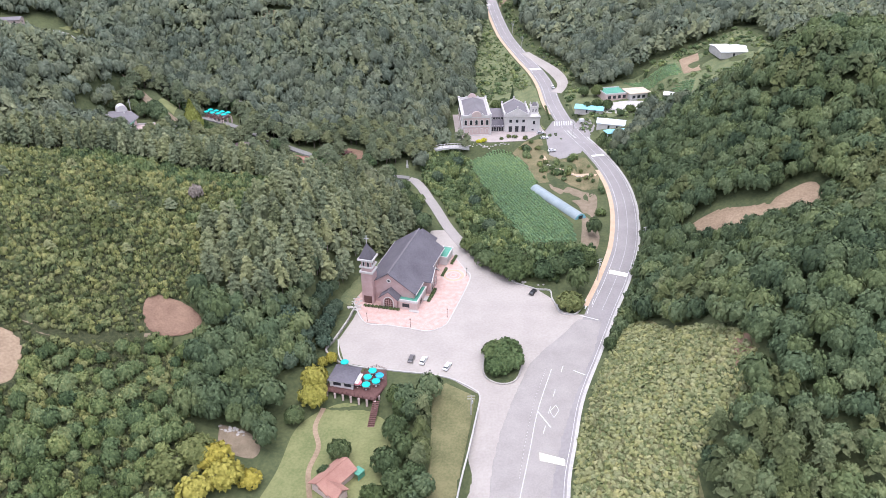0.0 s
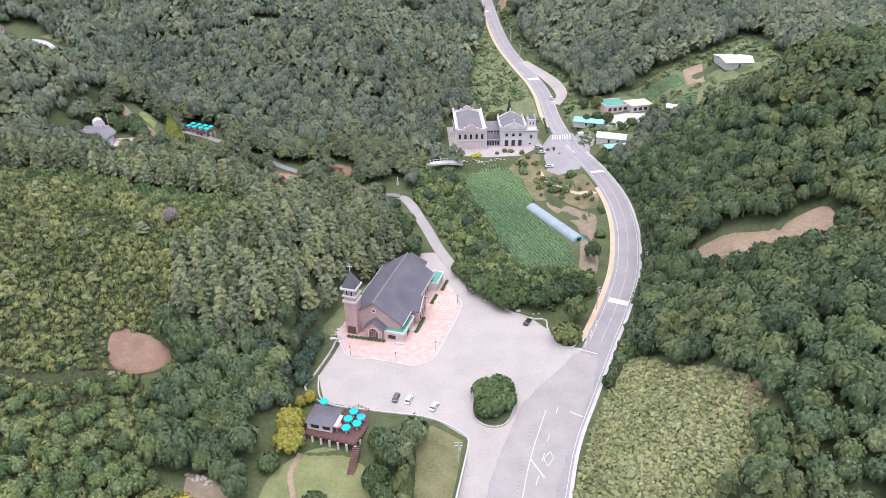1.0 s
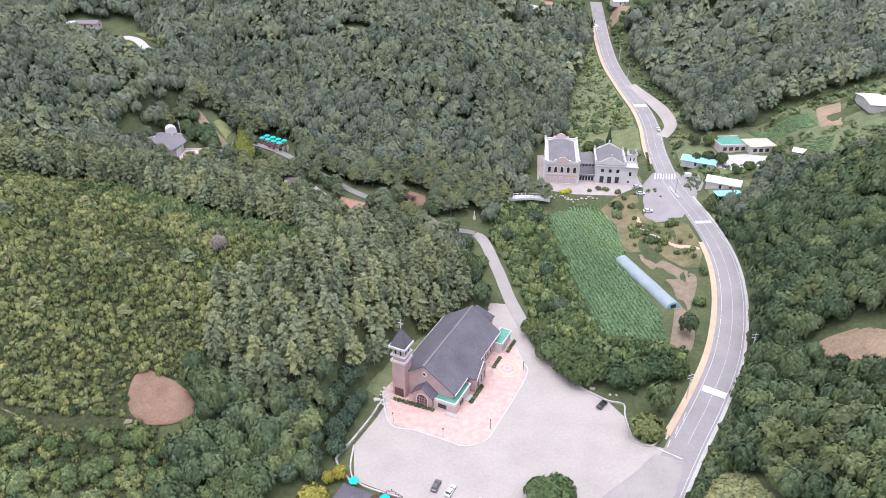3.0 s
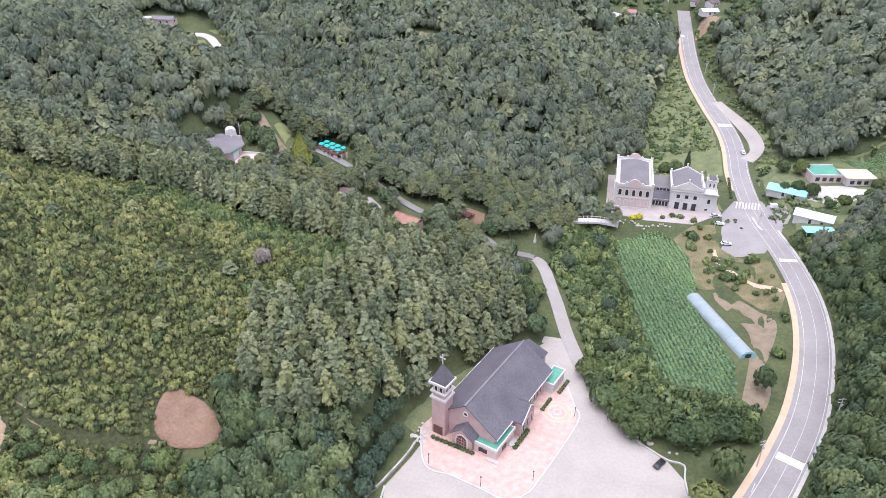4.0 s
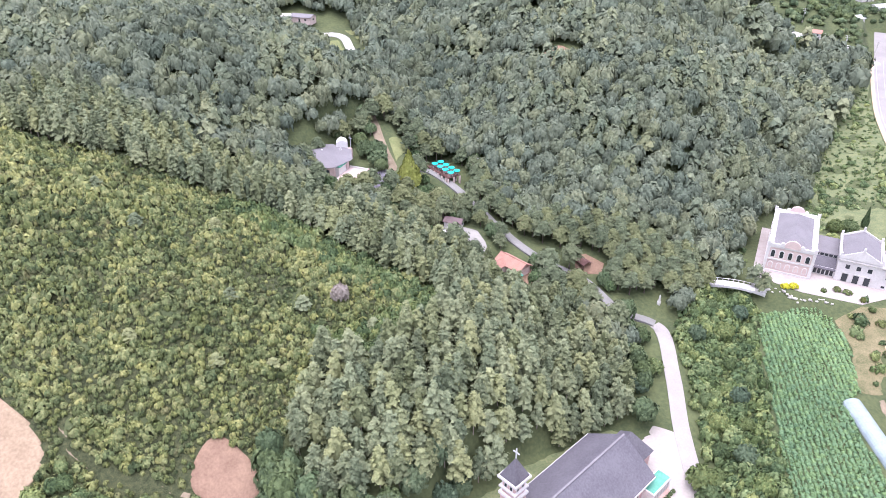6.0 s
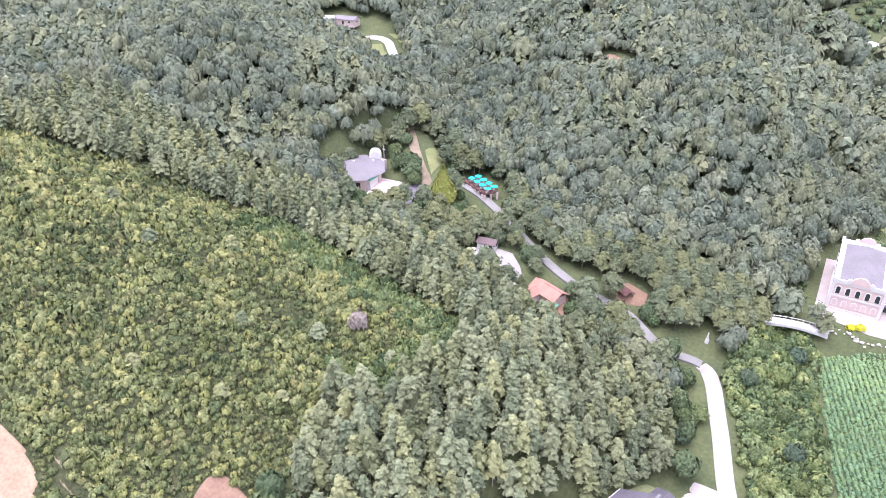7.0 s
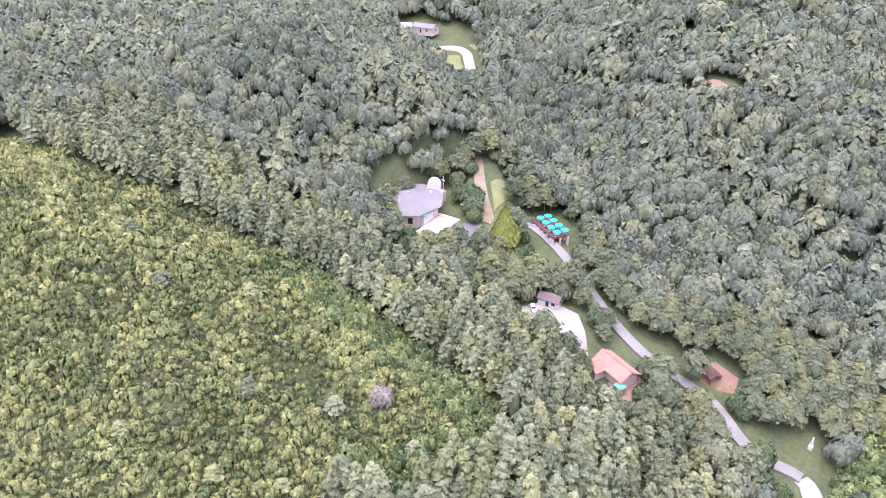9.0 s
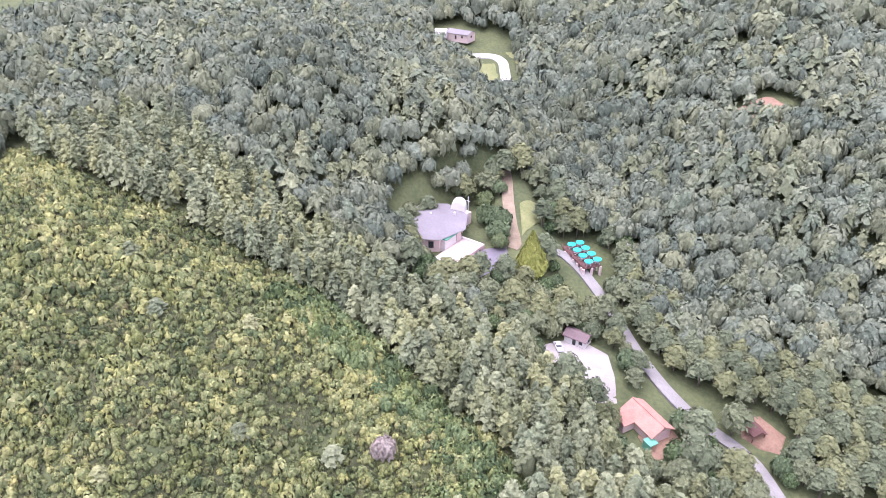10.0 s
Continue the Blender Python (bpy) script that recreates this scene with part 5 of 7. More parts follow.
cafe()
cafe_deck = terrace("cafe_terrace", [(-40.2, 184.6), (-23.2, 179.4), (-19.6, 187.5), (-20.4, 195.0), (-24, 197), (-29.5, 194), (-38.5, 197.0)], 0.05, 4, "dark red timber terrace on brick posts above the lawn")
part("terrace_wall", prism(bmesh.new(), [(-39.4, 186.2), (-23.6, 181.4), (-21.2, 187.5), (-38.6, 190)], -4.6, -0.3), DARKWOOD, cafe_deck, "shaded wall under the terrace")
st = bmesh.new()
for k in range(14):
    box(st, -23.9 - 0.1 * k, -21.6 - 0.1 * k, 179.6 - 0.62 * k - 0.62, 179.6 - 0.62 * k, -0.25 - 0.28 * k - 0.2, -0.25 - 0.28 * k)
part("stairs", st, DARKWOOD, cafe_deck, "dark timber stairs down to the lawn")
for x, y, mat, c in ((-26.6, 185.4, TEAL, "turquoise"), (-26.4, 189.4, TEAL, "turquoise"), (-23.3, 187.2, TEAL, "turquoise"), (-25.0, 192.8, TEAL, "turquoise"), (-22.3, 190.2, BLUE, "blue"), (-29.6, 186.6, ROSE, "rose pink")):
    umbrella(pose(x, y, 0.05), mat, c, "parasols on the cafe terrace")
umbrella(pose(-35.5, 197.6, 0.1), TEAL, "turquoise", "parasols on the cafe terrace")

# ---- the round hall in the side valley and its terrace ----
def vault(parent, m, r, d):
    bm = arch(bmesh.new(), 0, 0, 2 * r, r + 2.2, 0, d, 12)
    bmesh.ops.transform(bm, matrix=m, verts=bm.verts)
    return part("barrel_vault", bm, WHITE, parent, "pale barrel-vaulted turret")


def round_hall():
    root = thing("round_hall", pose(-172.8, 346.8, 35.4), "octagonal brick hall with a wide grey roof", "hall")
    eight = [(13.0 * math.cos(k * 0.7854 + 0.3), 13.0 * math.sin(k * 0.7854 + 0.3)) for k in range(8)]
    wall = part("wall", prism(bmesh.new(), eight, 0, 5.4), PALEBRICK, root)
    part("cornice", prism(bmesh.new(), [(1.08 * x, 1.08 * y) for x, y in eight], 5.2, 5.9), WHITE, root)
    bm = bmesh.new()
    faces(bm, [(1.14 * x, 1.14 * y, 5.9) for x, y in eight] + [(0.1 * x, 0.1 * y, 8.2) for x, y in eight], [list(range(8))[::-1], list(range(8, 16))] + [(k, (k + 1) % 8, 8 + (k + 1) % 8, 8 + k) for k in range(8)])
    roof = part("roof", bm, GREYROOF, root, "low eight-sided grey roof")
    part("roof_vent", boxes((-0.5, 0.1, 1, 1.6, 7.6, 8.6)), WHITE, roof)
    part("roof_vent", boxes((4.5, 5.1, 8, 8.6, 6.3, 7.9)), WHITE, roof)
    vault(root, pose(2.2, 12.6, 4.6, 0, 0, 35), 2.6, 4.5)
    vault(root, pose(-6.8, -16.2, 4.0, 0, 0, -35), 2.8, 5)
    part("turret_base", boxes((-0.5, 5.0, 11.5, 17, 0, 4.8)), PALEBRICK, root)
    part("turret_base", boxes((-8.5, -3.5, -16.5, -11, 0, 4.2)), PALEBRICK, root)
    part("cross", boxes((6.0, 6.2, 14, 14.2, 0, 12.5), (5.2, 7.0, 14, 14.2, 10.6, 10.85)), METAL, root, "tall grey metal cross")
    # entrance block and terrace toward the yard
    a = pose(11, -2, 0, 0, 0, 8)
    for name, b, mat in (("entrance", (-1.5, 2.0, -3.2, 3.2, 0, 5.0), WHITE), ("entrance_canopy", (-1.6, 2.6, -3.4, 3.4, 5.0, 5.4), GREENROOF), ("terrace_wall", (2, 11.5, -10.5, 6.6, -1.0, 1.2), BRICK), ("terrace_floor", (2.3, 11.2, -10.2, 6.3, 1.2, 1.35), PALEBRICK), ("terrace_parapet", (11.0, 11.6, -10.6, 6.7, 1.2, 2.2), BRICK), ("terrace_parapet", (2, 11.0, -10.6, -10.1, 1.2, 2.0), WHITE), ("terrace_parapet", (2, 11.0, 6.2, 6.7, 1.2, 2.2), WHITE)):
        bm = boxes(b)
        bmesh.ops.transform(bm, matrix=a, verts=bm.verts)
        part(name, bm, mat, root)
    for k in range(6):
        bm = boxes((11.52, 11.66, -8.5 + 2.4 * k, -7.7 + 2.4 * k, -0.1, 1.1))
        bmesh.ops.transform(bm, matrix=a, verts=bm.verts)
        part("slit_window", bm, GLASS, root)
    for k, (u, v) in enumerate(zip(eight, eight[1:] + eight[:1])):
        d = Vector((v[0] - u[0], v[1] - u[1], 0))
        ang = math.degrees(math.atan2(d.y, d.x))
        for s in (0.28, 0.72):
            bm = boxes((-0.9, 0.9, -0.08, 0.08, 1.6, 4.2))
            bmesh.ops.transform(bm, matrix=pose(u[0] + d.x * s, u[1] + d.y * s, 0, 0, 0, ang), verts=bm.verts)
            part("window", bm, DARKWOOD if k % 2 else GLASS, wall)
    return root


round_hall()
single("court", prism(bmesh.new(), [(-151, 334), (-140, 338), (-139, 352), (-147, 360), (-152, 352)], 34.9, 35.6), material("dark purple paving", (0.11, 0.1, 0.12), (0.17, 0.155, 0.18), 0.85, 2, 8, 0.2), "dark paved court before the round hall", "pavement", kind="structure")
single("green_shed_roof", slopes(bmesh.new(), -191, -178, 323, 331, 39.5, 41.0), GREENROOF, "green sheet roof of a shed", "shed roof")
terrace("umbrella_terrace", [(-136, 377.5), (-121.5, 370.8), (-118.6, 376.5), (-133, 383.5)], 32.6, 4, "dark timber terrace with turquoise parasols in the side valley")
for k in range(4):
    for j in range(2):
        umbrella(pose(-132.6 + 3.7 * k + 1.3 * j, 378.6 - 1.75 * k + 3.2 * j, 32.6), TEAL, "turquoise", "parasols in the side valley")


# ---- smaller buildings ----
def shed(name, m, w, d, h, ridge, wall, roof, label, category="shed", axis="y"):
    root = thing(name, m, label, category)
    bm = boxes((0, w, 0, d, -1.5, h))
    gable(bm, 0, w, 0, d, h, ridge - 0.2, axis)
    part("wall", bm, wall, root)
    part("roof", slopes(bmesh.new(), -0.5, w + 0.5, -0.5, d + 0.5, h + 0.05, ridge, axis, 0.2), roof, root)
    part("door", boxes((w * 0.4, w * 0.4 + 1.1, -0.06, 0.04, 0, 2.1)), GLASS, root)
    part("window", boxes((w * 0.7, w * 0.7 + 1.2, -0.06, 0.04, 1.0, 2.1)), GLASS, root)
    part("window", boxes((w - 0.04, w + 0.06, d * 0.4, d * 0.4 + 1.4, 1.0, 2.1)), GLASS, root)
    return root


def gz_at(x, y):
    return float(ground(x, y))


WHITESHEET = material("white sheet roof", (0.7, 0.7, 0.7), (0.84, 0.84, 0.83), 0.5, 1, 8, 0.1)
PALEBLUE = material("pale blue sheet roof", (0.5, 0.58, 0.62), (0.64, 0.7, 0.73), 0.5, 1, 8, 0.1)
BROWNROOF = material("purple-brown roof", (0.096, 0.066, 0.069), (0.15, 0.108, 0.108), 0.8, 2, 10, 0.3)
shed("ticket_cabin", pose(-107.5, 342.0, 25.3, 0, 0, 10), 7, 4.4, 2.6, 4.0, WHITE, BROWNROOF, "small white cabin with a purple-brown roof beside the gravel lot", "cabin", "x")
shed("farm_shed", pose(91.5, 398.5, gz_at(97, 398), 0, 0, -18), 16, 8, 3.0, 5.0, WHITE, PALEBLUE, "long white shed with a pale sheet roof", "shed", "x")
lean = thing("lean_to", pose(94.6, 382.6, gz_at(99, 387), 0, 0, 12), "turquoise sheet lean-to roof beside the white shed", "lean-to")
part("roof", boxes((0, 13.5, 0, 6.4, 2.6, 2.75)), TEALROOF, lean)
for k in range(4):
    part("post", boxes((0.3 + 4.4 * k, 0.5 + 4.4 * k, 0.2, 0.4, -1, 2.6)), METAL, lean)
shed("turquoise_shed", pose(82, 421.4, gz_at(91, 422), 0, 0, -18), 17, 8.5, 2.2, 3.6, CONCRETE, TEALROOF, "low shed with a turquoise sheet roof", "shed", "x")
shed("barn", pose(174, 440, gz_at(183, 448) - 0.6, 0, 0, 2), 19, 20, 3.0, 4.2, CONCRETE, WHITESHEET, "barn with a broad white sheet roof", "barn", "x")
shed("garden_shed", pose(137, 424.5, gz_at(141, 427), 0, 0, -25), 8, 6, 2.2, 3.6, CONCRETE, WHITESHEET, "small shed with a white sheet roof", "shed", "x")
shed("hillside_hut", pose(104, 528, gz_at(106, 530), 0, 0, -15), 7, 5, 2.6, 4.0, WHITE, TAN, "small pale hut at the wood's edge", "hut", "x")


def farmhouse():
    root = thing("farmhouse", pose(104.5, 432.5, gz_at(115, 437) + 0.4, 0, 0, 14), "farmhouse with a green flat roof and a tan wing", "house")
    part("wall", boxes((0, 15, 3, 16, -2, 3.4)), PALEBRICK, root)
    part("parapet", boxes((-0.2, 15, 2.8, 3.2, 3.3, 4.2), (-0.2, 0.2, 3.2, 16, 3.3, 4.2), (-0.2, 15, 15.8, 16.2, 3.3, 4.2)), WHITE, root)
    part("roof_coating", boxes((0.2, 15, 3.2, 15.8, 3.4, 3.7)), GREENROOF, root, "green flat roof")
    part("wing", boxes((15, 27, -1, 9, -3, 4.0)), WHITE, root)
    part("wing_roof", boxes((14, 29, -2, 10, 4.0, 4.5)), TAN, root, "tan flat roof")
    for k in range(4):
        part("window", boxes((1.6 + 3.4 * k, 3.6 + 3.4 * k, 2.9, 3.05, 0.6, 2.6)), GLASS, root)
    for k in range(3):
        part("window", boxes((16.5 + 3.4 * k, 18.5 + 3.4 * k, -1.1, -0.95, 1.0, 2.8)), GLASS, root)
    return root


farmhouse()


def tiled_cabin(m, label):
    root = thing("tiled_cabin", m, label, "cabin")
    part("wall", boxes((0.8, 12.2, 0.8, 7.2, -1, 3.0)), PALEBRICK, root)
    part("roof", slopes(bmesh.new(), 0, 13, 0, 8, 3.0, 5.4, "x", 0.25), ORANGE, root, "orange clay tile roof")
    part("wing_roof", slopes(bmesh.new(), 0.5, 6, -3.5, 4, 2.9, 4.9, "y", 0.25), ORANGE, root)
    part("wing_wall", boxes((1.2, 5.4, -3, 0.8, -1, 2.9)), PALEBRICK, root)
    part("ridge_tiles", boxes((0, 13, 3.85, 4.15, 5.35, 5.55)), ORANGE, root)
    part("porch", boxes((11.5, 14.5, -1.6, 1.2, 2.2, 2.4), (11.6, 14.4, -1.5, -1.3, -1, 2.2)), GREENROOF, root, "green porch frame")
    return root


tiled_cabin(pose(-79.5, 330.6, 20.8, 0, 0, -18), "cabin with an orange clay tile roof among pines")
tiled_cabin(pose(-34, 140, -3.9, 0, 0, 52), "cabin with an orange tile roof beside the lawn")
single("gravel_lot", sheet(bmesh.new(), PARKING, 0.12, 1.5), GRAVEL, "pale gravel parking lot among hedges", "parking lot", kind="structure")
single("cabin_yard", sheet(bmesh.new(), [(-72, 328), (-64, 324), (-58, 332), (-68, 338)], 0.14, 1.5), CLAY, "bare red earth yard by the cabin", "soil", kind="structure")


def pavilion(m):
    root = thing("pavilion", m, "dark red timber shelter on a brick-paved spot", "shelter")
    part("roof", slopes(bmesh.new(), -3, 3, -2.2, 2.2, 2.5, 3.6, "x", 0.2), DARKWOOD, root)
    for x in (-2.5, 2.5):
        for y in (-1.8, 1.8):
            part("post", tube(bmesh.new(), (x, y, -0.3), (x, y, 2.6), 0.1, 0.1), DARKWOOD, root)
    part("bench", boxes((-2.2, 2.2, 0.8, 1.3, 0.4, 0.48)), DARKWOOD, root)
    return root


pavilion(pose(-51.5, 354.5, 16.6, 0, 0, -30))
single("brick_spot", sheet(bmesh.new(), [(-53, 351), (-48, 351.5), (-43, 353), (-44, 358), (-52, 359), (-56, 356)], 0.2, 1.0), CLAY, "brick-red paved spot under the shelter", "pavement", kind="structure")


def bridge():
    root = thing("footbridge", pose(0, 0, 0), "white arched concrete footbridge over the stream", "bridge")
    bm = bmesh.new()
    a, b = Vector((-8.5, 374.5)), Vector((14.5, 380.5))
    d = (b - a).normalized()
    s = Vector((d.y, -d.x))
    rows = []
    for k in range(13):
        u = k / 12
        p, z = a.lerp(b, u), 12.0 - 0.7 * u + 1.1 * math.sin(math.pi * u)
        under = z - 0.9 - 0.5 * abs(2 * u - 1) ** 2
        rows.append([bm.verts.new(v) for v in ((*(p - 2 * s), under), (*(p - 2 * s), z), (*(p + 2 * s), z), (*(p + 2 * s), under))])
    for q, r in zip(rows, rows[1:]):
        for i in range(4):
            bm.faces.new((q[i], q[(i + 1) % 4], r[(i + 1) % 4], r[i]))
    bm.faces.new(rows[0]), bm.faces.new(rows[-1][::-1])
    part("span", bm, WHITE, root)
    for side in (-1.9, 1.9):
        for k in range(12):
            u, v = k / 12, (k + 1) / 12
            p, q = a.lerp(b, u) + side * s, a.lerp(b, v) + side * s
            zp, zq = (12.0 - 0.7 * w + 1.1 * math.sin(math.pi * w) for w in (u, v))
            part("rail", tube(bmesh.new(), (*p, zp + 1.0), (*q, zq + 1.0), 0.12, 0.12, 4), WHITE, root)
            part("baluster", tube(bmesh.new(), (*p, zp), (*p, zp + 1.15), 0.14, 0.14, 4), WHITE, root)
    return root


bridge()


def greenhouse():
    root = thing("greenhouse", pose(0, 0, 0), "long tunnel greenhouse under milky plastic film", "greenhouse")
    a, b, r = Vector((47.8, 332.2, 6.6)), Vector((65.6, 297.4, 7.0)), 3.2
    d = (b - a).normalized()
    s = Vector((d.y, -d.x, 0)).normalized()
    bm = bmesh.new()
    rows = []
    for k in range(27):
        p = a.lerp(b, k / 26)
        rows.append([bm.verts.new(p + s * r * math.cos(math.pi * i / 12) + Vector((0, 0, -0.3 + 3.0 * math.sin(math.pi * i / 12) ** 0.85 * (1.02 if k % 2 else 1.0)))) for i in range(13)])
    for q, w in zip(rows, rows[1:]):
        for i in range(12):
            bm.faces.new((q[i], q[i + 1], w[i + 1], w[i]))
    bm.faces.new(rows[0])
    part("film", bm, PLASTIC, root)
    end = bmesh.new()
    p = b + d * 0.05
    vs = [end.verts.new(p + s * r * math.cos(math.pi * i / 12) + Vector((0, 0, -0.3 + 3.0 * math.sin(math.pi * i / 12) ** 0.85))) for i in range(13)]
    end.faces.new(vs)
    part("end_wall", end, TEALROOF, root, "blue-green end frame")
    # Flat dark face before the closed end stands for the doorway's inner shade.
    mouth = bmesh.new()
    p = b + d * 0.12
    faces(mouth, [p + s * 1.2 + Vector((0, 0, -0.2)), p - s * 1.2 + Vector((0, 0, -0.2)), p - s * 1.2 + Vector((0, 0, 1.9)), p + s * 1.2 + Vector((0, 0, 1.9))], ((0, 1, 2, 3),))
    part("mouth_panel", mouth, GLASS, root, "dark panel for the shade inside the open doorway")
    return root


greenhouse()


# ---- vehicles ----
def car(m, mat, label, group="cars"):
    root = thing("car", m, label, "car", group)
    prof = [(-2.25, 0.35), (2.25, 0.35), (2.3, 0.75), (1.9, 0.95), (1.0, 1.02), (-1.9, 1.02), (-2.3, 0.85)]
    n = len(prof)
    bm = bmesh.new()
    faces(bm, [(x, -0.9, z) for x, z in prof] + [(x, 0.9, z) for x, z in prof], [list(range(n))[::-1], list(range(n, 2 * n))] + [(i, (i + 1) % n, n + (i + 1) % n, n + i) for i in range(n)])
    part("body", bm, mat, root)
    bm = bmesh.new()
    faces(bm, [(-1.9, -0.82, 1.0), (1.05, -0.82, 1.0), (1.05, 0.82, 1.0), (-1.9, 0.82, 1.0), (-1.35, -0.68, 1.42), (0.3, -0.68, 1.42), (0.3, 0.68, 1.42), (-1.35, 0.68, 1.42)], ((3, 2, 1, 0), (0, 1, 5, 4), (1, 2, 6, 5), (2, 3, 7, 6), (3, 0, 4, 7)))
    part("windows", bm, GLASS, root)
    part("roof", boxes((-1.38, 0.33, -0.7, 0.7, 1.42, 1.47)), mat, root)
    for x in (-1.45, 1.45):
        for y in (-0.85, 0.85):
            part("wheel", tube(bmesh.new(), (x, y - 0.1, 0.32), (x, y + 0.1, 0.32), 0.32, 0.32, 10), TYRE, root)
    return root


car(pose(-11.6, 200.9, 0.1, 0, 0, 78), glassy("grey car paint", (0.12, 0.11, 0.11), 0.3), "dark grey car parked in the lot")
car(pose(-7.2, 199.8, 0.1, 0, 0, 72), CARWHITE, "white car parked in the lot")
car(pose(1.5, 196.4, 0.1, 0, 0, 66), CARWHITE, "white car parked by the lot's edge")
car(pose(37.5, 244.2, 0.1, 0, 0, 58), CARBLACK, "black car parked below the stone kerb")
car(pose(76, 477, 16.1, 0, 0, 95), CARWHITE, "white car on the upper road")
car(pose(62.6, 377.5, 9.3, 0, 0, 10), CARWHITE, "white car parked in a bay by the crossing")
car(pose(58.5, 400.3, 11.5, 0, 0, 10), glassy("silver car paint", (0.5, 0.5, 0.52), 0.3), "silver car parked before the white hall")
car(pose(60.0, 393.0, 11.2, 0, 0, 10), CARWHITE, "white car parked before the white hall")
car(pose(-106.5, 338.0, 25.5, 0, 0, -35), CARWHITE, "white car on the gravel lot")
car(pose(71.4, 545, 0, 0, 0, 100) @ pose(-7, -4, float(ground(66, 535)) + 0.2), glassy("dark green car paint", (0.05, 0.06, 0.05), 0.3), "dark car on the far road")
truck = car(pose(86, 414, 13.5, 0, 0, 20), CARWHITE, "white van parked by the crossing")
part("cargo_box", boxes((-2.3, 0.6, -0.95, 0.95, 0.9, 2.3)), CARWHITE, truck)


# ---- lamps, poles and road paint ----
def pole(m, h, label, arms=2):
    root = thing("utility_pole", m, label, "utility pole", "utility poles")
    part("mast", tube(bmesh.new(), (0, 0, -0.5), (0, 0, h), 0.2, 0.14), CONCRETE, root)
    for k in range(arms):
        part("crossarm", boxes((-1.3, 1.3, -0.08, 0.08, h - 0.6 - 1.2 * k, h - 0.45 - 1.2 * k)), METAL, root)
    part("transformer", tube(bmesh.new(), (0.45, 0, h - 3.6), (0.45, 0, h - 2.6), 0.3, 0.3, 8), METAL, root)
    return root


for x, y, h, a in ((65, 248.6, 11, 30), (89.3, 271.5, 11, 20), (77.2, 396, 9, 0), (9.2, 173, 9, 0), (-116, 388, 9, 40), (62, 560, 10, 10), (58, 600, 10, 10), (20, 672, 10, 0), (40, 700, 10, 0), (-10, 680, 10, 0)):
    pole(pose(x, y, gz_at(x, y), 0, 0, a), h, "slim grey concrete utility pole by the road")


def lamp(m):
    root = thing("lamp_post", m, "slim dark lamp post on the paving", "lamp post", "plaza lamps")
    part("mast", tube(bmesh.new(), (0, 0, 0), (0, 0, 3.6), 0.09, 0.06), TYRE, root)
    part("lantern", tube(bmesh.new(), (0, 0, 3.5), (0, 0, 4.0), 0.14, 0.22, 6), TYRE, root)
    return root


first = lamp(pose(-12.8, 220.8, 0.22))
for x, y in ((1.6, 227.3), (10.2, 258), (-30, 225)):
    copy_thing(first, pose(x, y, 0.22))

paint = []


def stripe(name, line, left, right, label, mat=WORNPAINT, lift=0.16):
    single(name, ribbon(bmesh.new(), np.array(line, float), left, right, lift, 0.02), mat, label, "road marking", kind="structure")


stripe("edge_line", between(ROADLINE, 100, 690), 5.55, 5.7, "white edge line of the road", WORNPAINT)
stripe("edge_line", between(ROADLINE, 228, 690), -2.7, -2.55, "white edge line of the road", WORNPAINT)
stripe("centre_line", between(ROADLINE, 228, 690), 1.45, 1.57, "thin white centre line", WORNPAINT)
stripe("centre_line", between(ROADLINE, 100, 193), 0.78, 0.92, "thin white lane line", WORNPAINT)
stripe("edge_line", smooth_line([(12, 100), (25.5, 150.7), (31.2, 173), (38.6, 194.3)], 3), -0.14, 0.14, "white line along the divider", lift=0.22)


def patch_on_road(y0, y1, left, right, mat, label):
    seg = smooth_line([(x, y) for x, y, _ in ROAD], 1.0)
    stripe("speed_table", seg[(seg[:, 1] >= y0) & (seg[:, 1] <= y1)], left, right, label, mat, 0.18)


cream = bmesh.new()
faces(cream, [(29.7, 155, 0.62), (29.4, 151.7, 0.62), (36.8, 149.4, 0.62), (37.2, 152.2, 0.62)], ((0, 1, 2, 3),))
single("speed_table", cream, CREAM, "cream painted patch across the lanes", "road marking", kind="structure")
patch_on_road(252.4, 256.0, -2.2, 5.5, CREAM, "cream painted patch across the lanes")
patch_on_road(366.5, 370.5, -2.0, 5.5, PAINT, "white painted patch across the lanes")
patch_on_road(513, 517.5, -2.4, 5.5, PAINT, "white painted patch across the lanes")
for k in range(8):
    x, y = 69.0 + 1.45 * k, 414.0 + 0.15 * k
    stripe("crossing_bar", [(x - 0.5, y - 3.2), (x - 0.1, y), (x + 0.3, y + 3.4)], -0.35, 0.35, "white zebra crossing bar", lift=0.2)
for a, b in (((46.3, 193.4), (50.2, 190.9)), ((53.9, 225.9), (60.9, 222.7)), ((31.2, 173.1), (34.6, 165.6))):
    stripe("stop_line", [a, ((a[0] + b[0]) / 2, (a[1] + b[1]) / 2), b], -0.2, 0.2, "white stop line", lift=0.24)
for x, y in ((42.3, 194.2), (37.9, 181.9), (35.2, 173.6), (32.4, 164.7), (57.5, 228.5), (60.5, 234.5), (63.5, 240.5)):
    stripe("lane_dash", [(x - 0.6, y - 1.7), (x, y), (x + 0.6, y + 1.7)], -0.12, 0.12, "short white lane dash", lift=0.22)
for a, b in (((37.6, 176.0), (35.3, 173.0)), ((35.3, 173.0), (36.2, 170.0)), ((36.2, 170.0), (38.3, 173.4)), ((38.3, 173.4), (37.6, 176.0))):
    stripe("diamond_mark", [a, ((a[0] + b[0]) / 2, (a[1] + b[1]) / 2), b], -0.09, 0.09, "white diamond on the road", lift=0.22)
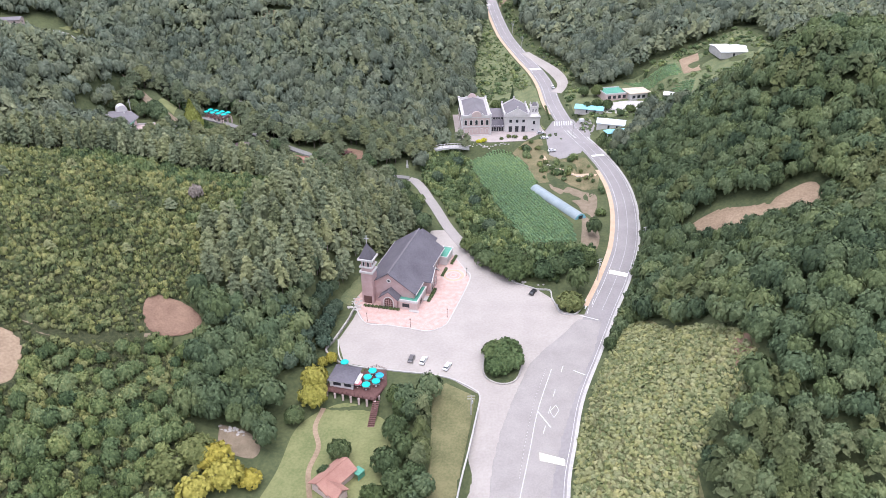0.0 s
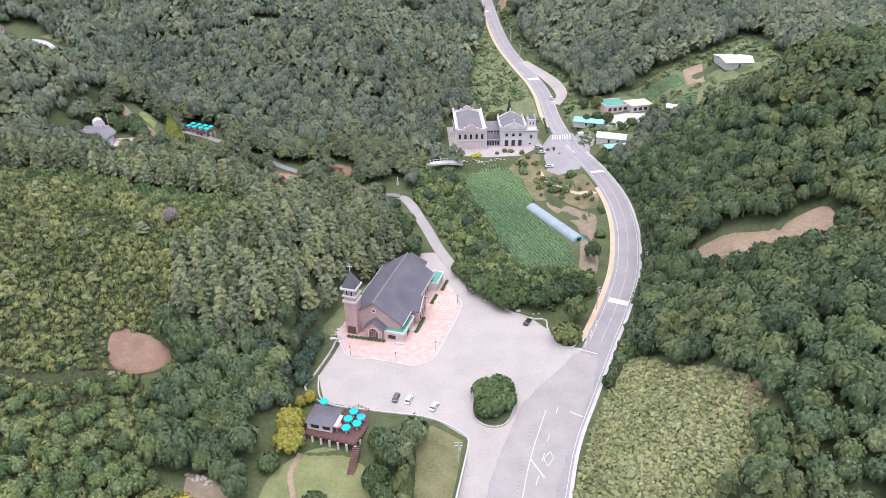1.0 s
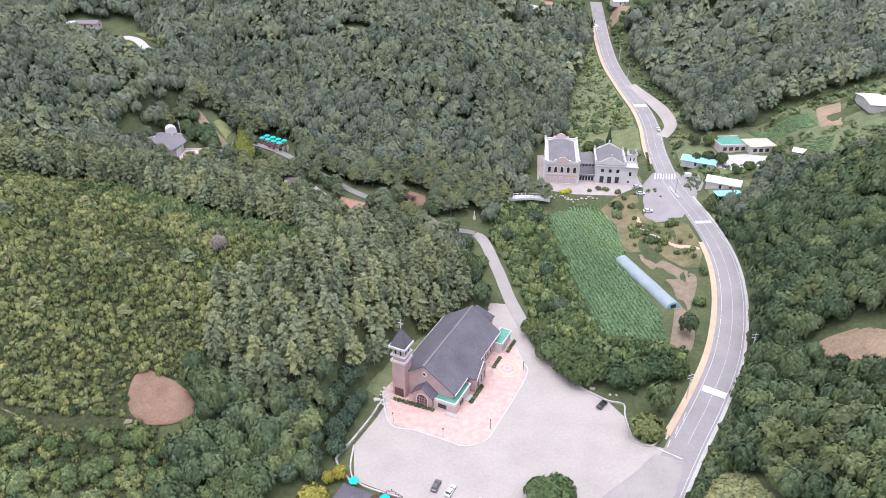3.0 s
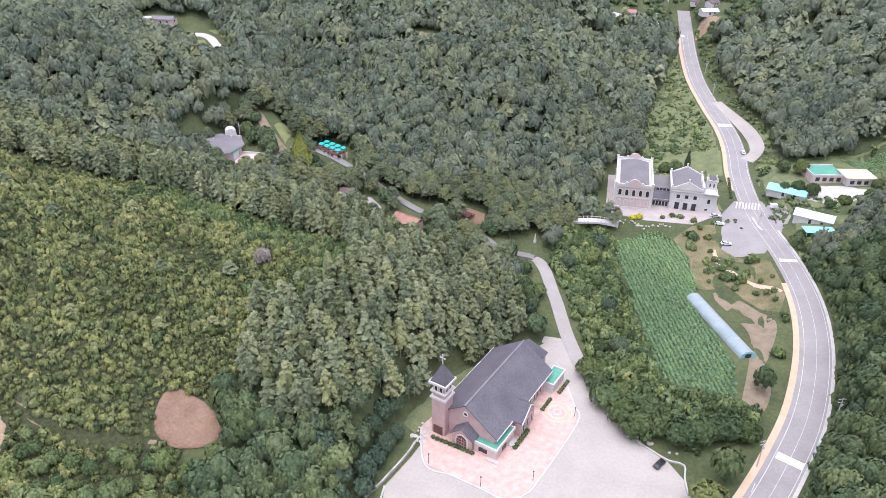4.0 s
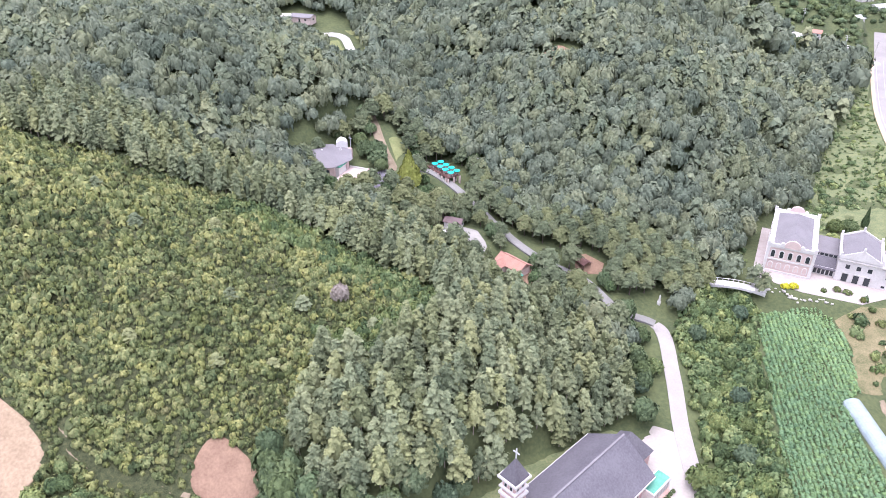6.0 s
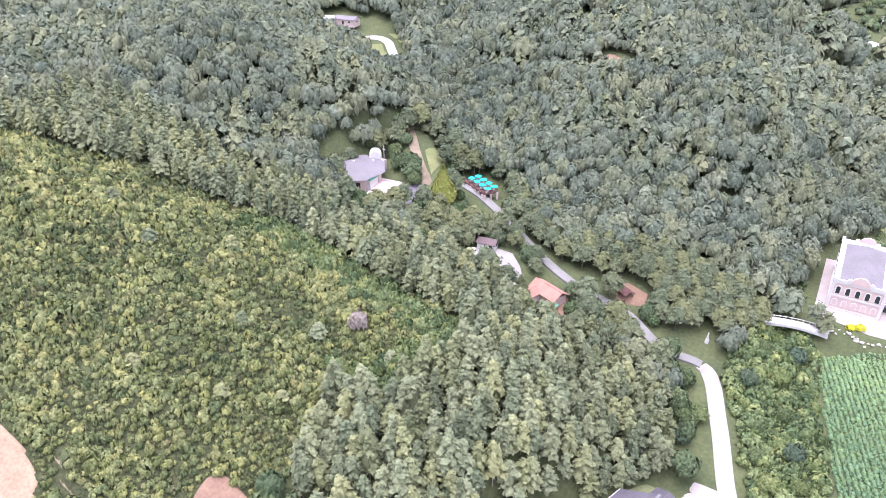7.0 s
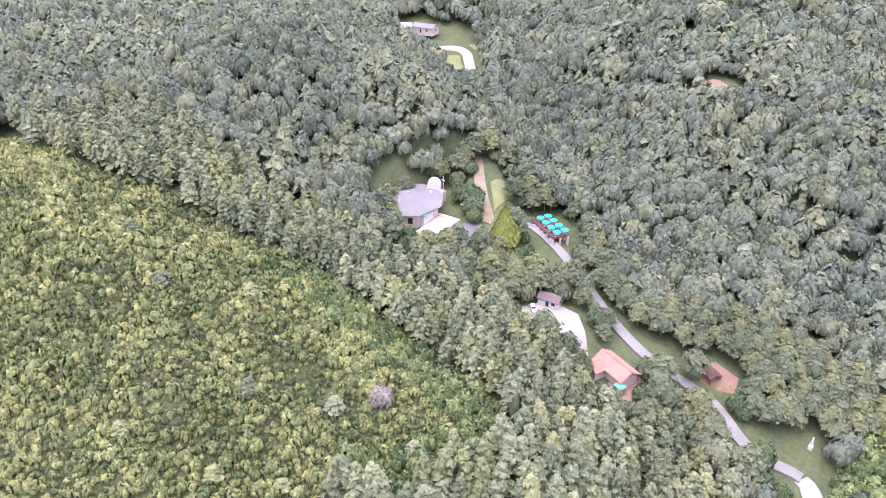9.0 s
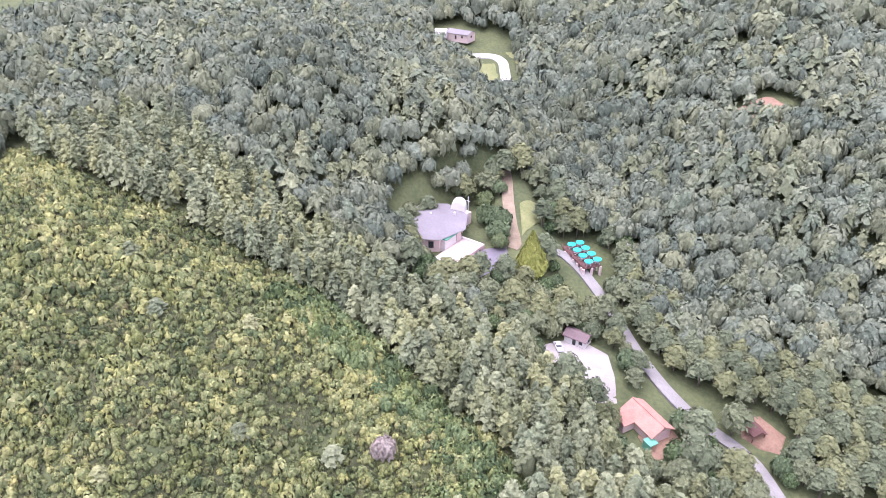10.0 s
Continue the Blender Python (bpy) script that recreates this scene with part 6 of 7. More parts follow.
for x, y in ((57.2, 231.5), (59.6, 237)):
    stripe("turn_arrow", [(x - 0.5, y - 1.4), (x, y), (x + 0.5, y + 1.4)], -0.3, 0.3, "white turn arrow on the road", lift=0.24)
    stripe("turn_arrow", [(x - 0.9, y + 0.6), (x, y + 0.3), (x + 0.5, y)], -0.2, 0.2, "white turn arrow on the road", lift=0.25)
divider = thing("lane_divider", pose(0, 0, 0), "low white and grey divider posts along the slip road", "barrier")
dl = smooth_line([(22.6, 145), (25.8, 159.2), (30.4, 176.8), (36.4, 193.8)], 1.4)
part("kerb", ribbon(bmesh.new(), dl, -0.3, 0.3, 0.35, 0.4, 0.1), CONCRETE, divider)
for q in dl:
    part("post", tube(bmesh.new(), (*q, 0.3), (*q, 0.95), 0.1, 0.1, 5), WHITE, divider)
island = smooth_line([(78.5, 392), (76.6, 397), (75.2, 403)], 1.0)
single("traffic_island", ribbon(bmesh.new(), island, -0.6, 0.6, 0.4, 0.4), CONCRETE, "narrow concrete traffic island at the crossing", "traffic island", kind="structure")


# ---- single trees, hedges and crops ----
def tree(name, m, radius, height, mat, label, category, group="", kind="broad", low=0.18, leaves=750, seed=1):
    """A tapered trunk with limbs and a crown of many leaf clumps."""
    rng = np.random.default_rng(seed)
    root = thing(name, m, label, category, group)
    bm = tube(bmesh.new(), (0, 0, -0.6), (0, 0, height * 0.72), 0.05 * radius + 0.1, 0.05, 7)
    for k in range(6):
        a, z = k * 1.05 + rng.random(), height * (low + 0.15 + 0.08 * k)
        tube(bm, (0, 0, z), (0.65 * radius * math.cos(a), 0.65 * radius * math.sin(a), z + 0.14 * height), 0.035 * radius, 0.02, 5)
    part("trunk", bm, BARK, root)
    f, tris, soft = crown_leaves(rng, kind, leaves)
    verts = f * np.array([radius, radius, height * (1 - low)]) + np.array([0, 0, height * low])
    tint = np.full(len(verts), 0.2 + 0.6 * rng.random())
    part("crown", leafy_mesh("crown", verts, tris, soft, mat, tint), mat, root)
    return root


DARKLEAF = foliage("dark garden foliage", (0.03, 0.048, 0.025), (0.085, 0.118, 0.053), (0.175, 0.2, 0.085))
BLUELEAF = foliage("blue-green foliage", (0.03, 0.048, 0.033), (0.082, 0.117, 0.075), (0.17, 0.2, 0.125))
OLIVE = foliage("olive foliage", (0.06, 0.08, 0.03), (0.14, 0.16, 0.06), (0.26, 0.26, 0.1))
for i, (x, y, r, h) in enumerate(((13.5, 284, 3.8, 7.5), (17, 278, 3.6, 7), (20.5, 270.5, 4.6, 8.5), (26.5, 264.5, 4.8, 9), (31.5, 259.5, 5.2, 9.5), (38, 261.5, 4.2, 8), (44.5, 259, 4.6, 8.5), (51, 260, 4.2, 8), (57.5, 262, 4.4, 8.5), (63.5, 262.5, 3.8, 7.5), (34, 267, 4.4, 8), (25, 273, 4.0, 7), (17, 286, 3.4, 6.5))):
    tree("lot_tree", pose(x - 1.2, y - 3.6, gz_at(x - 1.2, y - 3.6), 0, 0, 40 * i), 1.35 * r, h, DARKLEAF, "round dark green tree at the parking lot's edge", "tree", "trees by the lot", low=0.12, seed=10 + i)
GARDEN = foliage("bright garden foliage", (0.032, 0.055, 0.025), (0.085, 0.125, 0.05), (0.19, 0.225, 0.09))
for i, (x, y, r, h) in enumerate(((19.3, 194.2, 5.8, 6.0), (23.8, 196.8, 6.0, 6.8), (19.6, 200.6, 6.4, 7.6), (24.0, 203.2, 5.6, 6.4), (21.6, 198.4, 5.6, 8.2))):
    tree("island_tree", pose(x, y, 0.3, 0, 0, 70 * i), r, h, GARDEN, "spreading green tree on the kerbed island", "tree", "trees on the island", leaves=900, low=0.1, seed=330 + i)
tree("corner_tree", pose(50.8, 232.2, 0.9), 6.2, 7, OLIVE, "round clipped green tree on the corner island", "tree", leaves=1000, low=0.05, seed=4)
isl = smooth_line([(24.8, 210.5), (17, 206.5), (14.4, 198), (15.1, 190.8), (19.8, 187.2), (25.3, 189), (28.4, 198), (27, 206), (24.8, 210.5)], 1.0)
single("island_kerb", ribbon(bmesh.new(), isl, -0.25, 0.25, 0.55, 0.6, 0.0), STONE, "rough stone kerb of the tree island", "kerb", kind="structure")
single("island_bed", prism(bmesh.new(), [(q[0], q[1]) for q in isl[:-1]], 0.0, 0.45), EARTH, "grassy bed under the island tree", "flower bed", kind="structure")
isl = smooth_line([(46.6, 238), (46.2, 231.5), (48, 228), (52, 226.6), (55.5, 231), (58, 236)], 1.0)
single("corner_kerb", ribbon(bmesh.new(), isl, -0.2, 0.25, 0.6, 0.9), CONCRETE, "pale kerb of the corner island", "kerb", kind="structure")
for i, (x, y, r, h) in enumerate(((-40.5, 199.5, 2.6, 5), (-43.3, 197.5, 2.2, 4.5), (-44.8, 188.5, 5.6, 8), (-44.6, 181.8, 5.8, 8), (-41.9, 184.6, 2.4, 5.5), (-65, 146, 6.6, 8), (-76, 154, 7, 8), (-69.5, 152.5, 6.4, 7.5), (-82, 146, 6.6, 8), (-58, 147, 4.4, 5), (-72, 140, 6, 7))):
    tree("yellow_tree", pose(x, y, gz_at(x, y), 0, 0, 50 * i), r, h, YELLOW if i not in (6, 8) else OLIVE, "tree with yellow autumn leaves near the lawn", "tree", "yellow trees", low=0.1, leaves=600, seed=40 + i)
for i, (x, y, r, h) in enumerate(((-32.5, 157.5, 4.3, 7.5), (-49.5, 173.5, 4.0, 6.5), (-12.5, 174.5, 5.2, 9.5), (-15.5, 166, 5.0, 9), (-12, 158.5, 5.0, 9), (-17.5, 152, 5.2, 9), (-14, 144, 5.2, 9), (-9, 149, 4.0, 7), (-20, 138, 5, 9), (-9.5, 138, 4.5, 8), (-36, 150, 2.6, 4.5), (-16, 180.5, 4.0, 7.5))):
    tree("garden_tree", pose(x, y, gz_at(x, y), 0, 0, 35 * i), r, h, DARKLEAF, "dark green garden tree beside the lawn", "tree", "trees by the lawn", low=0.12, seed=60 + i)
tree("golden_conifer", pose(-133, 356.5, 32.0), 7.4, 15.5, foliage("golden foliage", (0.11, 0.13, 0.03), (0.22, 0.24, 0.06), (0.36, 0.36, 0.12)), "tall pointed golden-green conifer by the round hall", "tree", kind="conifer", low=0.03, leaves=2600, seed=5)
for i, (x, y, r, h) in enumerate(((-47.5, 216, 3.8, 7), (-50.5, 222, 4.2, 8), (-52, 209, 4.6, 8), (-58, 213, 5, 9), (-66, 205, 5, 9), (-73, 206, 5.4, 10), (-80, 209, 5, 9), (-64, 216, 5, 9), (-58, 203, 4.5, 8), (-49, 228, 3.5, 7), (-72, 196, 4.5, 8), (-44.5, 209, 3.6, 6.5), (-46, 214.5, 3.8, 7), (-45, 220.5, 3.8, 7), (-44.5, 226.5, 3.6, 7), (-43, 232, 3.2, 6), (-48, 235, 4.2, 8), (-46.5, 241.5, 4, 8), (-54, 229, 4.6, 9), (-56, 220, 4.6, 9), (-53, 238, 4.6, 9), (-50, 203, 4, 7), (-48.5, 198, 3.6, 6.5), (-55, 196, 4.2, 7.5), (-63, 196, 4.6, 8))):
    tree("blue_green_tree", pose(x, y, gz_at(x, y), 0, 0, 50 * i), r, h, BLUELEAF, "blue-green broadleaf tree west of the lot", "tree", "trees west of the lot", low=0.1, leaves=700, seed=90 + i)
for i, (x, y, r, h) in enumerate(((40.5, 453, 4.6, 6.5), (35, 451, 4.2, 6), (46.5, 460, 2.2, 10))):
    tree("dark_tree", pose(x, y, gz_at(x, y)), r, h, DARKLEAF, "dark tree behind the white hall", "tree", "trees behind the halls", kind="conifer" if i == 2 else "broad", low=0.05, seed=120 + i)
for i, (x, y, r, h) in enumerate(((94, 386, 3.4, 5), (90, 424, 3, 6), (96, 424, 4, 7), (102, 422, 4, 7), (100, 446, 4.5, 8), (92, 448, 4, 7), (108, 410, 3, 4), (114, 412, 3.5, 5), (126, 420, 3, 5), (133, 436, 3, 5))):
    tree("farm_tree", pose(x, y, gz_at(x, y)), r, h, DARKLEAF, "green tree near the farm buildings", "tree", "trees by the farm", low=0.1, leaves=450, seed=140 + i)
for i, (x, y, r, h) in enumerate(((-152, 361, 5.0, 8), (-156, 366, 5.4, 9), (-148, 357.5, 3.6, 6), (-163, 367, 5.0, 8), (-192, 366, 4, 7), (-195, 354, 4, 7), (-182, 372, 4, 7), (-172, 376, 4, 7))):
    tree("yard_tree", pose(x, y, gz_at(x, y)), r, h, LEAF, "green tree beside the round hall's steps", "tree", "trees by the round hall", low=0.1, seed=160 + i)
tree("yellow_shrub", pose(21, 387.5, 11.2), 1.9, 1.8, foliage("yellow shrub foliage", (0.3, 0.3, 0.02), (0.5, 0.46, 0.03), (0.65, 0.58, 0.06)), "round yellow shrub in the forecourt bed", "shrub", "yellow shrubs", kind="bush", low=0.0, leaves=260, seed=7)
tree("yellow_shrub", pose(23.8, 389, 11.3), 2.1, 2.0, bpy.data.materials["yellow shrub foliage"], "round yellow shrub in the forecourt bed", "shrub", "yellow shrubs", kind="bush", low=0.0, leaves=260, seed=8)
for i, (x, y) in enumerate(((34.4, 391.5), (38.9, 394.5), (42.5, 394.5), (48, 391), (51.5, 387), (54.8, 381), (55.8, 370), (57.5, 364), (60, 358), (63, 352), (65, 346), (68, 352), (66, 360), (70, 358), (71, 366), (75, 352), (73, 345), (77, 344))):
    tree("clipped_shrub", pose(x, y, gz_at(x, y)), 1.3 + 0.4 * (i % 3), 1.7 + 0.4 * (i % 2), OLIVE if i % 2 else DARKLEAF, "clipped round shrub in the bed by the crossing", "shrub", "shrubs by the crossing", kind="bush", low=0.0, leaves=150, seed=170 + i)
for i in range(9):
    y = 421 + 2.6 * i
    tree("hedge_shrub", pose(66.6, y, gz_at(66.6, y)), 0.9, 1.3, DARKLEAF, "low clipped shrub along the pavement", "shrub", "shrubs along the pavement", kind="bush", low=0.0, leaves=60, seed=190 + i)
single("verge_lawn", prism(bmesh.new(), [(60.5, 408), (66, 408), (67.5, 428), (66, 440), (61, 440)], 11.2, 11.62), GRASS, "strip of mown grass beside the white hall", "lawn", kind="structure")
single("rear_meadow", sheet(bmesh.new(), [(30, 444), (64, 446), (64, 478), (52, 482), (34, 470)], 0.16, 2), MEADOW, "green grass plot behind the halls", "grass", kind="structure")

# pines with broad flat crowns along the lane
parents = [tree("lane_pine", pose(-29, 353, gz_at(-29, 353)), 4.2, 9.5, LANEPINE, "red pine with a broad layered crown beside the lane", "tree", "pines along the lane", kind="umbrella", low=0.25, leaves=420, seed=200)]
parents.append(tree("lane_pine", pose(-36, 349.5, gz_at(-36, 349.5)), 3.8, 8.5, LANEPINE, "red pine with a broad layered crown beside the lane", "tree", "pines along the lane", kind="umbrella", low=0.25, leaves=420, seed=201))
parents.append(tree("lane_pine", pose(-24, 363, gz_at(-24, 363)), 4.4, 10.0, LANEPINE, "red pine with a broad layered crown beside the lane", "tree", "pines along the lane", kind="umbrella", low=0.25, leaves=420, seed=202))
pts, rng = scatter(4.9, -125, -4, 345, 395, 8)
northside = [(-14, 352), (-6, 372), (-12, 384), (-34, 384), (-60, 374), (-84, 372), (-104, 388), (-116, 384), (-98, 360), (-80, 356), (-60, 352), (-44, 361), (-40, 352), (-30, 345), (-22, 346)]
for i, (x, y) in enumerate(pts):
    if outside(northside, x, y) <= 0 and along(LANE, x, y)[0] > 3.3 and math.hypot(x + 19, y - 346) > 8.5 and math.hypot(x + 49, y - 353) > 6.5:
        copy_thing(parents[i % 3], pose(x, y, gz_at(x, y), 0, 0, 77 * i))
pts, rng = scatter(4.5, -180, -20, 318, 400, 9)
keep = (outside(PARK, pts[:, 0], pts[:, 1]) <= 0) & (outside(northside, pts[:, 0], pts[:, 1]) > 2) & (along(LANE, pts[:, 0], pts[:, 1])[0] > 3.5)
keep &= np.hypot(pts[:, 0] + 49, pts[:, 1] - 353) > 6.5
for poly, margin in (([(-82, 351), (-66, 347), (-48, 347), (-31, 338), (-31, 332), (-48, 340), (-66, 340.5), (-80, 345)], 0), (ROUND_YARD, 2), (PARKING, 2.5), (CABIN_YARD, 1.5), ([(-138, 379), (-121, 369), (-116, 377), (-133, 386)], 5.5), ([(-136, 374), (-121, 366), (-108, 362), (-112, 356), (-126, 362)], 1), ([(-170, 395), (-152, 390), (-148, 372), (-160, 372)], 0)):
    keep &= outside(poly, pts[:, 0], pts[:, 1]) > margin
pts = pts[keep & (np.hypot(pts[:, 0] + 133, pts[:, 1] - 356.5) > 8) & (np.hypot(pts[:, 0] + 150, pts[:, 1] - 372) > 3)]
for i, (x, y) in enumerate(pts):
    if i < 4:
        parents.append(tree("park_tree", pose(x, y, gz_at(x, y)), 3.2, 6.0, (LANEPINE, LEAF, LUSH, LANEPINE)[i], "leafy tree in the side valley's park", "tree", "park trees", low=0.1, leaves=420, seed=210 + i))
    else:
        k = 0.7 + 0.75 * rng.random()
        copy_thing(parents[(0, 3, 1, 4, 2, 5, 6)[i % 7]], pose(x, y, gz_at(x, y), 0, 0, 61 * i) @ Matrix.Diagonal((k, k, k * (0.85 + 0.3 * rng.random()), 1)))

for i, (x, y, r, h) in enumerate(((12, 303, 3.4, 6), (7, 312, 3.0, 5), (16, 318, 3.2, 5.5), (3, 325, 3.6, 6.5), (10, 334, 2.8, 4.5), (-3, 342, 3.2, 6), (5, 350, 3.6, 6), (-2, 358, 3.0, 5.5), (8, 364, 3.4, 5.5), (0, 370, 2.6, 4.5), (20, 306, 2.6, 4), (22, 292, 3.6, 6), (28, 282, 3.4, 6), (15, 294, 3.0, 5), (-14, 308, 3.4, 7), (-12, 318, 3.0, 6), (-20, 330, 3.2, 6.5), (-24, 320, 3.6, 7.5))):
    tree("stream_tree", pose(x, y, gz_at(x, y), 0, 0, 47 * i), 1.15 * r, h, (LUSH, DARKLEAF, BLUELEAF)[i % 3], "leafy tree between the lane and the stream", "tree", "trees along the stream", low=0.08, leaves=520, seed=300 + i)

# thickets in the stream bed, tall weeds and valley meadows
pts, rng = scatter(2.1, -20, 90, 240, 396, 10)
x, y = pts[:, 0], pts[:, 1]
keep = ((outside(STREAM, x, y) <= 0) | ((outside(EASTBANK, x, y) <= 0) & (rng.random(len(x)) < 0.1) & (outside([(62, 274), (68, 271), (72, 282), (72, 296), (78, 326), (62, 342), (46, 334), (60, 296)], x, y) > 1.5) & (outside([(60, 374), (66, 369), (78, 372), (84, 386), (66, 404)], x, y) > 1))) & (outside(CROPS, x, y) > 1.5) & (along(LANE, x, y)[0] > 5.0) & (outside(LOT, x, y) > 1.5) & (along(ROAD, x, y)[0] > 7.5) & ~((np.abs(x - 58) < 8) & (np.abs(y - 249) < 8))
pts = pts[keep]
wood("stream_thicket", "bush", LUSH, "tangled shrubs and weeds along the stream", "shrubs", np.column_stack([pts, 0.6 + 1.1 * rng.random(len(pts)) ** 2, rng.random(len(pts))]), 1.6, 2.3, ((9999, 44),))
pts, rng = scatter(2.6, -10, 210, 380, 720, 11)
x, y = pts[:, 0], pts[:, 1]
keep = (outside(NORTHVALLEY, x, y) <= 2) & (along(ROAD, x, y)[0] > 9) & (outside(SQUARE, x, y) > 2) & (outside(FARMYARD, x, y) > 0.5) & (rng.random(len(x)) < 0.6)
for poly in ([(30, 444), (64, 446), (64, 478), (52, 482), (34, 470)], [(118, 468), (155, 462), (170, 466), (163, 436), (150, 440), (130, 450)], [(140, 434), (158, 428), (148, 404), (140, 416)], [(82, 430), (104, 430), (104, 448), (82, 448)], [(90, 386), (110, 384), (112, 402), (90, 406)], [(168, 428), (194, 428), (194, 454), (168, 454)]):
    keep &= outside(poly, x, y) > 1
keep &= along([(77, 468, 0), (83.5, 482, 0), (81, 505, 0), (73, 530, 0), (64, 552, 0)], x, y)[0] > 5
pts = pts[keep]
wood("valley_weeds", "bush", LUSH, "weeds and low shrubs in the upper valley", "shrubs", np.column_stack([pts, 0.4 + 1.1 * rng.random(len(pts)) ** 3, rng.random(len(pts))]), 1.8, 1.6, ((9999, 24),))
pts, rng = scatter(2.7, 50, 125, 205, 395, 13)
x, y = pts[:, 0], pts[:, 1]
away = along(ROAD, x, y)[0]
east = x > np.interp(y, [q[1] for q in ROAD], [q[0] for q in ROAD])
pts = pts[east & (away > 9.2) & (away < 19) & (outside(SANDSPOT, x, y) > 2) & (outside([(90, 386), (110, 384), (112, 402), (90, 406)], x, y) > 1) & (outside(GRASSBANK, x, y) > 1) & (outside([(97.5, 379), (105, 382), (104, 369), (99, 368)], x, y) > 1)]
wood("verge_shrubs", "bush", LEAF, "dark green shrubs and saplings along the road's gutter", "shrubs", np.column_stack([pts, 0.7 + 0.8 * rng.random(len(pts)), rng.random(len(pts))]), 2.1, 3.6, ((9999, 64),))
pts, rng = scatter(1.15, 30, 95, 105, 220, 12)
x, y = pts[:, 0], pts[:, 1]
pts = pts[(outside(GRASSBANK, x, y) <= 1.5) & (along(ROAD, x, y)[0] > 8.2)]
wood("bank_grass", "bush", foliage("tall bank grass", (0.12, 0.145, 0.062), (0.23, 0.245, 0.115), (0.35, 0.34, 0.175), rust=(0.27, 0.235, 0.135), speckle=0.4, spread=0.5), "tall grass tussocks on the roadside bank", "grass", np.column_stack([pts, 0.6 + 0.7 * rng.random(len(pts)), rng.random(len(pts))]), 1.05, 0.85, ((9999, 16),))


def crop(name, outline, bearing, gap, plant, mat, label, size):
    """Plants in straight rows within an outline."""
    c, s = math.cos(radians(bearing)), math.sin(radians(bearing))
    u, v = np.meshgrid(np.arange(-120, 120, plant), np.arange(-120, 120, gap))
    mx, my = np.mean([q[0] for q in outline]), np.mean([q[1] for q in outline])
    rng = np.random.default_rng(3)
    x = (mx + u * c - v * s).ravel() + rng.normal(0, 0.08, u.size)
    y = (my + u * s + v * c).ravel() + rng.normal(0, 0.08, u.size)
    inside = outside(outline, x, y) <= 0
    x, y = x[inside], y[inside]
    n = len(x)
    light = 0.25 + 0.5 * np.clip((y - 345 + 0.9 * (x - 30)) / 12, 0, 1) if name == "cabbage_rows" else np.full(n, 0.4)
    return wood(name, "bush", mat, label, "crops", np.column_stack([x, y, 0.8 + 0.4 * rng.random(n), light + 0.25 * rng.random(n)]), size, size * 1.1, ((9999, 9),))


crop("cabbage_rows", CROPS, 108, 1.55, 0.75, CROP, "rows of blue-green cabbages in the valley field", 0.74)
crop("bean_rows", [(122, 466), (153, 461), (152, 443), (131, 452)], 150, 1.6, 0.9, CROP, "rows of green crops in the upper field", 0.7)
crop("garden_rows", [(97.5, 379), (105, 382), (104, 369), (99, 368)], 60, 1.5, 0.8, CROP, "rows of vegetables in a small garden", 0.6)
crop("garden_rows", [(144, 432), (156, 427), (147, 406), (143, 417)], 110, 1.6, 0.8, CROP, "rows of vegetables on the slope", 0.6)
single("ploughed_plot", sheet(bmesh.new(), [(156, 464), (168, 464), (162, 437), (153, 441)], 0.3, 1.5), SAND, "ploughed bare plot on the slope", "field", kind="structure")

# rocks along the stream, by the tower and under the kerb trees
def boulder(seed):
    rng = np.random.default_rng(seed)
    bm = bmesh.new()
    bmesh.ops.create_icosphere(bm, subdivisions=1, radius=1.0)
    for v in bm.verts:
        v.co *= 0.75 + 0.5 * rng.random()
        v.co.z *= 0.6
    return mesh_of("boulder", bm, STONE)


rocks = [boulder(k) for k in range(4)]
rng = np.random.default_rng(21)
spots = [(-38.5 + 5 * rng.random(), 233 + 9 * rng.random()) for _ in range(36)] + [(q * 12 - 2 + rng.normal(0, 1.2), 372 + q * 12 + rng.normal(0, 1.2)) for q in rng.random(30)] + [(14 + 24 * q, 383.5 + 1.5 * math.sin(9 * q) + rng.normal(0, 0.6)) for q in rng.random(34)] + [(30 + 14 * q, 254 - 4 * q + rng.normal(0, 0.5)) for q in rng.random(8)] + [(-73 + 9 * q, 168.5 - 3 * q + rng.normal(0, 0.7)) for q in rng.random(26)] + [(58 + 22 * q, 362 - 18 * q + rng.normal(0, 0.4)) for q in rng.random(24)]
for i, (x, y) in enumerate(spots):
    ob = new("boulder", rocks[i % 4])
    k = 0.35 + 0.5 * rng.random()
    ob.matrix_world = pose(x, y, gz_at(x, y) + 0.15, 0, 0, 360 * rng.random()) @ Matrix.Diagonal((k, k, k, 1))
    tagged(ob, "pale grey boulder in the rock bank", "boulder", "boulders")

# hedges beside the church walls
for i, (x, y, w) in enumerate([(-31.8 + 1.5 * k, 235.6 - 0.35 * k, 0.9) for k in range(10)] + [(-6.0 + 0.42 * k, 238.5 + 1.4 * k, 0.9) for k in range(7)] + [(-0.4 + 0.42 * k, 258 + 1.4 * k, 0.8) for k in range(5)] + [(3.8 + 0.4 * k, 268 + 1.3 * k, 0.8) for k in range(6)]):
    tree("hedge_bush", pose(x, y, 0.2), w, 1.1, DARKLEAF, "low clipped hedge bush beside the church wall", "hedge", "hedge round the church", kind="bush", low=0.0, leaves=70, seed=230 + i)

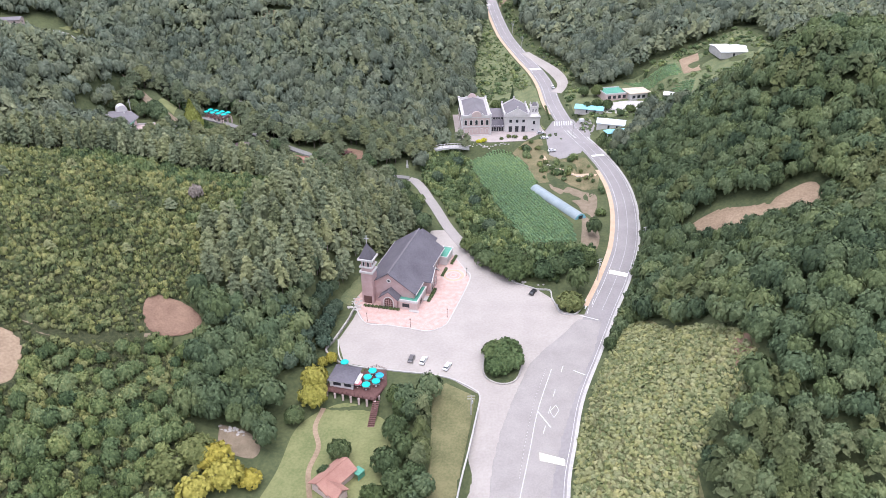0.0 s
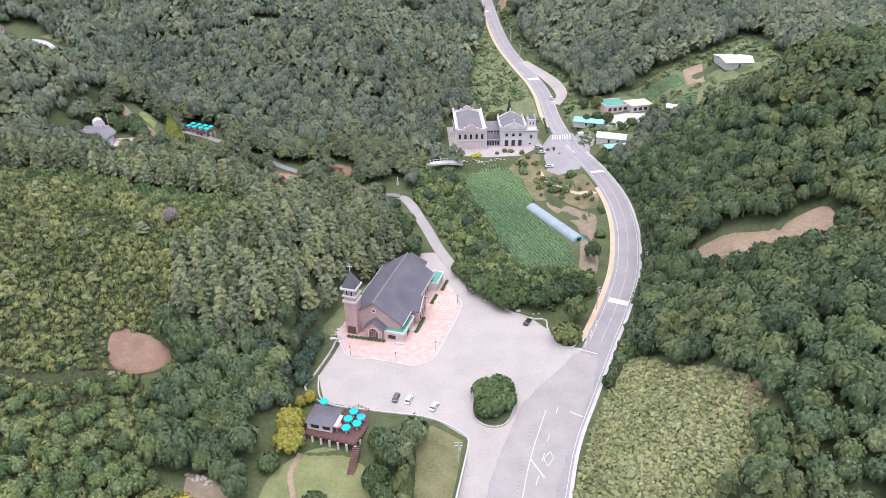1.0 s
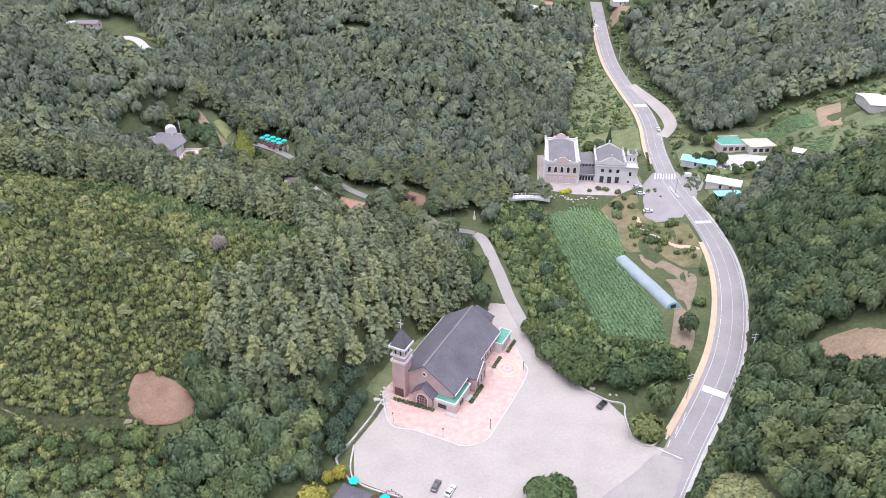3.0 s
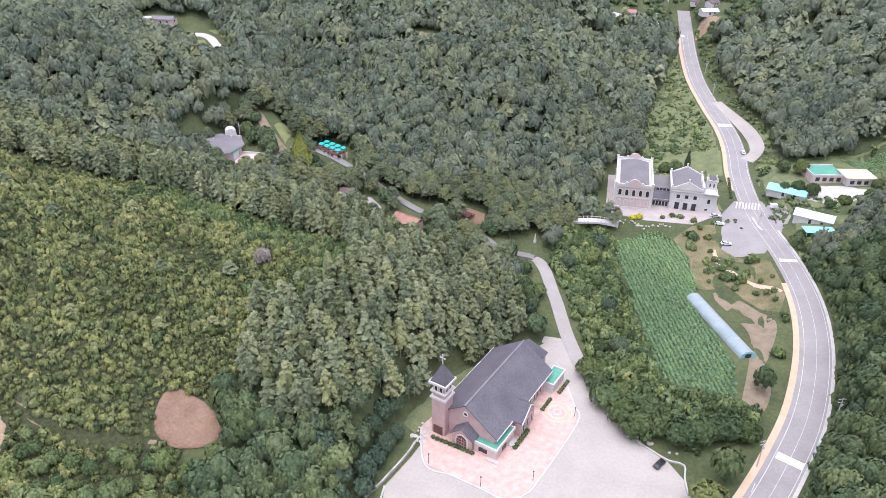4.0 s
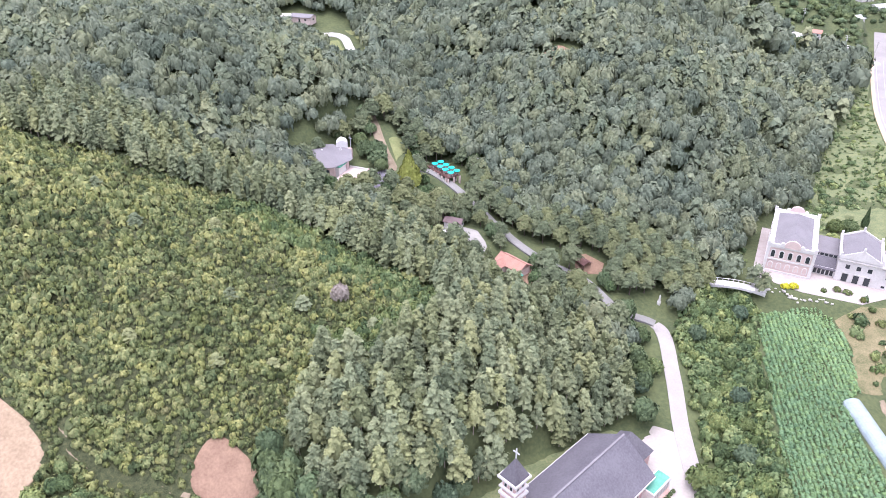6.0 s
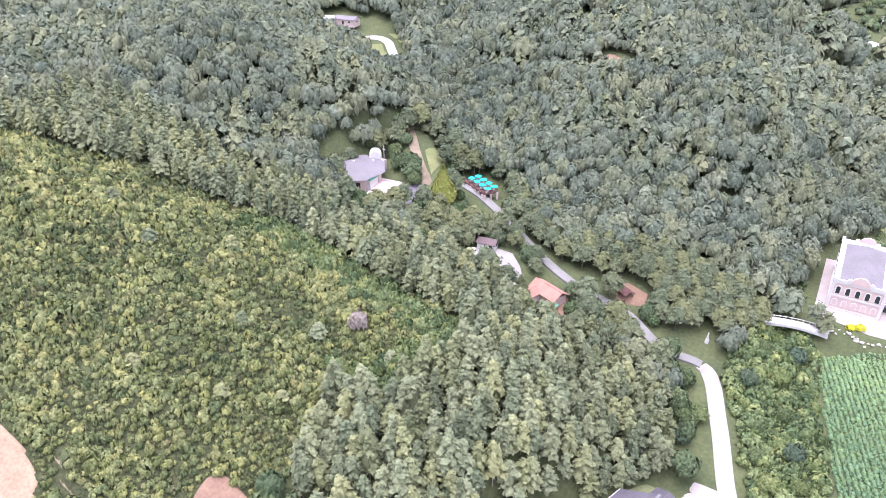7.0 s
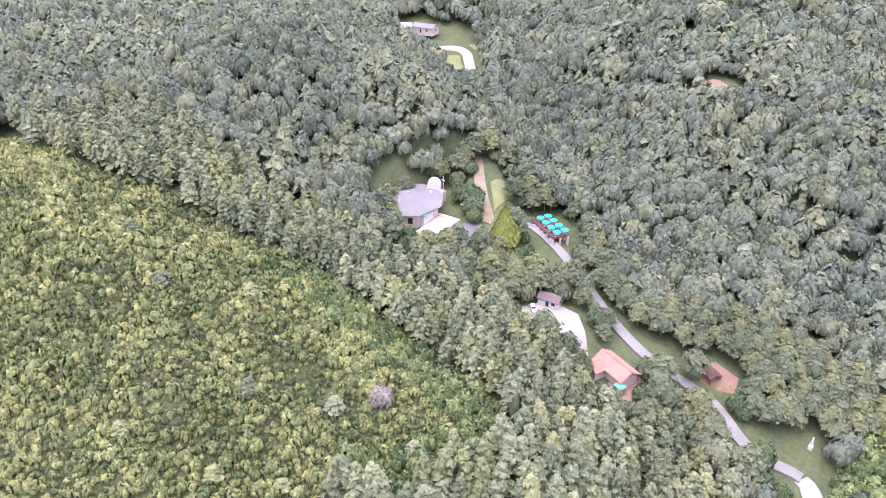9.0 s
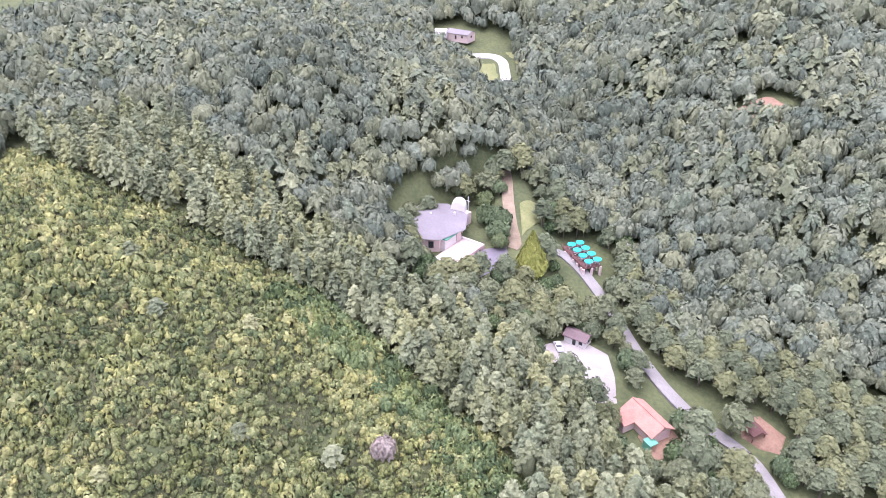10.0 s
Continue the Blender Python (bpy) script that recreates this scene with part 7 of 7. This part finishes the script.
# the village at the head of the valley and the house in the far glade
for i, (x, y, w, d, mat) in enumerate(((-5, 668, 9, 7, ORANGE), (56, 700, 13, 9, PALEBLUE), (62, 716, 9, 7, BROWNROOF), (22, 735, 14, 9, WHITESHEET), (48, 760, 10, 8, BROWNROOF), (64, 772, 12, 8, PALEBLUE), (36, 790, 11, 8, WHITESHEET), (76, 800, 10, 8, TAN), (56, 812, 12, 9, GREYROOF), (80, 770, 10, 8, WHITESHEET), (24, 820, 12, 8, PALEBLUE), (90, 830, 12, 9, BROWNROOF))):
    shed("village_house", pose(x, y, gz_at(x + w / 2, y + d / 2), 0, 0, 20 * (i % 4)), w, d, 2.8, 4.6, WHITE, mat, "low village house at the head of the valley", "house", "x")
single("village_road", ribbon(bmesh.new(), smooth_line([(44, 684), (20, 676), (-8, 664), (-36, 656), (-60, 662)], 3), -3, 3, 0.3, 0.6), CONCRETE, "pale road into the village", "road", kind="structure")
single("village_yard", sheet(bmesh.new(), [(53, 676), (62, 680), (70, 698), (56, 706), (52, 694)], 0.4, 2), SAND, "bare yard by the village houses", "yard", kind="structure")
shed("glade_house", pose(-296, 478, 61.5, 0, 0, 12), 14, 8, 3.0, 4.6, PALEBRICK, GREYROOF, "low pale house in the far glade", "house", "x")
vroot = thing("glade_tank", pose(-301, 474, 62), "white barrel-shaped tank beside the glade house", "tank")
vault(vroot, pose(0, 0, 0, 0, 0, -60), 2.5, 7)
single("glade_lane", ribbon(bmesh.new(), smooth_line([(-276, 470), (-266, 481), (-256, 480), (-247, 472), (-238, 463), (-228, 454)], 2.5), -2.6, 2.6, 0.5, 0.8), CONCRETE, "pale lane through the far glade", "road", kind="structure")
single("glade_lawn", sheet(bmesh.new(), [(-268, 468), (-258, 476), (-246, 466), (-238, 456), (-250, 458)], 0.3, 2), GRASS, "pale lawn in the far glade", "lawn", kind="structure")
single("glade_meadow", sheet(bmesh.new(), [(-262, 490), (-246, 482), (-234, 470), (-218, 456), (-214, 464), (-232, 486), (-250, 496)], 0.3, 2), GRASS, "bright green meadow strip in the far glade", "grass", kind="structure")
single("hall_lawn", sheet(bmesh.new(), [(-160, 382), (-158.2, 391), (-149, 381), (-147.5, 369)], 0.35, 1.2), GRASS, "small mown lawn beside the upper lane", "lawn", kind="structure")
# statue on a plinth by the fork
statue = thing("statue", pose(-19.5, 351, gz_at(-19.5, 351)), "white stone statue on a plinth by the fork", "statue")
bm = boxes((-0.6, 0.6, -0.6, 0.6, -0.4, 1.2))
tube(bm, (0, 0, 1.2), (0, 0, 3.6), 0.45, 0.25, 8)
tube(bm, (0, 0, 3.6), (0, 0, 4.1), 0.25, 0.2, 8)
part("figure", bm, WHITE, statue)

# round ornament in the paving east of the church
ornament = thing("paving_ornament", pose(4.4, 258.6, 0.222), "round pale ornament of concentric rings in the pink paving", "paving")
for r0, r1, mat in ((4.7, 5.1, CONCRETE), (3.6, 4.7, PATHPAVE), (2.8, 3.2, CONCRETE), (1.0, 1.4, CONCRETE)):
    bm = bmesh.new()
    a, b = ([bm.verts.new((r * math.cos(k * 0.19635), r * math.sin(k * 0.19635), 0.006)) for k in range(32)] for r in (r0, r1))
    for k in range(32):
        bm.faces.new((a[k], b[k], b[(k + 1) % 32], a[(k + 1) % 32]))
    part("ring", bm, mat, ornament)
pts, rng = scatter(5.0, -70, 112, 648, 852, 18)
x, y = pts[:, 0], pts[:, 1]
keep = (outside(VILLAGE, x, y) <= 0) & (along(ROAD, x, y)[0] > 9) & (rng.random(len(x)) < 0.55) & (along([(44, 684, 0), (20, 676, 0), (-8, 664, 0), (-36, 656, 0), (-60, 662, 0)], x, y)[0] > 7)
for hx, hy in ((-5, 668), (56, 700), (62, 716), (22, 735), (48, 760), (64, 772), (36, 790), (76, 800), (56, 812), (80, 770), (24, 820), (90, 830)):
    keep &= np.hypot(x - hx - 5, y - hy + 1) > 11
pts = pts[keep]
wood("village_trees", "broad", LEAF, "garden trees and shrubs round the village houses", "trees", np.column_stack([pts, 0.5 + 0.6 * rng.random(len(pts)), rng.random(len(pts))]), 3.6, 5.0, ((9999, 70),), 0.05)
tree("dead_tree", pose(-104, 267, gz_at(-104, 267), 0, 0, 20), 3.6, 7.5, foliage("dry grey twigs", (0.16, 0.13, 0.11), (0.27, 0.23, 0.2), (0.38, 0.33, 0.29)), "leafless grey dead tree among the scrub", "tree", kind="broad", low=0.15, leaves=399, seed=400)
for i, (x, y, r, h) in enumerate(((-112, 258, 3.2, 5), (-96, 250, 2.6, 4), (-128, 244, 2.8, 4.5), (-150, 262, 3.0, 5), (-118, 226, 2.6, 4), (-168, 246, 3.0, 4.5), (-88, 262, 2.8, 5), (-140, 216, 2.6, 4), (-190, 250, 3.0, 5), (-106, 236, 2.4, 3.5))):
    tree("young_pine", pose(x, y, gz_at(x, y), 0, 0, 33 * i), r, h, PINE, "young pale green pine standing in the scrub", "tree", "young pines in the scrub", kind="pine", low=0.05, leaves=420, seed=410 + i)
